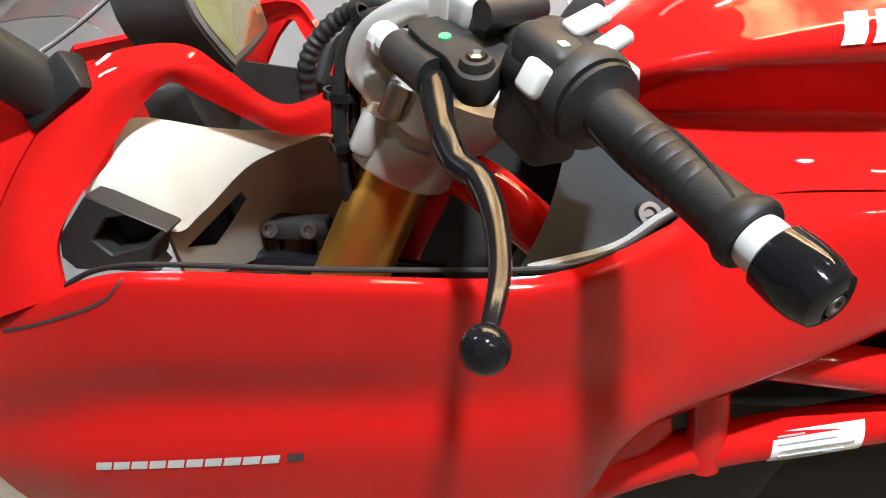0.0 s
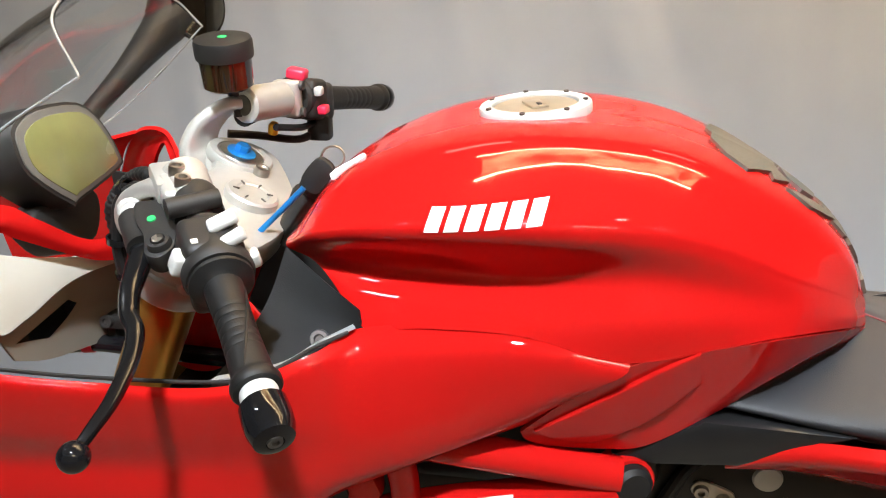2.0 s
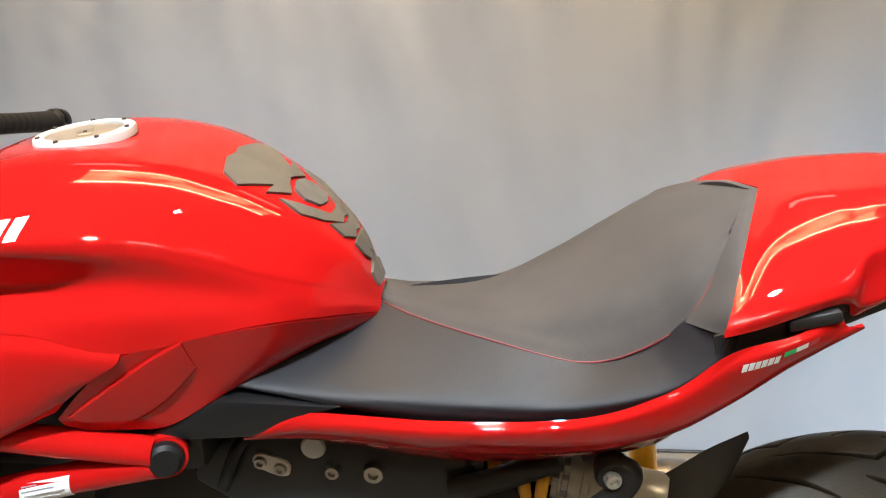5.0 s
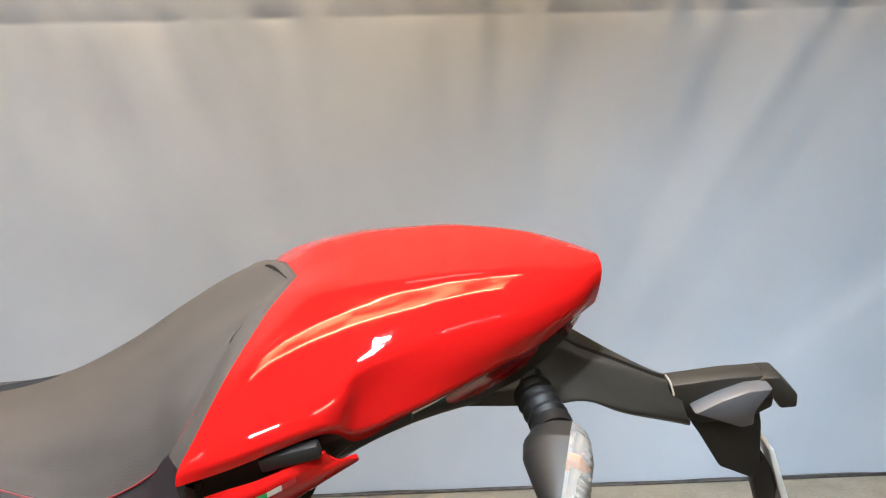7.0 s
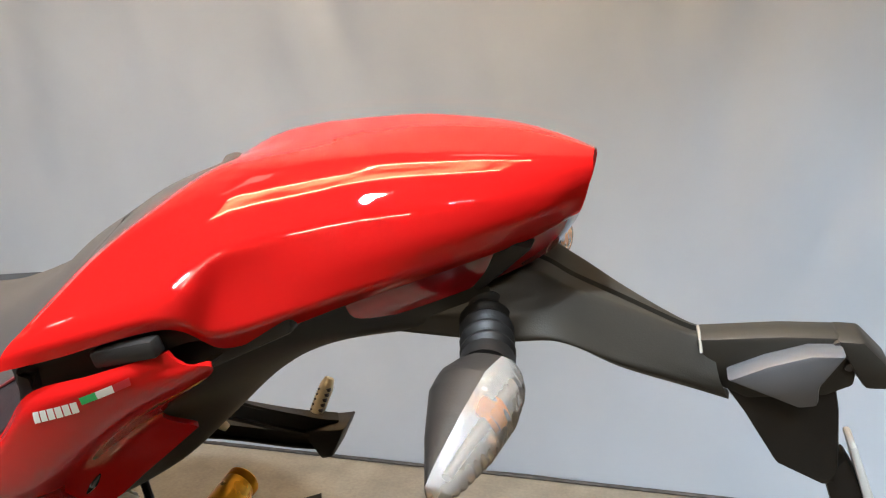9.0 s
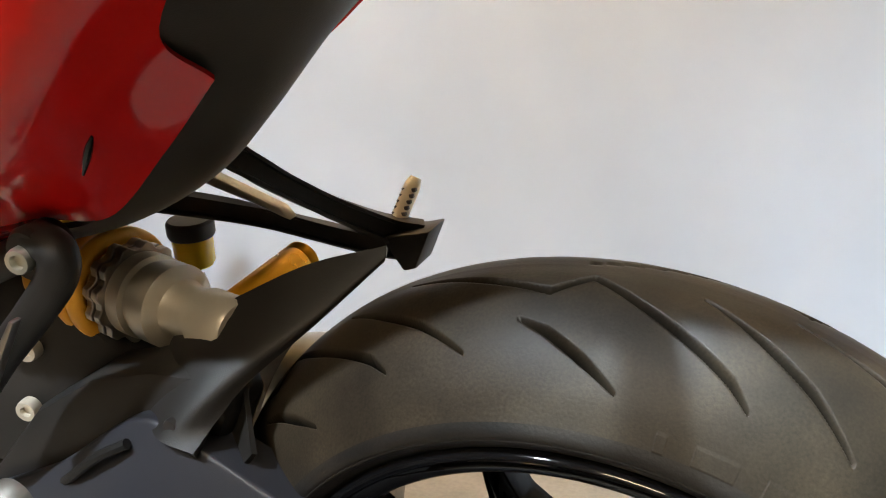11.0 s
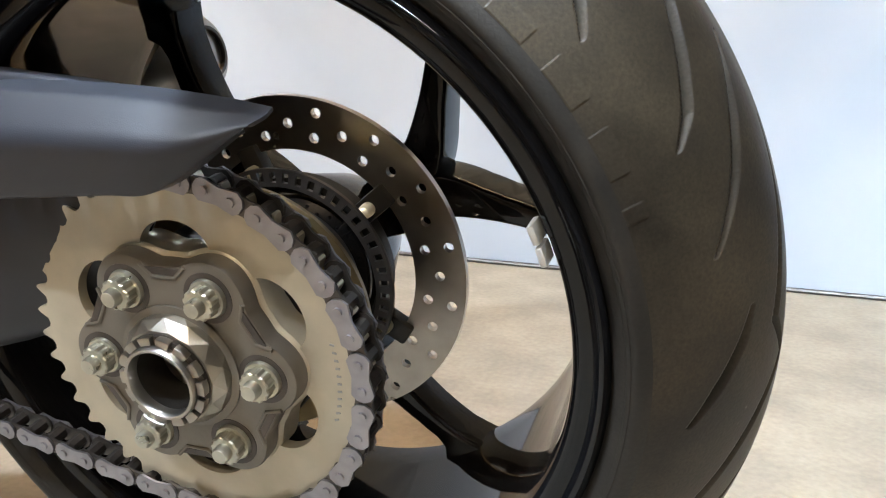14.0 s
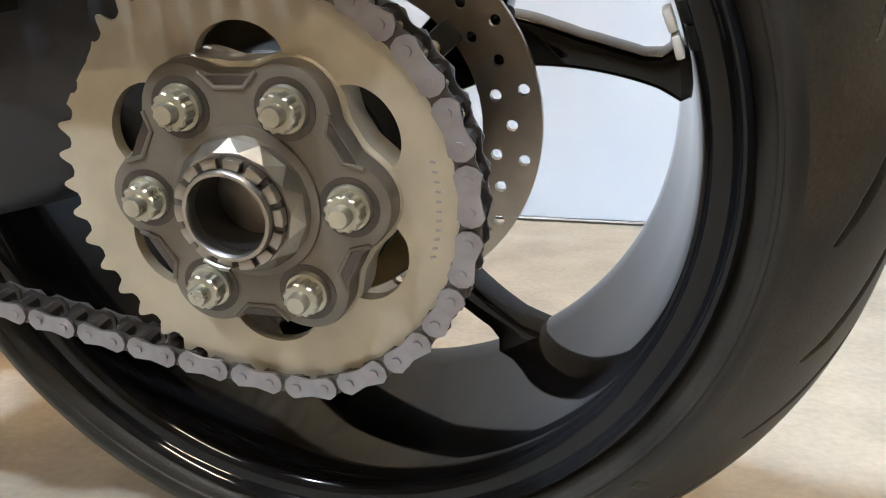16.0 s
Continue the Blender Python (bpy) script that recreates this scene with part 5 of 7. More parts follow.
# hugger over the front of the tyre
red_shell("tyre_hugger", [
    [(-0.325, -0.040, 0.545), (-0.300, -0.040, 0.575), (-0.250, -0.030, 0.600), (-0.200, -0.010, 0.621), (-0.150, 0.015, 0.629)],
    [(-0.305, -0.082, 0.530), (-0.275, -0.075, 0.560), (-0.235, -0.058, 0.580), (-0.190, -0.030, 0.602), (-0.149, 0.012, 0.625)],
    [(-0.275, -0.112, 0.528), (-0.252, -0.098, 0.545), (-0.225, -0.072, 0.566), (-0.185, -0.038, 0.592), (-0.149, 0.010, 0.622)],
    [(-0.243, -0.114, 0.522), (-0.238, -0.090, 0.535), (-0.222, -0.068, 0.556), (-0.186, -0.034, 0.586), (-0.150, 0.010, 0.619)],
], 36, 20, "matt black tyre hugger", 0.006, (0, -1, 0.4), BLACK)
guard_rows = []
for y in np.linspace(-0.092, 0.03, 9):
    rr = 0.338 - 0.9 * max(0, abs(y) - 0.05) - 1.1 * y * y
    guard_rows.append([Vector((rr * math.cos(a), y, 0.315 + rr * math.sin(a))) for a in (radians(d) for d in np.linspace(137, 168, 16))])
part("inner_guard", shell_bm(guard_rows, 0.004, (-1, 0, 0.6)), BLACK, bike, "black inner mudguard close to the tyre", angle=60)
part("hugger_bolt", lathe_bm([(0.0, 0.004), (0.005, 0.004), (0.007, 0.001), (0.007, -0.004)], axis_frame((-0.266, -0.104, 0.533), (0, -1, 0.3)), 16), DARKSTEEL, bike)

# shock absorber
sb = Vector((-0.258, -0.034, 0.574))
sd = Vector((0.13, -0.026, -0.012)).normalized()
sa = sb - sd * 0.25
SH = axis_frame(sa, sd)
L = (sb - sa).length
shock = part("shock_body", lathe_bm([(0.0, 0.0), (0.020, 0.0), (0.020, L - 0.124), (0.0345, L - 0.121), (0.0345, L - 0.090), (0.0305, L - 0.088), (0.0305, L - 0.081), (0.0335, L - 0.079), (0.0335, L - 0.062), (0.0315, L - 0.060), (0.0235, L - 0.056), (0.0215, L - 0.052), (0.0215, L - 0.031), (0.0242, L - 0.027), (0.0245, L + 0.004), (0.0225, L + 0.008), (0.0180, L + 0.008), (0.0165, L + 0.001), (0.0, L + 0.001)], SH, 48), DULL, bike, "cast silver rear shock absorber")
notch = [((0.0415 if (i // 2) % 2 else 0.0375), i) for i in range(48)]
ring = [(r * math.cos(2 * math.pi * i / 48), r * math.sin(2 * math.pi * i / 48)) for r, i in notch]
for h0 in (L - 0.119, L - 0.108):
    part("collar", bevelled(ring_plate_bm(ring, circle(0, 0, 0.0340, 48), -0.004, 0.004, 0, SH @ Matrix.Translation((0, 0, h0)) @ Matrix.Rotation(radians(90), 4, "X")), 0.0007, 1, 40), STEEL, shock, "notched steel preload collar", angle=30)
turns = 4.0  # the last turn is closed and lies flat against the collar
coil = [SH @ Vector((0.0405 * math.cos(a + 0.6), 0.0405 * math.sin(a + 0.6), 0.010 + (L - 0.143) * min(1.0, a / ((turns - 1) * 2 * math.pi)))) for a in (turns * 2 * math.pi * i / 130 for i in range(131))]
part("spring", tube_bm(coil, 0.0078, 220, 12), SPRING, shock, "golden yellow coil spring")
# black disc that paints the shade inside the end opening
part("bolt_recess_shade", lathe_bm([(0.0, 0.004), (0.0160, 0.004), (0.0160, 0.0005), (0.0, 0.0005)], axis_frame(sb, sd), 28), BLACK, shock)
part("mount_bolt", lathe_bm([(0.0, 0.011), (0.0085, 0.011), (0.010, 0.009), (0.010, 0.002)], axis_frame(sb, sd), 6), DARKSTEEL, shock, smooth=False)
gtop, gbot = Vector((-0.262, 0.074, 0.586)), Vector((-0.276, -0.030, 0.572))
gd = (gtop - gbot).normalized()
gl = (gtop - gbot).length
part("gas_reservoir", lathe_bm([(0.0, 0.0), (0.0155, 0.0), (0.017, 0.003), (0.017, gl - 0.012), (0.016, gl - 0.010), (0.017, gl - 0.008), (0.017, gl - 0.002), (0.0155, gl), (0.0, gl)], axis_frame(gbot, gd), 36), GOLD, bike, "gold anodised gas reservoir")
RV = axis_frame((-0.434, 0.133, 0.541), (0.05, 0.0, 0.99))
cup = part("brake_fluid_reservoir", lathe_bm([(0.0, 0.0), (0.017, 0.0), (0.0195, 0.004), (0.0205, 0.032), (0.0, 0.032)], RV, 32), FLUID, bike, "small reservoir with yellow fluid")
part("cap", lathe_bm([(0.0, 0.031), (0.022, 0.031), (0.0235, 0.034), (0.0235, 0.046), (0.021, 0.049), (0.0, 0.049)], RV, 32), BLACK, cup, "black screw cap")
part("hose", tube_bm([(-0.425, 0.125, 0.535), (-0.418, 0.12, 0.512), (-0.405, 0.11, 0.49), (-0.39, 0.10, 0.47)], 0.005, 16, 10), RUBBER, cup)

# foot peg bracket on the far side, with its peg
def bar_bm(pts, half_w, half_h, n=26):
    """A flat forged bar along a line, upright in section, with a bead along both edges."""
    line = spline(pts, n)
    bm, rings = bmesh.new(), []
    for i, c in enumerate(line):
        s = i / (n - 1)
        d = (line[min(i + 1, n - 1)] - line[max(i - 1, 0)]).normalized()
        side = d.cross(Vector((0, 0, 1))).normalized()
        up = side.cross(d)
        w, h = half_w, half_h * (1.15 - 0.3 * math.sin(math.pi * s))
        sec = [(-w, -h), (-w, -0.72 * h), (-0.45 * w, -0.6 * h), (-0.45 * w, 0.6 * h), (-w, 0.72 * h), (-w, h), (w, h), (w, 0.72 * h), (0.45 * w, 0.6 * h), (0.45 * w, -0.6 * h), (w, -0.72 * h), (w, -h)]
        rings.append([bm.verts.new(c + side * a + up * b) for a, b in sec])
    for a, b in zip(rings, rings[1:]):
        for k in range(12):
            bm.faces.new((a[k], a[(k + 1) % 12], b[(k + 1) % 12], b[k]))
    bm.faces.new(rings[0])
    bm.faces.new(list(reversed(rings[-1])))
    bmesh.ops.recalc_face_normals(bm, faces=bm.faces)
    return bm


fpb = part("peg_bracket", joined(
    bar_bm([(-0.352, 0.080, 0.690), (-0.329, 0.102, 0.660), (-0.314, 0.130, 0.632), (-0.293, 0.170, 0.598), (-0.260, 0.210, 0.565), (-0.228, 0.228, 0.551)], 0.009, 0.0125),
    bar_bm([(-0.47, 0.085, 0.630), (-0.41, 0.105, 0.617), (-0.357, 0.132, 0.600), (-0.318, 0.170, 0.574), (-0.268, 0.205, 0.548), (-0.230, 0.226, 0.538)], 0.008, 0.0105)), BLACK, bike, "black forged passenger peg bracket", angle=40)
part("end_plate", prism_bm([(-0.262, 0.556), (-0.222, 0.562), (-0.206, 0.566), (-0.226, 0.524), (-0.240, 0.520)], 0.205, 0.245, 0.003), BLACK, fpb)
part("inner_plate", prism_bm([(-0.43, 0.634), (-0.345, 0.606), (-0.315, 0.594), (-0.325, 0.606), (-0.42, 0.644)], 0.135, 0.150, 0.002), SHEETW, fpb, "pale metal plate")
pegb, pegt = Vector((-0.255, 0.222, 0.556)), Vector((-0.236, 0.246, 0.606))
peg = part("foot_peg", tube_bm([pegb, pegb.lerp(pegt, 0.5), pegt], lambda s: 0.0085 - 0.003 * max(0, s - 0.85) / 0.15, 24, 12), CREAMSTEEL, fpb, "knurled steel foot peg")
for k in range(7):
    for a in (0, 1, 2, 3):
        c = pegb.lerp(pegt, 0.14 + k * 0.11) + Vector((0.0075 * math.cos(a * 1.57 + 0.8), -0.0075 * abs(math.sin(a * 1.57 + 0.8)), 0))
        part("knurl", box_bm((0.0045, 0.0045, 0.004), Matrix.Translation(c), 0.0005, 1), DARKSTEEL, peg)

# exhaust end behind the wheel
ex = part("silencer", lathe_bm([(0.020, 0.0), (0.030, 0.002), (0.045, 0.02), (0.050, 0.06), (0.050, 0.26), (0.0, 0.26)], axis_frame((-0.150, 0.150, 0.440), (-0.98, 0.03, -0.16)), 48), STEEL, bike, "polished steel silencer")
part("outlet", lathe_bm([(0.019, -0.004), (0.022, -0.004), (0.022, 0.05), (0.019, 0.05)], axis_frame((-0.150, 0.150, 0.440), (-0.98, 0.03, -0.16)), 32, True), DARKSTEEL, ex, "dark outlet pipe")

# rider foot rest hanger, heel loop, side plate with bolts
hang = part("foot_rest_hanger", joined(
    tube_bm([(-0.328, -0.118, 0.672), (-0.310, -0.121, 0.664), (-0.316, -0.123, 0.646), (-0.342, -0.125, 0.620), (-0.392, -0.127, 0.576), (-0.440, -0.130, 0.526), (-0.478, -0.134, 0.480)], lambda s: 0.0135 - 0.001 * s, 30, 12),
    lathe_bm([(0.0, -0.014), (0.017, -0.014), (0.019, -0.010), (0.019, 0.008), (0.016, 0.012), (0.0, 0.012)], axis_frame((-0.328, -0.118, 0.664), (0, -1, 0)), 28)), BLACK, bike, "satin black foot rest hanger", angle=50)
part("socket_bolt", lathe_bm([(0.0, 0.012), (0.004, 0.012), (0.005, 0.016), (0.008, 0.016), (0.009, 0.013), (0.009, 0.0)], axis_frame((-0.331, -0.122, 0.663), (0.2, -1, 0)), 24), PLATED, hang)
part("heel_plate", prism_bm([(-0.392, 0.562), (-0.334, 0.628), (-0.330, 0.627), (-0.384, 0.556)], -0.150, -0.142, 0.0015), STEEL, hang, "polished heel plate edge")
DX = -0.008
loop_o = [(-0.338, 0.520), (-0.322, 0.535), (-0.305, 0.527), (-0.304, 0.500), (-0.328, 0.440), (-0.345, 0.415), (-0.385, 0.415), (-0.372, 0.45)]
loop_i = [(-0.330, 0.512), (-0.321, 0.522), (-0.313, 0.518), (-0.313, 0.500), (-0.336, 0.444), (-0.350, 0.424), (-0.374, 0.424), (-0.362, 0.452)]
part("heel_loop", bevelled(ring_plate_bm([(x + DX, z) for x, z in round_outline(loop_o, 4)], [(x + DX, z) for x, z in round_outline(loop_i, 4)], -0.205, -0.183), 0.002, 2, 40), NUTSTEEL, bike, "cast silver-grey foot rest loop")
part("peg_mount", prism_bm([(-0.345, 0.505), (-0.262, 0.516), (-0.247, 0.507), (-0.290, 0.478), (-0.30, 0.465), (-0.345, 0.46)], -0.192, -0.170, 0.004), ARM, bike, "dark grey foot rest mount")
part("side_plate", prism_bm([(-0.60, 0.40), (-0.55, 0.60), (-0.49, 0.625), (-0.42, 0.58), (-0.352, 0.535), (-0.40, 0.490), (-0.50, 0.40)], -0.045, 0.02, 0.012), BLACK, bike, "black cast rear engine plate")
part("linkage_cover", prism_bm([(-0.53, 0.41), (-0.43, 0.505), (-0.36, 0.545), (-0.30, 0.560), (-0.25, 0.562), (-0.235, 0.53), (-0.27, 0.47), (-0.38, 0.43), (-0.48, 0.40)], -0.085, -0.030, 0.010), BLACK, bike, "black plastic cover beside the shock")
for x, z in ((-0.455, 0.541), (-0.477, 0.480)):
    b = part("plate_bolt", lathe_bm([(0.0, 0.0), (0.004, 0.0), (0.005, 0.004), (0.009, 0.004), (0.010, 0.001), (0.010, -0.006)], axis_frame((x, -0.056, z), (0.2, -1, 0)), 24), DULL, bike, "steel socket bolt")
part("brake_hose", tube_bm([(-0.46, -0.055, 0.420), (-0.38, -0.110, 0.468), (-0.33, -0.120, 0.505), (-0.30, -0.115, 0.52)], 0.004, 24, 8), RUBBER, bike)
part("subframe_rail", tube_bm([(-0.50, -0.085, 0.605), (-0.44, -0.083, 0.625), (-0.38, -0.078, 0.648)], 0.014, 20, 12), BLACK, bike, "black subframe tube")

# undertail and number plate arm
under = [
    [(-0.36, -0.100, 0.668), (-0.295, -0.098, 0.680), (-0.245, -0.100, 0.730), (-0.205, -0.122, 0.788), (-0.170, -0.140, 0.815), (-0.128, -0.135, 0.852), (-0.06, -0.105, 0.876), (0.02, -0.060, 0.893)],
    [(-0.355, -0.085, 0.653), (-0.297, -0.060, 0.666), (-0.240, -0.050, 0.697), (-0.195, -0.046, 0.738), (-0.140, -0.050, 0.790), (-0.085, -0.070, 0.828), (-0.03, -0.062, 0.838), (0.03, -0.045, 0.842)],
    [(-0.375, 0.0, 0.650), (-0.315, 0.0, 0.664), (-0.256, 0.0, 0.695), (-0.210, 0.0, 0.736), (-0.155, 0.0, 0.787), (-0.100, 0.0, 0.822), (-0.03, 0.0, 0.828), (0.03, 0.0, 0.834)],
]
red_shell("undertail", under, 50, 24, "dark grey plastic undertail", 0.004, (0, -1, -0.6), UNDERGREY)
red_shell("undertail", [[(x - 0.03, -0.4 * y, z + 0.012) for x, y, z in r] for r in under], 50, 24, "dark grey plastic undertail", 0.004, (0, 1, -0.6), UNDERGREY)
# black discs painted for the dark inside the holes; none is cut
for x, y, z, r in ((-0.285, -0.064, 0.686, 0.011), (-0.162, -0.056, 0.785, 0.009), (-0.195, -0.054, 0.752, 0.004)):
    part("drain_hole_shade", lathe_bm([(0.0, 0.0), (r, 0.0), (r * 1.08, 0.0012), (r * 1.2, 0.0)], axis_frame((x, y - 0.002, z), (0.55, -0.75, -0.5)), 20), GLOSSBLACK, bike)
panel("plate_arm", [
    [(-0.02, -0.004, 0.885), (0.045, -0.004, 0.873), (0.075, -0.004, 0.858), (0.11, -0.004, 0.8425), (0.150, -0.004, 0.8245), (0.168, -0.004, 0.820)],
    [(-0.02, -0.055, 0.882), (0.045, -0.034, 0.875), (0.075, -0.030, 0.861), (0.11, -0.018, 0.8435), (0.150, -0.010, 0.8240), (0.168, -0.008, 0.8195)],
    [(-0.04, -0.072, 0.852), (0.035, -0.064, 0.854), (0.066, -0.050, 0.850), (0.11, -0.038, 0.825), (0.155, -0.026, 0.803), (0.175, -0.022, 0.794)],
    [(-0.06, -0.064, 0.838), (0.030, -0.066, 0.836), (0.069, -0.064, 0.838), (0.11, -0.048, 0.816), (0.155, -0.030, 0.795), (0.180, -0.022, 0.784)],
    [(-0.06, -0.040, 0.830), (0.030, -0.045, 0.826), (0.071, -0.046, 0.828), (0.11, -0.036, 0.807), (0.157, -0.022, 0.787), (0.182, -0.016, 0.777)],
], 40, "dark grey-brown number plate arm", bike, UNDERGREY, 0.005, (0, -1, 0.2), 0.004, True)
brk = part("plate_bracket", joined(
    prism_bm([(0.158, 0.821), (0.213, 0.8275), (0.248, 0.829), (0.260, 0.806), (0.260, 0.794), (0.244, 0.785), (0.194, 0.778), (0.170, 0.788)], -0.016, 0.010, 0.003),
    prism_bm([(0.245, 0.8285), (0.262, 0.8285), (0.281, 0.809), (0.282, 0.795), (0.266, 0.794), (0.257, 0.807)], -0.020, 0.012, 0.003)), UNDERGREY, bike, "dark grey-brown number plate bracket")
part("bracket_seam", tube_bm([(0.1598, 0.002, 0.8225), (0.1607, -0.012, 0.8215), (0.1622, -0.0195, 0.8130)], 0.0011, 8, 8), INNERSHADE, brk, "pale edge between arm and bracket")
for x, z in ((0.247, 0.830), (0.255, 0.815)):
    part("screw", lathe_bm([(0.0, 0.002), (0.0028, 0.002), (0.0034, 0.0), (0.0034, -0.003)], axis_frame((x, -0.0165, z - 0.006), (0, -1, 0)), 14), DARKSTEEL, brk)
part("plate_lamp_arm", prism_bm([(0.178, 0.786), (0.250, 0.790), (0.254, 0.772), (0.260, 0.712), (0.249, 0.711), (0.218, 0.725), (0.194, 0.764)], -0.012, 0.012, 0.003), BLACK, bike)
part("bracket_flap", prism_bm([(0.178, 0.801), (0.203, 0.814), (0.2285, 0.8235), (0.250, 0.825), (0.2355, 0.8000), (0.2362, 0.7865), (0.2244, 0.7840)], -0.034, -0.013, 0.003), FLAPGREY, bike, "satin grey faceted flap")
part("plate_holder", prism_bm([(0.250, 0.716), (0.262, 0.735), (0.279, 0.706), (0.279, 0.676), (0.320, 0.570), (0.304, 0.564), (0.266, 0.668)], -0.012, 0.010, 0.003), BLACK, bike, "black number plate holder")
part("reflector_strip", prism_bm([(0.262, 0.746), (0.267, 0.747), (0.284, 0.703), (0.318, 0.612), (0.330, 0.572), (0.325, 0.570), (0.278, 0.699)], -0.016, 0.012, 0.002), PALE, bike, "pale clear plastic plate holder edge")
red_shell("tail_light", [
    [(-0.055, -0.112, 0.880), (-0.01, -0.088, 0.893), (0.035, -0.058, 0.903), (0.070, -0.028, 0.912), (0.082, 0.0, 0.916)],
    [(-0.050, -0.104, 0.866), (-0.01, -0.082, 0.876), (0.035, -0.052, 0.886), (0.066, -0.026, 0.896), (0.076, 0.0, 0.900)],
    [(-0.030, -0.088, 0.862), (0.0, -0.070, 0.868), (0.035, -0.045, 0.876), (0.060, -0.022, 0.884), (0.068, 0.0, 0.888)],
], 24, 10, "dark red tail light lens", 0.004, (0.5, -1, -0.3), TAILRED, mirror=True)


def indicator(sgn):
    stalk = part("indicator", tube_bm([(0.020, sgn * 0.050, 0.850), (0.026, sgn * 0.074, 0.846), (0.032, sgn * 0.100, 0.842), (0.034, sgn * 0.116, 0.8405)], lambda s: 0.0165 + (0.0014 * math.sin(s * 44) if s < 0.72 else 0.001), 48, 20), RUBBER, bike, "turn indicator with a clear ribbed lens")
    # body: a flattened drop from the stalk down to its pointed end
    top, tip = Vector((0.048, sgn * 0.110, 0.842)), Vector((0.0203, sgn * 0.206, 0.8206))
    d = (tip - top).normalized()
    rear = (Vector((1, 0, 0)) - d * d.x).normalized()
    up = d.cross(rear)
    depth = [(0.0, 0.008), (0.1, 0.018), (0.3, 0.023), (0.6, 0.018), (0.9, 0.010), (1.0, 0.005)]
    wide = {-1: [(0.0, 0.022), (0.1, 0.031), (0.25, 0.036), (0.4, 0.034), (0.7, 0.019), (0.9, 0.007), (1.0, 0.001)],
            1: [(0.0, 0.002), (0.06, 0.010), (0.15, 0.016), (0.35, 0.020), (0.65, 0.020), (0.9, 0.016), (0.98, 0.013), (1.0, 0.004)]}
    ln = (tip - top).length
    for half, mat, lab in ((-1, BLACK, "black housing"), (1, LENS, "clear ribbed lens")):
        bm = bmesh.new()
        rings = []
        for s in np.linspace(0, 1, 110):
            r = float(np.interp(s, [p[0] for p in depth], [p[1] for p in depth]))
            w = float(np.interp(s, [p[0] for p in wide[half]], [p[1] for p in wide[half]]))
            rib = 0.0011 * math.sin(s * 110) if half == 1 else 0
            rings.append([bm.verts.new(top + d * (ln * s) + rear * (half * (w + rib) * math.sin(a)) + up * (r * math.cos(a))) for a in (math.pi * k / 12 for k in range(13))])
        for a, b in zip(rings, rings[1:]):
            for k in range(12):
                bm.faces.new((a[k], a[k + 1], b[k + 1], b[k]))
        if half == 1:
            for a, b in zip(rings, rings[1:]):
                bm.faces.new((a[0], b[0], b[12], a[12]))
        bmesh.ops.recalc_face_normals(bm, faces=bm.faces)
        part("housing" if half < 0 else "lens", bm, mat, stalk, lab, angle=50)
    part("reflector", tube_bm([top + d * 0.014 + rear * 0.005, top + d * (ln * 0.88) + rear * 0.005], lambda s: 0.0035 - 0.001 * s, 8, 12), PALE, stalk, "pale reflector")
    part("bulb", lathe_bm([(0.0, 0.0), (0.007, 0.003), (0.008, 0.016), (0.0, 0.024)], axis_frame(top + d * 0.040 - rear * 0.008, rear), 16), AMBER, stalk, "orange bulb")


indicator(-1)
indicator(1)

# ---- front end ----
STEM = Vector((-1.190, -0.008, 0.885))
RAKE = Vector((0.407, 0, 0.914))
TURN = Matrix.Rotation(radians(11), 4, RAKE)
FORKS = {-1: Vector((-1.204, -0.114, 0.889)), 1: Vector((-1.240, 0.083, 0.899))}
for side, f in FORKS.items():
    tube = part("fork_tube", lathe_bm([(0.0, -0.42), (0.0275, -0.42), (0.0275, 0.0), (0.0, 0.0)], axis_frame(f, RAKE), 48), FORKGOLD, bike, "amber gold anodised fork tube")
    part("fork_cap", lathe_bm([(0.0, 0.011), (0.019, 0.011), (0.025, 0.0105), (0.0275, 0.008), (0.0275, -0.002)], axis_frame(f + RAKE * 0.004, RAKE), 40), STEEL, tube, "bright fork cap")
    part("cap_rim", lathe_bm([(0.0274, 0.004), (0.030, 0.004), (0.0305, 0.0), (0.0305, -0.006), (0.0274, -0.006)], axis_frame(f + RAKE * 0.006, RAKE), 40, True), GOLD, tube, "gold rim")
    part("adjuster_dial", lathe_bm([(0.0, 0.0135), (0.0145, 0.0135), (0.0165, 0.0125), (0.0168, 0.010)], axis_frame(f + RAKE * 0.004, RAKE), 32), BLUE, tube, "blue anodised dial")
    part("adjuster", lathe_bm([(0.0, 0.021), (0.0075, 0.021), (0.0085, 0.019), (0.0085, 0.010)], axis_frame(f + RAKE * 0.004, RAKE), 6), BLUE, tube, "blue anodised adjuster", smooth=False)
CL = Matrix.Translation(STEM) @ TURN.to_3x3().to_4x4() @ Matrix.Rotation(radians(24), 4, "Y") @ Matrix.Rotation(radians(90), 4, "X")
clamp_outline = round_outline([(-0.060, 0.0), (-0.052, 0.055), (-0.066, 0.100), (-0.045, 0.148), (-0.005, 0.148), (0.020, 0.110), (0.042, 0.05), (0.046, 0.0), (0.042, -0.05), (0.020, -0.110), (-0.005, -0.148), (-0.045, -0.148), (-0.066, -0.100), (-0.052, -0.055)], 4)
clamp = part("top_clamp", prism_bm(clamp_outline, -0.030, 0.002, 0.005, CL), SILVER, bike, "cast silver top fork clamp")
low = Matrix.Translation(-RAKE * 0.045) @ CL
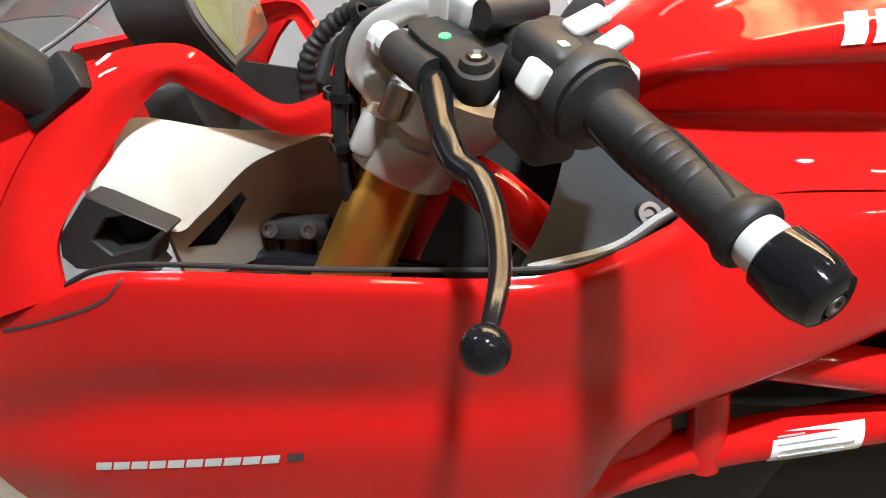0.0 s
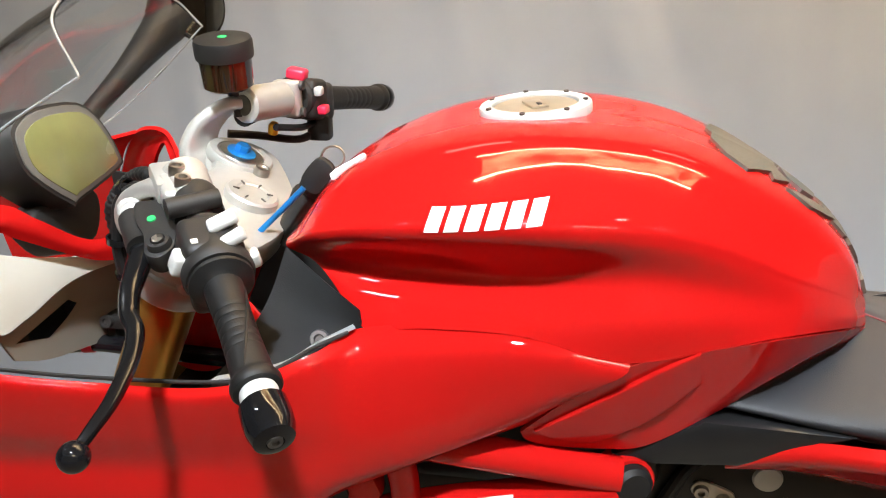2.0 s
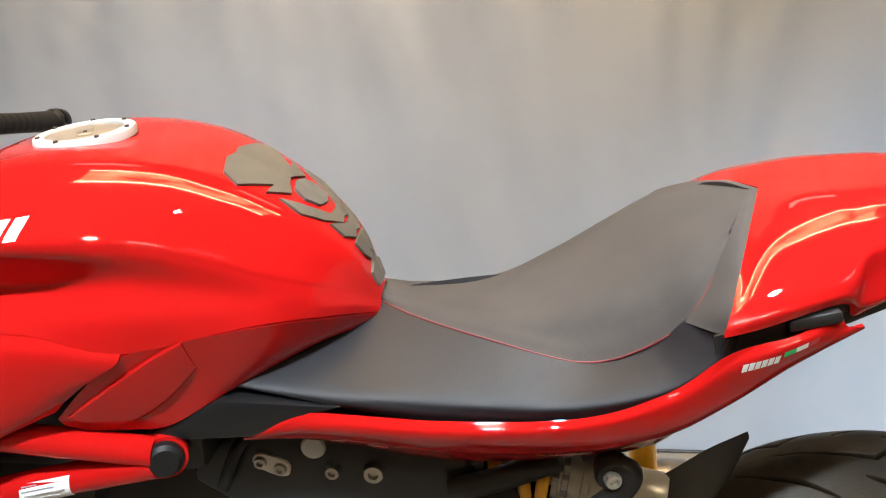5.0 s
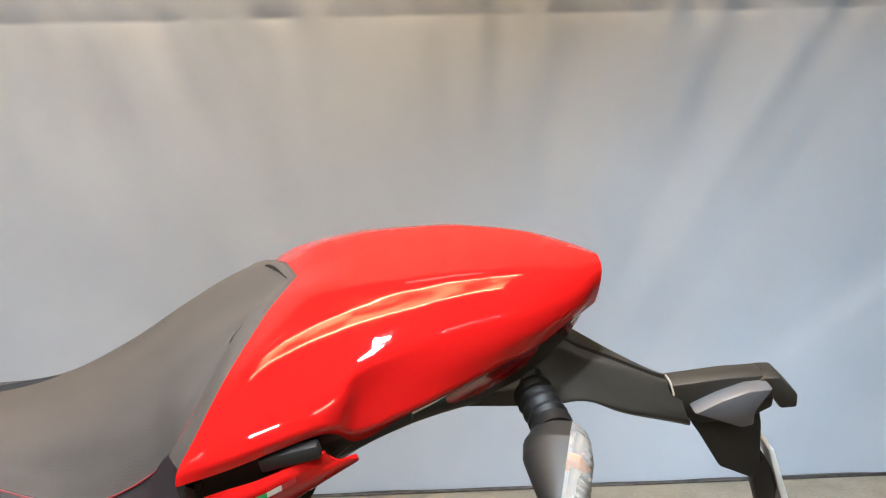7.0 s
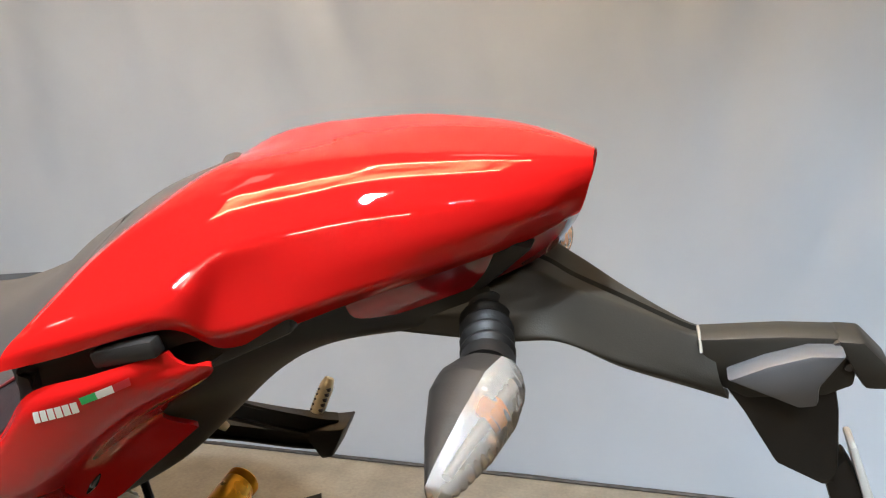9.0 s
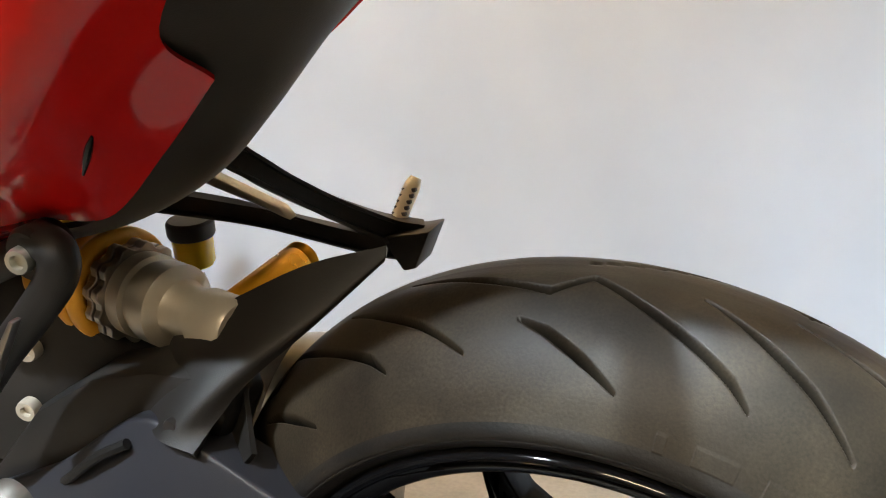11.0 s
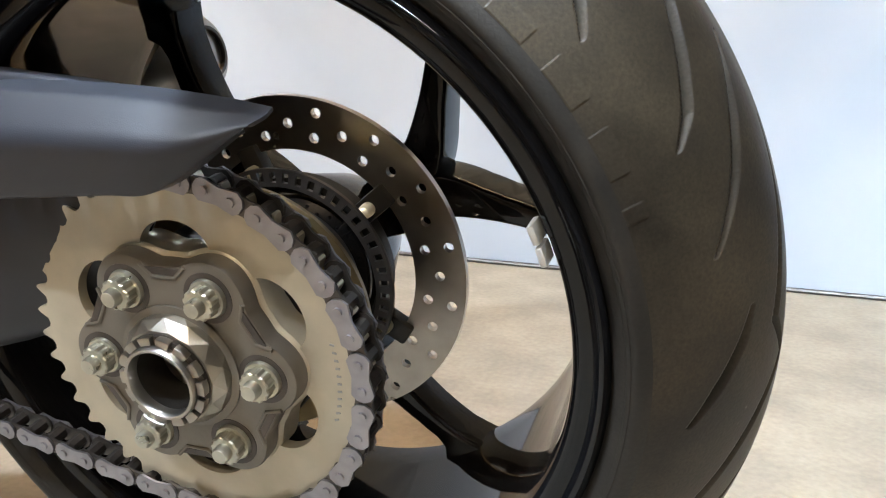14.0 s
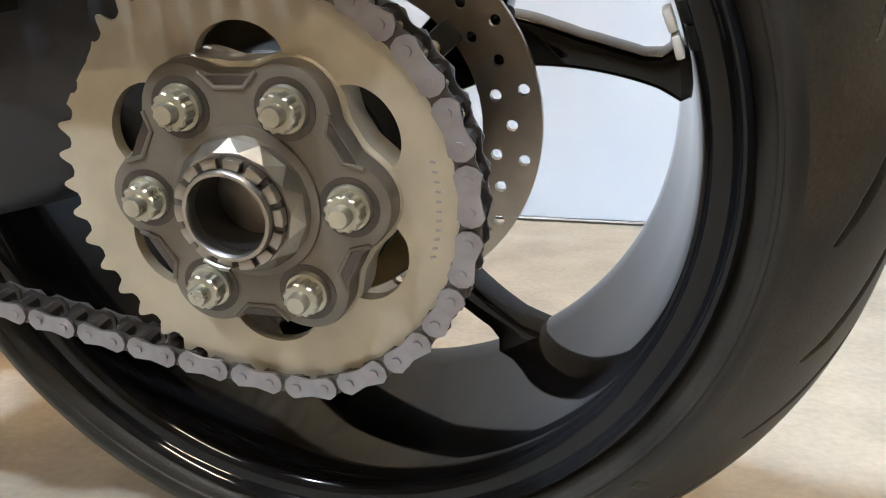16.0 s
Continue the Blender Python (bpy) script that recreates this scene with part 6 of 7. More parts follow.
for f in FORKS.values():
    part("fork_pinch", lathe_bm([(0.0278, -0.066), (0.0365, -0.066), (0.0395, -0.062), (0.0408, -0.042), (0.0400, -0.038), (0.0372, -0.036), (0.0368, -0.004), (0.0350, 0.0), (0.0278, 0.0)], axis_frame(f, RAKE), 40, True), SILVER, clamp)
part("stem_nut", lathe_bm([(0.0, 0.007), (0.016, 0.007), (0.018, 0.0085), (0.026, 0.0085), (0.0285, 0.006), (0.0285, -0.004)], axis_frame(STEM + RAKE * 0.004, RAKE), 40), SILVER, clamp, "pale round stem cover")
for k in range(6):
    a = k * 1.047
    q = TURN.to_3x3() @ Vector((0.018 * math.cos(a), 0.018 * math.sin(a), 0))
    # dark blocks give the slots their shade; the cover is not cut
    part("slot_shade", box_bm((0.007, 0.002, 0.0016), axis_frame(STEM + RAKE * 0.0126, RAKE) @ Matrix.Rotation(a, 4, "Z") @ Matrix.Translation((0.018, 0, 0)), 0.0004, 1), DARKSTEEL, clamp)
for p in ((-1.186, -0.146, 0.871), (-1.239, -0.142, 0.875)):
    part("pinch_ear", lathe_bm([(0.0, -0.030), (0.0085, -0.030), (0.0105, -0.027), (0.0105, -0.004), (0.0098, -0.001), (0.0, -0.001)], axis_frame(p, RAKE), 24), SILVER, clamp)
    part("pinch_bolt", lathe_bm([(0.0, 0.004), (0.0035, 0.004), (0.0045, 0.0085), (0.0075, 0.0085), (0.0088, 0.0070), (0.0090, -0.003)], axis_frame(p, RAKE), 24), CREAMSTEEL, clamp, "cream plated pinch bolt")
for p in ((-1.226, -0.150, 0.886), (-1.158, -0.118, 0.868), (-1.205, 0.062, 0.893)):
    part("clamp_bolt", lathe_bm([(0.0, 0.008), (0.0045, 0.008), (0.006, 0.010), (0.0085, 0.010), (0.009, 0.007), (0.009, -0.012)], axis_frame(p, RAKE), 24), STEEL, clamp)


def riser(pts, bar_a, bar_b, label):
    # a broad curved plate that hooks up from the fork ring to the bar clamp
    line = spline(pts, 24)
    wide = Vector((0.25, 0.97, 0.0))
    bm, rings = bmesh.new(), []
    for i, c in enumerate(line):
        s = i / 23
        d = (line[min(i + 1, 23)] - line[max(i - 1, 0)]).normalized()
        across = (wide - d * wide.dot(d)).normalized()
        nrm = d.cross(across)
        w, h = 0.030 - 0.013 * s, 0.0075 + 0.003 * (1 - s)
        rings.append([bm.verts.new(c + across * (w * math.copysign(abs(math.cos(a)) ** 0.45, math.cos(a))) + nrm * (h * math.copysign(abs(math.sin(a)) ** 0.6, math.sin(a)))) for a in (2 * math.pi * k / 20 for k in range(20))])
    for a, b in zip(rings, rings[1:]):
        for k in range(20):
            bm.faces.new((a[k], a[(k + 1) % 20], b[(k + 1) % 20], b[k]))
    bm.faces.new(rings[0])
    bm.faces.new(rings[-1])
    bmesh.ops.recalc_face_normals(bm, faces=bm.faces)
    ob = part("handlebar_riser", bm, SILVER, bike, label, angle=50)
    d = (Vector(bar_b) - Vector(bar_a)).normalized()
    ln = (Vector(bar_b) - Vector(bar_a)).length
    part("bar_clamp", lathe_bm([(0.0, 0.0), (0.017, 0.0), (0.0205, 0.003), (0.0205, ln - 0.003), (0.018, ln), (0.0, ln)], axis_frame(bar_a, d), 36), SILVER, ob)
    part("bar_plug", lathe_bm([(0.0, -0.001), (0.0115, -0.001), (0.0125, 0.002)], axis_frame(bar_a, d), 28), DARKSTEEL, ob)
    return ob


riser([(-1.272, 0.070, 0.898), (-1.281, 0.074, 0.918), (-1.272, 0.084, 0.944), (-1.248, 0.096, 0.964), (-1.222, 0.108, 0.968)], (-1.228, 0.086, 0.966), (-1.205, 0.150, 0.962), "cast silver handlebar riser")
r2 = riser([(-1.236, -0.120, 0.890), (-1.246, -0.124, 0.908), (-1.236, -0.134, 0.930), (-1.210, -0.146, 0.944), (-1.186, -0.160, 0.945)], (-1.190, -0.142, 0.952), (-1.162, -0.182, 0.938), "cast silver handlebar riser")
for f in FORKS.values():
    part("riser_ring", lathe_bm([(0.0275, 0.0), (0.036, 0.0), (0.038, 0.003), (0.038, 0.010), (0.036, 0.013), (0.0275, 0.013)], axis_frame(f + RAKE * 0.001, RAKE), 40, True), SILVER, clamp)
for x, y, z in ((-1.183, -0.166, 0.961), (-1.171, -0.181, 0.956)):
    part("pinch_bolt", lathe_bm([(0.0, 0.005), (0.003, 0.005), (0.004, 0.008), (0.0065, 0.008), (0.007, 0.005), (0.007, -0.010)], axis_frame((x, y, z), (0.2, -0.1, 1)), 20), STEEL, r2)
part("clip_block", box_bm((0.050, 0.040, 0.030), Matrix.Translation((-1.190, -0.154, 0.946)) @ Matrix.Rotation(radians(-55), 4, "Z") @ Matrix.Rotation(radians(8), 4, "Y"), 0.004, 2), SILVER, r2)
part("riser_cap", box_bm((0.040, 0.034, 0.022), Matrix.Translation((-1.178, -0.172, 0.947)) @ Matrix.Rotation(radians(-55), 4, "Z") @ Matrix.Rotation(radians(12), 4, "Y"), 0.006, 3), SILVER, r2)

# handlebar, near side
BA = Vector((-1.155, -0.190, 0.934))
BD = Vector((0.536, -0.780, -0.323)).normalized()


def bar(s):
    return BA + BD * s


BM = axis_frame(BA, BD)
part("handlebar", lathe_bm([(0.0, -0.05), (0.0110, -0.05), (0.0110, 0.215), (0.0, 0.215)], BM, 28), STEEL, bike, "bright steel clip-on handlebar")


def grip_bm(m, s0, s1, r):
    prof = [(0.0112, s0), (0.0235, s0), (0.0248, s0 + 0.002), (0.0243, s0 + 0.0045), (r + 0.0022, s0 + 0.008)]
    n = 60
    for k in range(n + 1):
        u = k / n
        rr = r - 0.0012 * math.sin(math.pi * u)
        if 0.30 < u < 0.80 and k % 5 == 0:
            rr -= 0.0006
        prof.append((rr, s0 + 0.010 + (s1 - s0 - 0.022) * u))
    prof += [(r + 0.0016, s1 - 0.009), (r + 0.0030, s1 - 0.006), (r + 0.0030, s1 - 0.002), (r + 0.0018, s1), (0.0112, s1)]
    return lathe_bm(prof, m, 40)


gr = part("handlebar_grip", grip_bm(BM, 0.083, 0.196, 0.0146), RUBBER, bike, "black ribbed rubber handlebar grip", angle=40)
for k, (a0, a1, w) in enumerate(((0.2, 2.0, 0.0022), (3.4, 5.2, 0.0022))):
    pts = []
    for i in range(12):
        u = i / 11
        a = a0 + (a1 - a0) * u
        pts.append(BM @ Vector((0.0138 * math.cos(a), 0.0138 * math.sin(a), 0.098 + 0.085 * u)))
    part("grip_ridge", tube_bm(pts, 0.0012, 30, 6), RUBBER, gr)
wt = part("bar_end_weight", lathe_bm([(0.0, 0.2080), (0.0148, 0.2080), (0.0160, 0.2092), (0.0166, 0.2200), (0.0160, 0.2300), (0.0135, 0.2375), (0.0085, 0.2400), (0.0060, 0.2400), (0.0055, 0.2375), (0.0, 0.2375)], BM, 44), GLOSSBLACK, bike, "gloss black rounded bar end weight")
part("spacer", lathe_bm([(0.0, 0.1965), (0.0125, 0.1965), (0.0130, 0.1985), (0.0130, 0.2080), (0.0, 0.2080)], BM, 36), PALE, wt, "bright metal spacer")
part("end_screw", lathe_bm([(0.0, 0.2385), (0.0022, 0.2385), (0.0030, 0.2405), (0.0050, 0.2405), (0.0052, 0.2380)], BM, 18), DARKSTEEL, wt)


def bar_box(name, size, along, side, up, mat, parent, bevel=0.003, label="", tilt=0.0):
    """A rounded block set by its place along the handlebar, to its side and above it."""
    right = BD.cross(Vector((0, 0, 1))).normalized()
    top = right.cross(BD).normalized()
    m = Matrix((right, BD, top)).transposed().to_4x4()
    m.translation = bar(along) + right * side + top * up
    return part(name, box_bm(size, m @ Matrix.Rotation(radians(tilt), 4, "Y"), bevel, 3), mat, parent, label)


sw = part("switch_housing", lathe_bm([(0.0112, 0.028), (0.021, 0.028), (0.0245, 0.031), (0.0255, 0.066), (0.0275, 0.072), (0.0275, 0.078), (0.0255, 0.082), (0.0112, 0.0825)], BM, 28), BLACK, bike, "black handlebar switch housing with grey buttons")
bar_box("switch_block", (0.046, 0.044, 0.030), 0.052, 0.001, 0.010, BLACK, sw, 0.008)
bar_box("switch_block", (0.034, 0.046, 0.046), 0.046, 0.002, -0.026, BLACK, sw, 0.008)
bar_box("grey_button", (0.024, 0.014, 0.008), 0.050, -0.009, 0.029, PALE, sw, 0.003, "pale grey rocker button", 24)
bar_box("grey_button", (0.020, 0.012, 0.008), 0.069, -0.013, 0.0265, PALE, sw, 0.003, "pale grey rocker button", 30)
bar_box("grey_button", (0.010, 0.017, 0.018), 0.064, 0.0275, 0.0075, PALE, sw, 0.0035, "pale grey indicator switch", -20)
bar_box("grey_button", (0.010, 0.012, 0.014), 0.072, -0.0275, 0.007, PALE, sw, 0.003, "pale grey button", 15)
bar_box("lamp_symbol", (0.005, 0.005, 0.0008), 0.064, 0.0145, 0.0253, WHITE, sw, 0.0, "white lamp symbol")

# clutch lever and its perch
PC = Vector((-1.180, -0.205, 0.921))
PT = Matrix.Translation(PC) @ Matrix.Rotation(radians(23), 4, "X") @ Matrix.Translation(-PC)
XY = Matrix.Rotation(radians(90), 4, "X")  # a plate drawn in x and -y
perch = part("lever_perch", prism_bm(round_outline([(-1.214, 0.178), (-1.196, 0.172), (-1.172, 0.158), (-1.156, 0.166), (-1.150, 0.190), (-1.158, 0.220), (-1.166, 0.238), (-1.180, 0.236), (-1.190, 0.216), (-1.204, 0.200)], 4), 0.912, 0.930, 0.003, PT @ XY), BLACK, bike, "black clutch lever perch")
part("barrel", tube_bm([(-1.221, -0.178, 0.922), (-1.196, -0.212, 0.911)], 0.0125, 2, 20, smoothed=False), BLACK, perch)
part("adjuster_wheel", lathe_bm([(0.0, 0.0), (0.008, 0.0), (0.0105, 0.002), (0.0105, 0.008), (0.009, 0.010), (0.009, 0.013), (0.011, 0.014), (0.011, 0.020), (0.007, 0.022), (0.0, 0.022)], axis_frame((-1.221, -0.178, 0.922), (-0.59, 0.80, 0.22)), 14), PALE, perch, "white knurled cable adjuster", smooth=False)
part("clamp", lathe_bm([(0.0112, -0.024), (0.020, -0.024), (0.021, -0.020), (0.021, 0.002), (0.020, 0.006), (0.0112, 0.006)], BM, 32, True), BLACK, perch)
part("mirror_boss", tube_bm([(-1.170, -0.214, 0.946), (-1.138, -0.186, 0.948)], 0.0085, 2, 18, smoothed=False), BLACK, perch)
part("green_dot", lathe_bm([(0.0, 0.0008), (0.0036, 0.0008), (0.0038, -0.001)], PT @ axis_frame((-1.191, -0.197, 0.9303), (0, 0, 1)), 18), GREENPRINT, perch, "small green paint dot")
part("pivot", lathe_bm([(0.0, 0.002), (0.0055, 0.002), (0.006, 0.0045), (0.0085, 0.004), (0.0100, 0.0), (0.0105, -0.006)], PT @ axis_frame((-1.172, -0.225, 0.931), (0, 0, 1)), 24), BLACK, perch)
part("pivot_screw", lathe_bm([(0.0, 0.0022), (0.0032, 0.0022), (0.0050, 0.0040), (0.0055, 0.0)], PT @ axis_frame((-1.172, -0.225, 0.933), (0, 0, 1)), 6), STEEL, perch, smooth=False)
LEV = [(-1.196, -0.212, 0.909), (-1.192, -0.234, 0.898), (-1.188, -0.252, 0.890), (-1.180, -0.270, 0.880), (-1.167, -0.286, 0.875), (-1.159, -0.312, 0.864), (-1.156, -0.343, 0.853), (-1.158, -0.366, 0.845), (-1.161, -0.382, 0.838)]
lv_path = spline(LEV, 46)
bm = bmesh.new()
rings = []
for i, p in enumerate(lv_path):
    s = i / 45
    d = (lv_path[min(i + 1, 45)] - lv_path[max(i - 1, 0)]).normalized()
    across = d.cross(Vector((0, -0.45, 0.9))).normalized()
    up = across.cross(d).normalized()
    w, h = float(np.interp(s, [0, 0.25, 0.45, 0.7, 1], [0.0098, 0.0076, 0.0070, 0.0056, 0.0038])), float(np.interp(s, [0, 0.3, 0.6, 1], [0.0085, 0.0070, 0.0050, 0.0036]))
    rings.append([bm.verts.new(p + across * (w * math.copysign(abs(math.cos(a)) ** 0.7, math.cos(a))) + up * (h * math.copysign(abs(math.sin(a)) ** 0.7, math.sin(a)))) for a in (2 * math.pi * k / 14 for k in range(14))])
for a, b in zip(rings, rings[1:]):
    for k in range(14):
        bm.faces.new((a[k], a[(k + 1) % 14], b[(k + 1) % 14], b[k]))
bm.faces.new(rings[0])
bm.faces.new(list(reversed(rings[-1])))
bmesh.ops.recalc_face_normals(bm, faces=bm.faces)
lever = part("clutch_lever", bm, LEVERBLACK, bike, "gloss black clutch lever with a ball end", angle=50)
part("lever_ball", lathe_bm([(0.0108 * math.sin(a), 0.0108 * math.cos(a)) for a in (math.pi * k / 16 for k in range(17))], Matrix.Translation((-1.161, -0.385, 0.836)), 28), GLOSSBLACK, lever)

# far handlebar: switches, grip, brake reservoir
RA, RD = Vector((-1.205, 0.150, 0.962)), Vector((0.060, 0.250, -0.045)).normalized()
RM = axis_frame(RA, RD)
part("handlebar", lathe_bm([(0.0, -0.02), (0.0110, -0.02), (0.0110, 0.255), (0.0, 0.255)], RM, 24), STEEL, bike, "bright steel clip-on handlebar")
rs = part("switch_housing", lathe_bm([(0.0, 0.022), (0.022, 0.022), (0.025, 0.026), (0.025, 0.060), (0.022, 0.066), (0.0, 0.066)], RM, 24), BLACK, bike, "black handlebar switch housing with red buttons")
part("switch_block", box_bm((0.05, 0.036, 0.05), RM @ Matrix.Translation((0.0, 0.0, 0.046)) @ Matrix.Rotation(radians(90), 4, "X"), 0.008, 3), BLACK, rs)
part("red_button", box_bm((0.024, 0.020, 0.014), Matrix.Translation(RA + RD * 0.035 + Vector((0.0, 0.0, 0.030))) @ Matrix.Rotation(radians(10), 4, "Y"), 0.004, 3), SWITCHRED, rs, "red kill switch")
part("red_button", box_bm((0.012, 0.018, 0.011), Matrix.Translation(RA + RD * 0.042 + Vector((0.028, -0.004, -0.012))), 0.003, 3), SWITCHRED, rs, "red start button")
part("grey_button", box_bm((0.010, 0.014, 0.011), Matrix.Translation(RA + RD * 0.034 + Vector((0.027, -0.002, 0.010))), 0.003, 3), PALE, rs)
part("bar_bracket", box_bm((0.034, 0.018, 0.044), Matrix.Translation(RA + RD * 0.010), 0.005, 3), SILVER, rs)
for dz in (-0.016, 0.016):
    part("bracket_bolt", lathe_bm([(0.0, 0.003), (0.003, 0.003), (0.0055, 0.004), (0.006, 0.0)], axis_frame(RA + RD * 0.008 + Vector((0.018, 0, dz)), (1, 0, 0)), 16), DARKSTEEL, rs)
part("throttle_housing", joined(box_bm((0.040, 0.026, 0.046), Matrix.Translation(RA + RD * 0.070 + Vector((0.004, 0, -0.004))) @ Matrix.Rotation(radians(12), 4, "Z"), 0.007, 3), box_bm((0.030, 0.022, 0.034), Matrix.Translation(RA + RD * 0.066 + Vector((0.008, 0, -0.036))), 0.005, 2)), BLACK, rs, "black throttle housing")
part("throttle_cable", tube_bm([RA + RD * 0.066 + Vector((0.0, 0, -0.045)), RA + RD * 0.04 + Vector((-0.01, 0, -0.052)), RA + RD * 0.0 + Vector((-0.035, 0, -0.046)), RA + Vector((-0.065, -0.02, -0.040))], 0.005, 24, 10), RUBBER, rs)
part("hose_union", lathe_bm([(0.0, 0.0), (0.006, 0.0), (0.0065, 0.010), (0.004, 0.014), (0.0, 0.014)], axis_frame(RA + Vector((-0.012, -0.01, -0.040)), (0.3, -0.2, 1)), 16), GOLD, rs, "brass hose union")
part("handlebar_grip", grip_bm(RM, 0.072, 0.248, 0.0165), RUBBER, bike, "black ribbed rubber handlebar grip", angle=40)
part("bar_end_weight", lathe_bm([(0.0, 0.247), (0.0185, 0.247), (0.020, 0.250), (0.019, 0.262), (0.014, 0.268), (0.0, 0.268)], RM, 32), GLOSSBLACK, bike)
part("brake_master", joined(tube_bm([RA + Vector((-0.03, -0.05, -0.012)), RA + Vector((-0.028, 0.0, -0.012))], 0.012, 2, 16, smoothed=False), tube_bm([RA + Vector((-0.03, -0.06, -0.010)), RA + Vector((-0.032, -0.055, 0.03))], 0.006, 2, 12, smoothed=False)), BLACK, bike, "black brake master cylinder")
part("brake_lever", tube_bm([RA + Vector((-0.045, 0.0, -0.018)), RA + Vector((-0.042, 0.06, -0.03)), RA + Vector((-0.02, 0.10, -0.036)), RA + Vector((-0.01, 0.19, -0.040))], 0.0055, 24, 10), GLOSSBLACK, bike, "black brake lever")
part("brake_hose", tube_bm([RA + Vector((0.0, -0.03, -0.028)), RA + Vector((0.015, 0.03, -0.040)), RA + Vector((0.02, 0.09, -0.035)), RA + Vector((0.01, 0.10, -0.01))], 0.0042, 30, 8), RUBBER, bike)
RES = axis_frame((-1.236, 0.072, 0.989), (0.02, -0.16, 1.0))
rv = part("fluid_reservoir", lathe_bm([(0.0, 0.0), (0.024, 0.0), (0.0275, 0.003), (0.0285, 0.034), (0.0, 0.034)], RES, 40), SMOKE, bike, "smoked brown brake fluid reservoir")
part("cap", lathe_bm([(0.0, 0.034), (0.0310, 0.034), (0.0315, 0.038), (0.0315, 0.050), (0.030, 0.054), (0.024, 0.0555), (0.0, 0.0555)], RES, 40), BLACK, rv, "black reservoir cap")
part("green_dot", lathe_bm([(0.0, 0.0560), (0.005, 0.0560), (0.0052, 0.0552)], RES, 16), GREENPRINT, rv)
part("stay", tube_bm([(-1.238, 0.078, 0.992), (-1.244, 0.096, 0.978), (-1.240, 0.112, 0.962)], 0.006, 10, 10), BLACK, rv)

# instrument display
DC, DW, DU = Vector((-1.384, -0.018, 0.934)), Vector((0.06, 0.995, -0.05)).normalized(), Vector((-0.22, 0.02, 0.97))
DU = (DU - DW * DU.dot(DW)).normalized()
DN = DU.cross(DW).normalized() * -1
if DN.x < 0:
    DN = -DN
DM = Matrix((DW, DN, DU)).transposed().to_4x4()
DM.translation = DC
dash_out = round_outline([(-0.078, 0.020), (-0.070, 0.038), (-0.035, 0.050), (0.030, 0.046), (0.060, 0.020), (0.074, -0.020), (0.066, -0.034), (-0.015, -0.052), (-0.028, -0.052), (-0.072, -0.012)], 3)
dash = part("instrument_display", prism_bm(dash_out, -0.045, 0.008, 0.006, DM), BLACK, bike, "instrument display with a dark frame")
part("display_face", prism_bm([(x * 0.94, z * 0.93) for x, z in dash_out], 0.0075, 0.0095, 0.0008, DM), EMBLEM, dash, "dark olive display bezel")
part("display_glass", prism_bm([(x * 0.84 + 0.001, z * 0.80 - 0.001) for x, z in dash_out], 0.0092, 0.0105, 0.0006, DM), LCD, dash, "olive green display glass")
part("display_cover", prism_bm(round_outline([(-0.05, 0.0), (0.05, 0.0), (0.03, -0.05), (-0.03, -0.05)], 4), -0.06, -0.02, 0.006, DM @ Matrix.Translation((0, 0, -0.05))), BLACK, dash)

# screen, mirrors
scr = part("windscreen", shell_bm(surface([
    [(-1.283, -0.128, 1.032), (-1.312, -0.108, 1.082), (-1.335, 0.0, 1.100), (-1.305, 0.090, 1.082), (-1.284, 0.122, 1.048)],
    [(-1.360, -0.142, 0.985), (-1.385, -0.112, 1.040), (-1.405, 0.0, 1.060), (-1.385, 0.112, 1.040), (-1.360, 0.142, 0.985)],
    [(-1.445, -0.148, 0.922), (-1.468, -0.108, 0.975), (-1.490, 0.0, 0.990), (-1.468, 0.108, 0.975), (-1.445, 0.148, 0.922)],
    [(-1.540, -0.140, 0.872), (-1.560, -0.100, 0.905), (-1.590, 0.0, 0.915), (-1.560, 0.100, 0.905), (-1.540, 0.140, 0.872)],
], 40, 26), 0.003, (0, 0, 1)), CLEAR, bike, "clear curved windscreen", angle=60)
scr.visible_shadow = False
for edge in ([(-1.540, -0.140, 0.872), (-1.445, -0.148, 0.922), (-1.360, -0.142, 0.985), (-1.283, -0.128, 1.032)], [(-1.283, -0.128, 1.032), (-1.312, -0.108, 1.082), (-1.335, 0.0, 1.100), (-1.305, 0.090, 1.082), (-1.284, 0.122, 1.048)], [(-1.284, 0.122, 1.048), (-1.360, 0.142, 0.985), (-1.445, 0.148, 0.922), (-1.540, 0.140, 0.872)]):
    part("screen_edge", tube_bm(edge, 0.0013, 40, 8), SCREENEDGE, scr, "pale rounded screen edge")


def mirror(sgn, c, root):
    c, root = Vector(c), Vector(root)
    arm = part("mirror_arm", tube_bm([root, root.lerp(c, 0.45) + Vector((-0.006, 0, 0.004)), root.lerp(c, 0.90) + Vector((-0.030, 0.0, 0.0))], lambda s: 0.013 + 0.024 * s * s, 18, 14), BLACK, bike, "black mirror arm")
    n = Vector((0.85, -0.40, 0.10)).normalized()
    m = axis_frame(c, n)
    m = m @ Matrix.Diagonal((1.0, 1.0, 1.0, 1.0))
    head = part("mirror_head", lathe_bm([(0.0, -0.030), (0.028, -0.026), (0.046, -0.012), (0.050, 0.0), (0.048, 0.003), (0.0, 0.003)], m, 40), BLACK, arm, "black mirror housing")
    part("mirror_glass", lathe_bm([(0.0, 0.0042), (0.044, 0.0042), (0.0450, 0.003)], m, 40), MIRROR, arm, "mirror glass")
    return arm


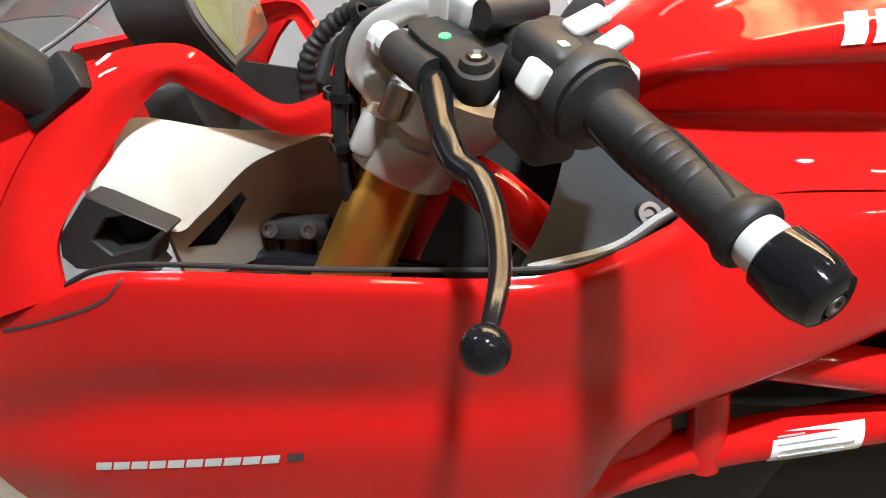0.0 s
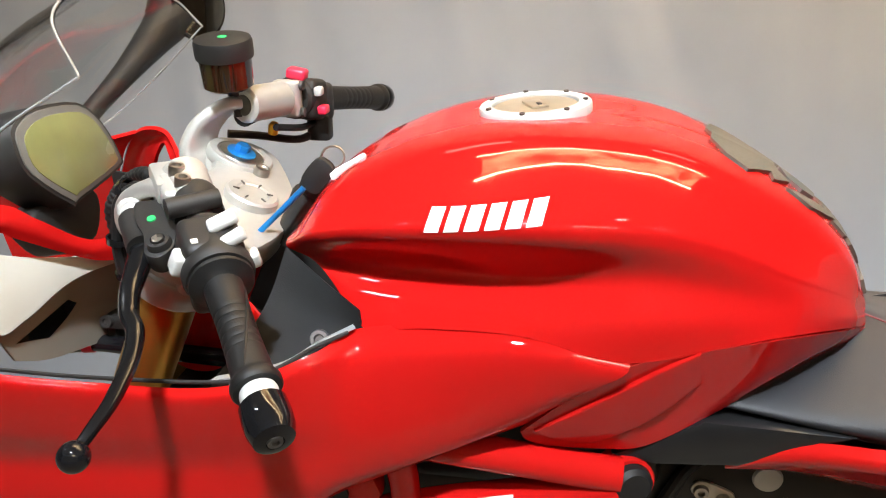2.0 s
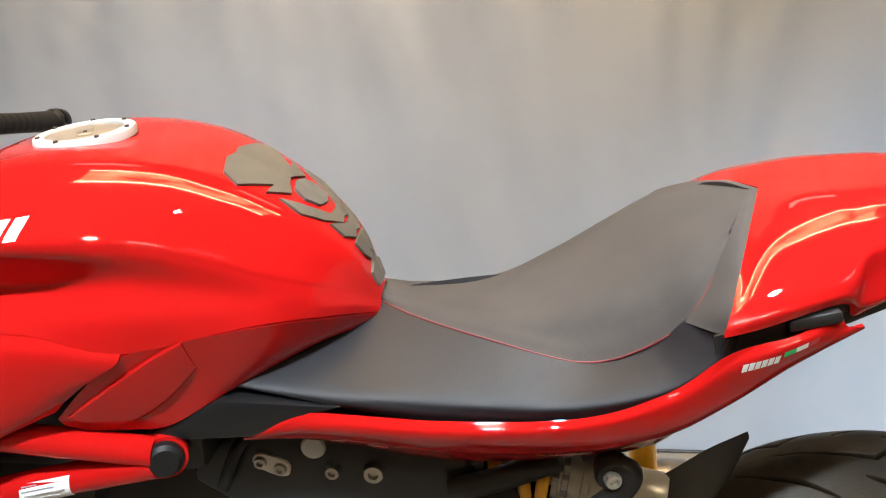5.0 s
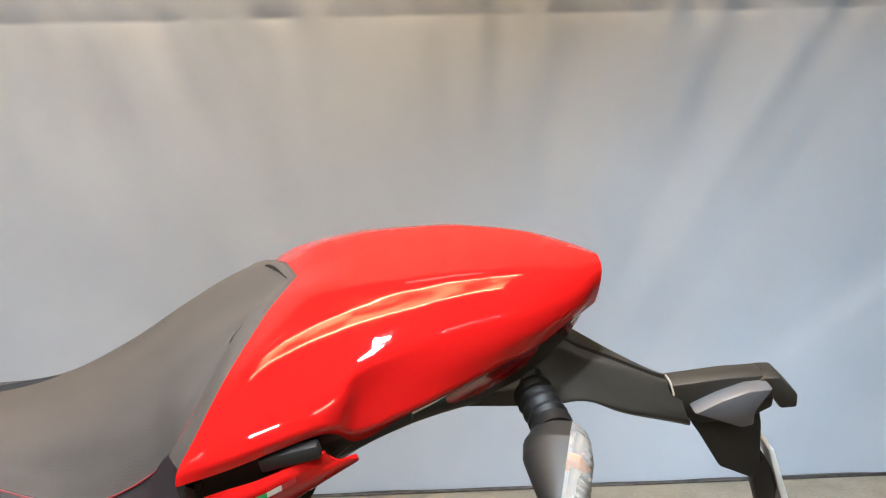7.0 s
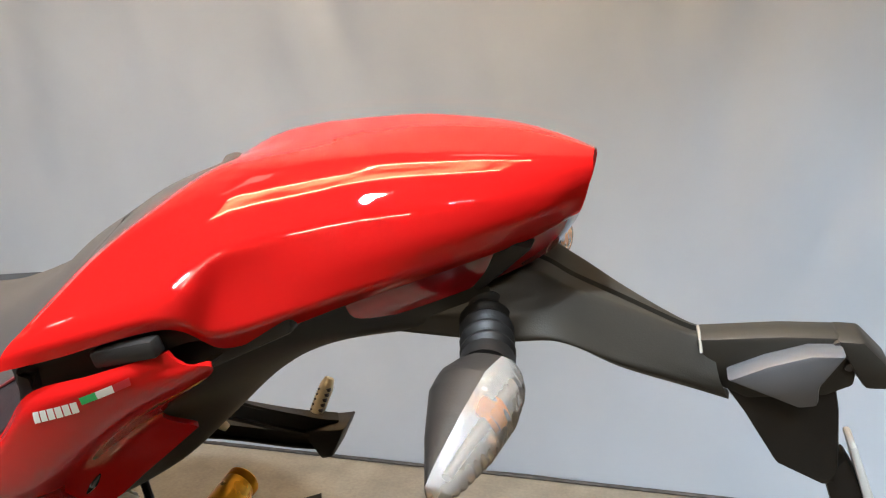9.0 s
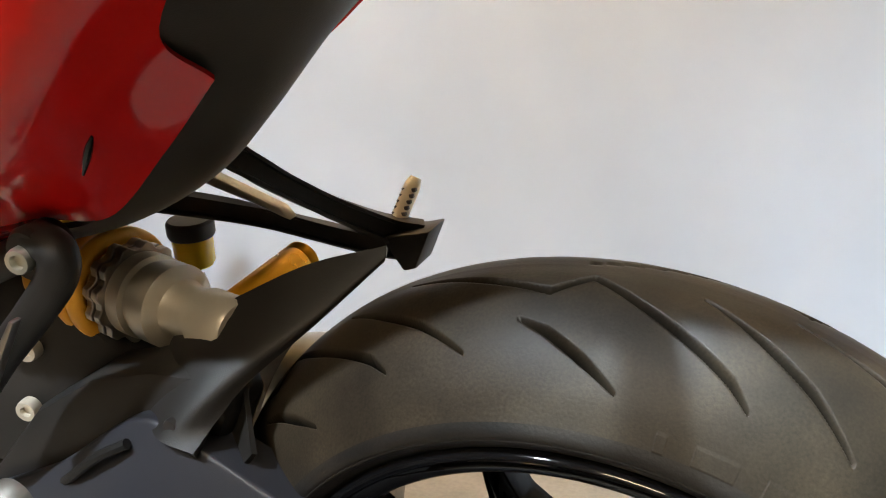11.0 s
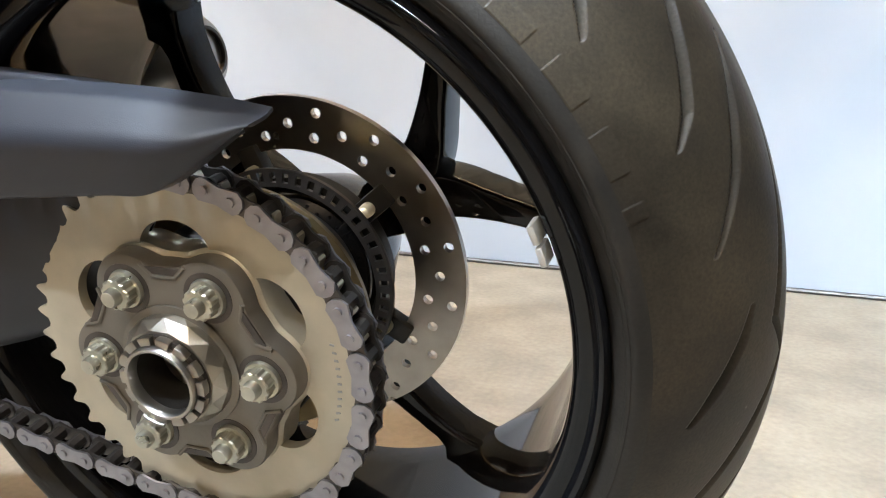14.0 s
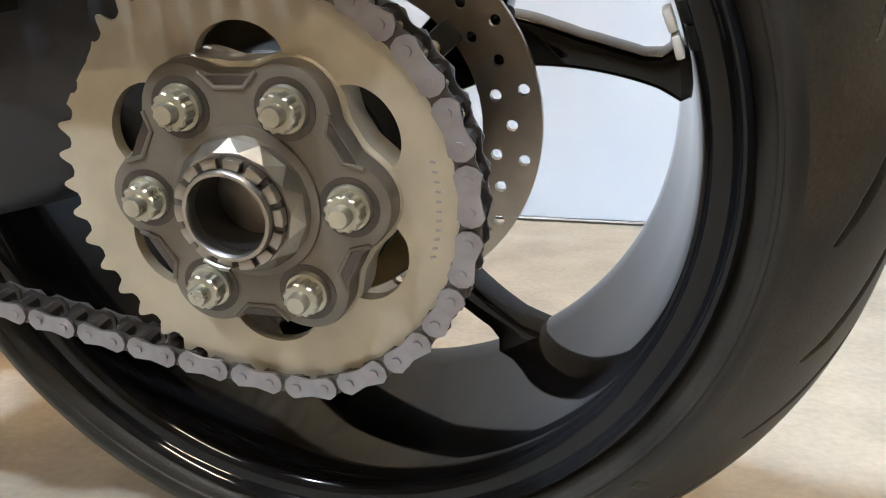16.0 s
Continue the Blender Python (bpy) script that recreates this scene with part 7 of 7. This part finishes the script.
MIRROR = material("mirror_glass", (0.85, 0.86, 0.86), 0.02, metal=1.0, vary=0.02, rough_vary=0.01)
mirror(1, (-1.412, 0.382, 1.046), (-1.480, 0.170, 0.925))
part("mirror_arm", tube_bm([(-1.437, -0.172, 0.886), (-1.462, -0.196, 0.915), (-1.50, -0.235, 0.965), (-1.55, -0.30, 1.03)], lambda s: 0.020 - 0.004 * s, 18, 12), BLACK, bike, "black mirror arm")
part("rubber_boot", box_bm((0.048, 0.022, 0.030), Matrix.Translation((-1.436, -0.180, 0.893)) @ Matrix.Rotation(radians(-38), 4, "Y") @ Matrix.Rotation(radians(-20), 4, "X"), 0.004, 2), RUBBER, bike, "black rubber boot")

# inside the fairing opening
panel("inner_panel", [
    [(-1.4043, -0.1880, 0.8515), (-1.3960, -0.1700, 0.8748), (-1.3575, -0.1300, 0.8598), (-1.3289, -0.1000, 0.8506), (-1.2960, -0.0700, 0.8421)],
    [(-1.4110, -0.1960, 0.8430), (-1.3830, -0.1800, 0.8400), (-1.3600, -0.1440, 0.8350), (-1.3330, -0.1060, 0.8402), (-1.2960, -0.0700, 0.8414)],
    [(-1.4179, -0.2000, 0.8345), (-1.3730, -0.1850, 0.8035), (-1.3605, -0.1550, 0.8070), (-1.3361, -0.1100, 0.8299), (-1.2960, -0.0700, 0.8407)],
], 36, "pale cream inner fairing panel", bike, SHEETW, 0.003, (0, -1, 0.5), 0.006)
# same panel inside, with its shade put into a darker colour
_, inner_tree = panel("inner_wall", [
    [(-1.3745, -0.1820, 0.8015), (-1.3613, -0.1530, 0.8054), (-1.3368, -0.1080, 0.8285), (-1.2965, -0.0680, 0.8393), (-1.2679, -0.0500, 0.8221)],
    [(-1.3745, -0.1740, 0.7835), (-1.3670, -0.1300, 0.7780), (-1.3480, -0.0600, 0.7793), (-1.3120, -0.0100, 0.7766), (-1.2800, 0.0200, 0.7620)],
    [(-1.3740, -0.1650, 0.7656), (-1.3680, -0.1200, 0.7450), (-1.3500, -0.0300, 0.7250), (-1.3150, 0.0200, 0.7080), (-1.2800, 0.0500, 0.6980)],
], 30, "inner fairing wall, its cream darkened as if shaded", bike, INNERSHADE, 0.003, (0, -1, 0.3), 0.01)
red_shell("inner_wall", [
    [(-1.45, 0.16, 0.86), (-1.35, 0.15, 0.85), (-1.22, 0.16, 0.84), (-1.08, 0.16, 0.83)],
    [(-1.45, 0.17, 0.75), (-1.35, 0.17, 0.74), (-1.22, 0.17, 0.73), (-1.08, 0.17, 0.72)],
    [(-1.45, 0.16, 0.62), (-1.35, 0.16, 0.61), (-1.22, 0.16, 0.60), (-1.08, 0.16, 0.60)],
], 16, 8, "dark inside of the far fairing", 0.003, (0, -1, 0), BLACK)
tray = part("corner_tray", bevelled(holed_bm([(-1.4312, 0.8094), (-1.4100, 0.8378), (-1.3597, 0.8153), (-1.3700, 0.8056), (-1.3741, 0.7941), (-1.3687, 0.7877), (-1.4239, 0.7881), (-1.4317, 0.7960)], [[(-1.4095, 0.8082), (-1.3990, 0.8225), (-1.3860, 0.8247), (-1.3650, 0.8160), (-1.3766, 0.8055), (-1.3982, 0.7990)]], -0.216, -0.192), 0.0012, 1, 60), BLACK, bike, "dark grey moulded corner tray")
part("tray_floor", prism_bm([(-1.428, 0.808), (-1.405, 0.832), (-1.366, 0.815), (-1.374, 0.792), (-1.424, 0.791)], -0.192, -0.188, 0.001), ARM, tray)
# nothing is cut out: the recess's shade is a flat black patch
part("vent_shade_patch", decal_bm(inner_tree, [[(-1.3490, 0.8060), (-1.3500, 0.7960), (-1.3660, 0.7700), (-1.3720, 0.7830)]], 0.0012), GLOSSBLACK, bike, "flat black patch for the shade in a vent opening")
br = part("sensor_bracket", joined(box_bm((0.050, 0.022, 0.018), Matrix.Translation((-1.322, -0.045, 0.756)), 0.004), box_bm((0.012, 0.020, 0.04), Matrix.Translation((-1.346, -0.040, 0.740)), 0.003), box_bm((0.012, 0.020, 0.04), Matrix.Translation((-1.318, -0.040, 0.740)), 0.003), box_bm((0.012, 0.020, 0.04), Matrix.Translation((-1.296, -0.040, 0.740)), 0.003)), BLACK, bike, "black damper bracket with two bolts")
for x in (-1.344, -1.312):
    part("bracket_bolt", lathe_bm([(0.0, 0.0), (0.003, 0.0), (0.004, 0.003), (0.0068, 0.003), (0.007, 0.0), (0.007, -0.006)], axis_frame((x, -0.058, 0.758), (0, -1, 0.25)), 18), DARKSTEEL, br)
part("damper_rod", tube_bm([(-1.40, -0.055, 0.724), (-1.36, -0.052, 0.728), (-1.29, -0.048, 0.722), (-1.20, -0.05, 0.72)], 0.010, 12, 14), GLOSSBLACK, bike, "black steering damper")
part("red_band", tube_bm([(-1.378, -0.054, 0.727), (-1.366, -0.053, 0.728)], 0.0108, 2, 14, smoothed=False), SWITCHRED, bike)
red_shell("inner_trim", [
    [(-1.112, -0.115, 0.880), (-1.070, -0.142, 0.862), (-1.032, -0.166, 0.846)],
    [(-1.118, -0.150, 0.845), (-1.075, -0.165, 0.832), (-1.030, -0.173, 0.826)],
    [(-1.130, -0.190, 0.818), (-1.090, -0.194, 0.812), (-1.050, -0.186, 0.814)],
    [(-1.146, -0.220, 0.797), (-1.100, -0.214, 0.797), (-1.060, -0.196, 0.806)],
], 20, 18, "black plastic trim panel beside the tank", 0.003, (0, -1, 0.5), TRIMBLACK)
part("trim_bolt", lathe_bm([(0.0, 0.0), (0.0035, 0.0), (0.0045, 0.003), (0.0075, 0.003), (0.0085, 0.0), (0.009, -0.004)], axis_frame((-1.064, -0.178, 0.822), (0.2, -1, 0.6)), 22), DARKSTEEL, bike)
panel("trim_blade", [
    [(-0.8790, -0.1635, 0.7430), (-0.8491, -0.1702, 0.7660), (-0.8195, -0.1742, 0.7890), (-0.7784, -0.1739, 0.8175), (-0.7480, -0.1700, 0.8340)],
    [(-0.8775, -0.1675, 0.7422), (-0.8488, -0.1745, 0.7640), (-0.8190, -0.1785, 0.7868), (-0.7780, -0.1782, 0.8155), (-0.7478, -0.1735, 0.8320)],
    [(-0.8600, -0.1628, 0.7328), (-0.8290, -0.1580, 0.7290), (-0.7970, -0.1585, 0.7450), (-0.7700, -0.1590, 0.7670), (-0.7420, -0.1580, 0.7970)],
    [(-0.8604, -0.1583, 0.7313), (-0.8290, -0.1532, 0.7270), (-0.7965, -0.1538, 0.7430), (-0.7695, -0.1540, 0.7650), (-0.7415, -0.1530, 0.7955)],
], 40, "glossy red raised blade on the tank side trim", bike, RED, 0.002, (0.2, -1, -0.3), 0.0025)
# head stock, frame and dark machinery under the tank
part("head_stock", lathe_bm([(0.0, -0.20), (0.036, -0.20), (0.036, -0.034), (0.0, -0.034)], axis_frame(STEM, RAKE), 32), RED, bike, "red painted steering head")
part("frame_tube", tube_bm([(-1.215, -0.045, 0.815), (-1.17, -0.125, 0.822), (-1.10, -0.150, 0.775), (-0.98, -0.150, 0.705)], 0.018, 30, 14), RED, bike, "red painted frame tube")
part("frame_tube", tube_bm([(-1.16, -0.10, 0.70), (-1.05, -0.150, 0.718), (-0.975, -0.156, 0.712), (-0.80, -0.152, 0.694)], 0.0165, 30, 14), RED, bike, "red painted frame tube")
ft = part("frame_tube", tube_bm([(-1.12, -0.140, 0.560), (-1.06, -0.140, 0.598), (-0.975, -0.140, 0.630), (-0.80, -0.150, 0.680)], 0.0175, 30, 14), RED, bike, "red painted frame tube with a label")
part("frame_tube", tube_bm([(-1.01, -0.150, 0.712), (-1.00, -0.146, 0.66), (-1.00, -0.142, 0.61)], 0.015, 12, 12), RED, bike, "red painted frame tube")
part("frame_node", prism_bm([(-1.12, 0.66), (-1.04, 0.69), (-1.02, 0.64), (-1.06, 0.58), (-1.14, 0.56)], -0.150, -0.120, 0.01), RED, bike, "red painted frame node")
# a black disc stands in for the dark of a hole
part("node_hole_shade", lathe_bm([(0.0, 0.0), (0.012, 0.0), (0.012, 0.004)], axis_frame((-1.066, -0.149, 0.640), (0, -1, 0)), 24), GLOSSBLACK, bike)
plug = part("frame_plug", lathe_bm([(0.0, 0.014), (0.014, 0.013), (0.0185, 0.009), (0.0195, 0.004), (0.0195, -0.02), (0.0, -0.02)], axis_frame((-0.792, -0.150, 0.686), (0.35, -0.9, 0.1)), 32), RUBBER, bike, "grey rubber frame plug")
part("plug_collar", lathe_bm([(0.020, 0.002), (0.0235, 0.002), (0.0245, -0.004), (0.0245, -0.025), (0.020, -0.025)], axis_frame((-0.792, -0.150, 0.686), (0.35, -0.9, 0.1)), 32, True), RED, plug)
ta, tb = Vector((-0.952, -0.159, 0.6375)), Vector((-0.894, -0.161, 0.6535))
rows = []
for a in np.linspace(-0.9, 0.75, 8):
    off = Vector((0, -math.cos(a), math.sin(a))) * 0.0182
    rows.append([Vector((-0.955, -0.1405, 0.6355)) + off, Vector((-0.895, -0.1440, 0.6530)) + off])
lab = part("frame_label", shell_bm(rows, 0.0006, (0, -1, 0)), WHITE, ft, "cream adhesive label with small print")
for k, (a, w0, w1) in enumerate(((0.55, 0.05, 0.35), (0.25, 0.05, 0.7), (-0.05, 0.1, 0.9), (-0.35, 0.08, 0.8), (-0.6, 0.1, 0.6))):
    off = Vector((0, -math.cos(a), math.sin(a))) * 0.0186
    p0, p1 = Vector((-0.955, -0.1405, 0.6355)), Vector((-0.895, -0.1440, 0.6530))
    part("print_line", tube_bm([p0.lerp(p1, w0) + off, p0.lerp(p1, w1) + off], 0.0008, 2, 6, smoothed=False), GREYPRINT, lab)
part("air_box", box_bm((0.34, 0.24, 0.16), Matrix.Translation((-0.93, 0.0, 0.72)), 0.02, 2), BLACK, bike, "black airbox under the tank")
part("engine_block", joined(box_bm((0.42, 0.14, 0.30), Matrix.Translation((-0.80, 0.0, 0.50)), 0.03, 2), box_bm((0.26, 0.20, 0.26), Matrix.Translation((-1.06, 0.0, 0.56)) @ Matrix.Rotation(radians(25), 4, "Y"), 0.03, 2)), BLACK, bike, "black engine block")
part("radiator", box_bm((0.04, 0.30, 0.26), Matrix.Translation((-1.30, 0.0, 0.56)) @ Matrix.Rotation(radians(18), 4, "Y"), 0.006, 2), BLACK, bike, "black radiator")
fp = part("frame_plate", prism_bm([(-0.78, 0.66), (-0.72, 0.672), (-0.60, 0.665), (-0.50, 0.655), (-0.46, 0.62), (-0.52, 0.56), (-0.74, 0.56), (-0.80, 0.60)], -0.075, -0.02, 0.008), SATIN, bike, "black cast frame plate with bolts")
for x, z, r in ((-0.716, 0.632, 0.0075), (-0.694, 0.624, 0.0075), (-0.634, 0.622, 0.0085), (-0.587, 0.622, 0.012)):
    b = part("plate_bolt", lathe_bm([(0.0, 0.002), (r * 0.4, 0.002), (r * 0.5, 0.006), (r * 0.9, 0.006), (r, 0.003), (r * 1.05, -0.004)], axis_frame((x, -0.078, z), (0, -1, 0)), 24), STEEL, fp, "zinc plated bolt")
part("bolt_strap", prism_bm(round_outline([(-0.726, 0.632), (-0.718, 0.643), (-0.700, 0.638), (-0.684, 0.630), (-0.684, 0.616), (-0.694, 0.613), (-0.715, 0.621)], 3), -0.079, -0.074, 0.001), SILVER, fp)
part("round_cover", lathe_bm([(0.0, 0.001), (0.013, 0.001), (0.0145, -0.002)], axis_frame((-0.655, -0.077, 0.651), (0, -1, 0)), 28), PALE, fp, "pale round cover")
part("linkage_fitting", tube_bm([(-0.562, -0.060, 0.630), (-0.52, -0.060, 0.618), (-0.478, -0.060, 0.608)], lambda s: 0.0095 + 0.0018 * math.sin(s * 40), 60, 14), GOLD, bike, "orange gold anodised linkage fitting")
part("rubber_hose", tube_bm([(-0.76, -0.085, 0.60), (-0.745, -0.09, 0.64), (-0.73, -0.085, 0.665), (-0.70, -0.07, 0.675)], 0.007, 20, 10), RUBBER, bike)

# key, tags and ignition lock
lock = part("ignition_lock", lathe_bm([(0.0, 0.02), (0.015, 0.02), (0.0165, 0.016), (0.0165, -0.04), (0.0, -0.04)], axis_frame((-1.128, -0.020, 0.885), RAKE), 28), BLACK, bike, "black ignition lock with key")
part("key", prism_bm(round_outline([(-0.010, 0.0), (-0.012, 0.016), (0.0, 0.026), (0.012, 0.016), (0.010, 0.0)], 4), -0.004, 0.004, 0.0015, Matrix.Translation((-1.118, -0.030, 0.905)) @ Matrix.Rotation(radians(40), 4, "Y")), BLACK, lock, "black key head")
part("key_ring", tube_bm([Vector((-1.098, -0.005, 0.936)) + Vector((0.012 * math.cos(a), 0.004 * math.sin(a), 0.010 * math.sin(a))) for a in (2 * math.pi * k / 12 for k in range(13))], 0.0012, 40, 6), STEEL, lock)
part("key_tag", tube_bm([(-1.086, -0.044, 0.927), (-1.052, -0.048, 0.948)], 0.0055, 2, 10, smoothed=False), WHITE, lock, "white plastic key tag")
part("blue_strap", tube_bm([(-1.114, -0.052, 0.917), (-1.137, -0.058, 0.894), (-1.162, -0.060, 0.870)], 0.0030, 12, 8), BLUE, lock, "blue key strap")
part("fob", prism_bm(round_outline([(-0.010, -0.014), (-0.011, 0.014), (0.0, 0.020), (0.011, 0.014), (0.010, -0.014)], 4), -0.005, 0.005, 0.002, Matrix.Translation((-1.103, -0.042, 0.926)) @ Matrix.Rotation(radians(38), 4, "Y")), BLACK, lock)

# cables in front of the clamp
for dx, dy, r in ((0.0, 0.0, 0.0052), (0.009, 0.008, 0.0045), (-0.004, 0.012, 0.0040)):
    part("cable", tube_bm([(-1.192 + dx, -0.150 + dy, 0.925), (-1.214 + dx, -0.148 + dy, 0.934), (-1.236 + dx, -0.144 + dy, 0.938), (-1.253 + dx, -0.140 + dy, 0.928), (-1.262 + dx, -0.138 + dy, 0.908), (-1.267 + dx, -0.136 + dy, 0.871), (-1.265 + dx, -0.130 + dy, 0.835), (-1.262 + dx, -0.115 + dy, 0.775)], r, 50, 10), RUBBER, bike, "black rubber cable")
part("cable_loom", tube_bm([(-1.222, -0.118, 0.934), (-1.245, -0.105, 0.940), (-1.268, -0.090, 0.932), (-1.288, -0.086, 0.916), (-1.299, -0.086, 0.895), (-1.300, -0.080, 0.865)], lambda s: 0.0068 + 0.0006 * math.sin(s * 120), 90, 10), RUBBER, bike, "black ribbed cable loom")
part("cable_loom", tube_bm([(-1.250, 0.040, 0.880), (-1.280, 0.030, 0.905), (-1.300, 0.020, 0.900), (-1.312, 0.010, 0.865)], 0.0065, 30, 10), RUBBER, bike, "black cable loom")
for p, d in (((-1.2655, -0.132, 0.885), (-0.1, 0.05, -1)), ((-1.264, -0.128, 0.850), (0.02, 0.1, -1)), ((-1.247, -0.136, 0.933), (-1, 0.2, -0.7))):
    part("cable_tie", lathe_bm([(0.0105, -0.003), (0.0125, -0.003), (0.0125, 0.003), (0.0105, 0.003)], axis_frame(p, d), 20, True), GLOSSBLACK, bike)
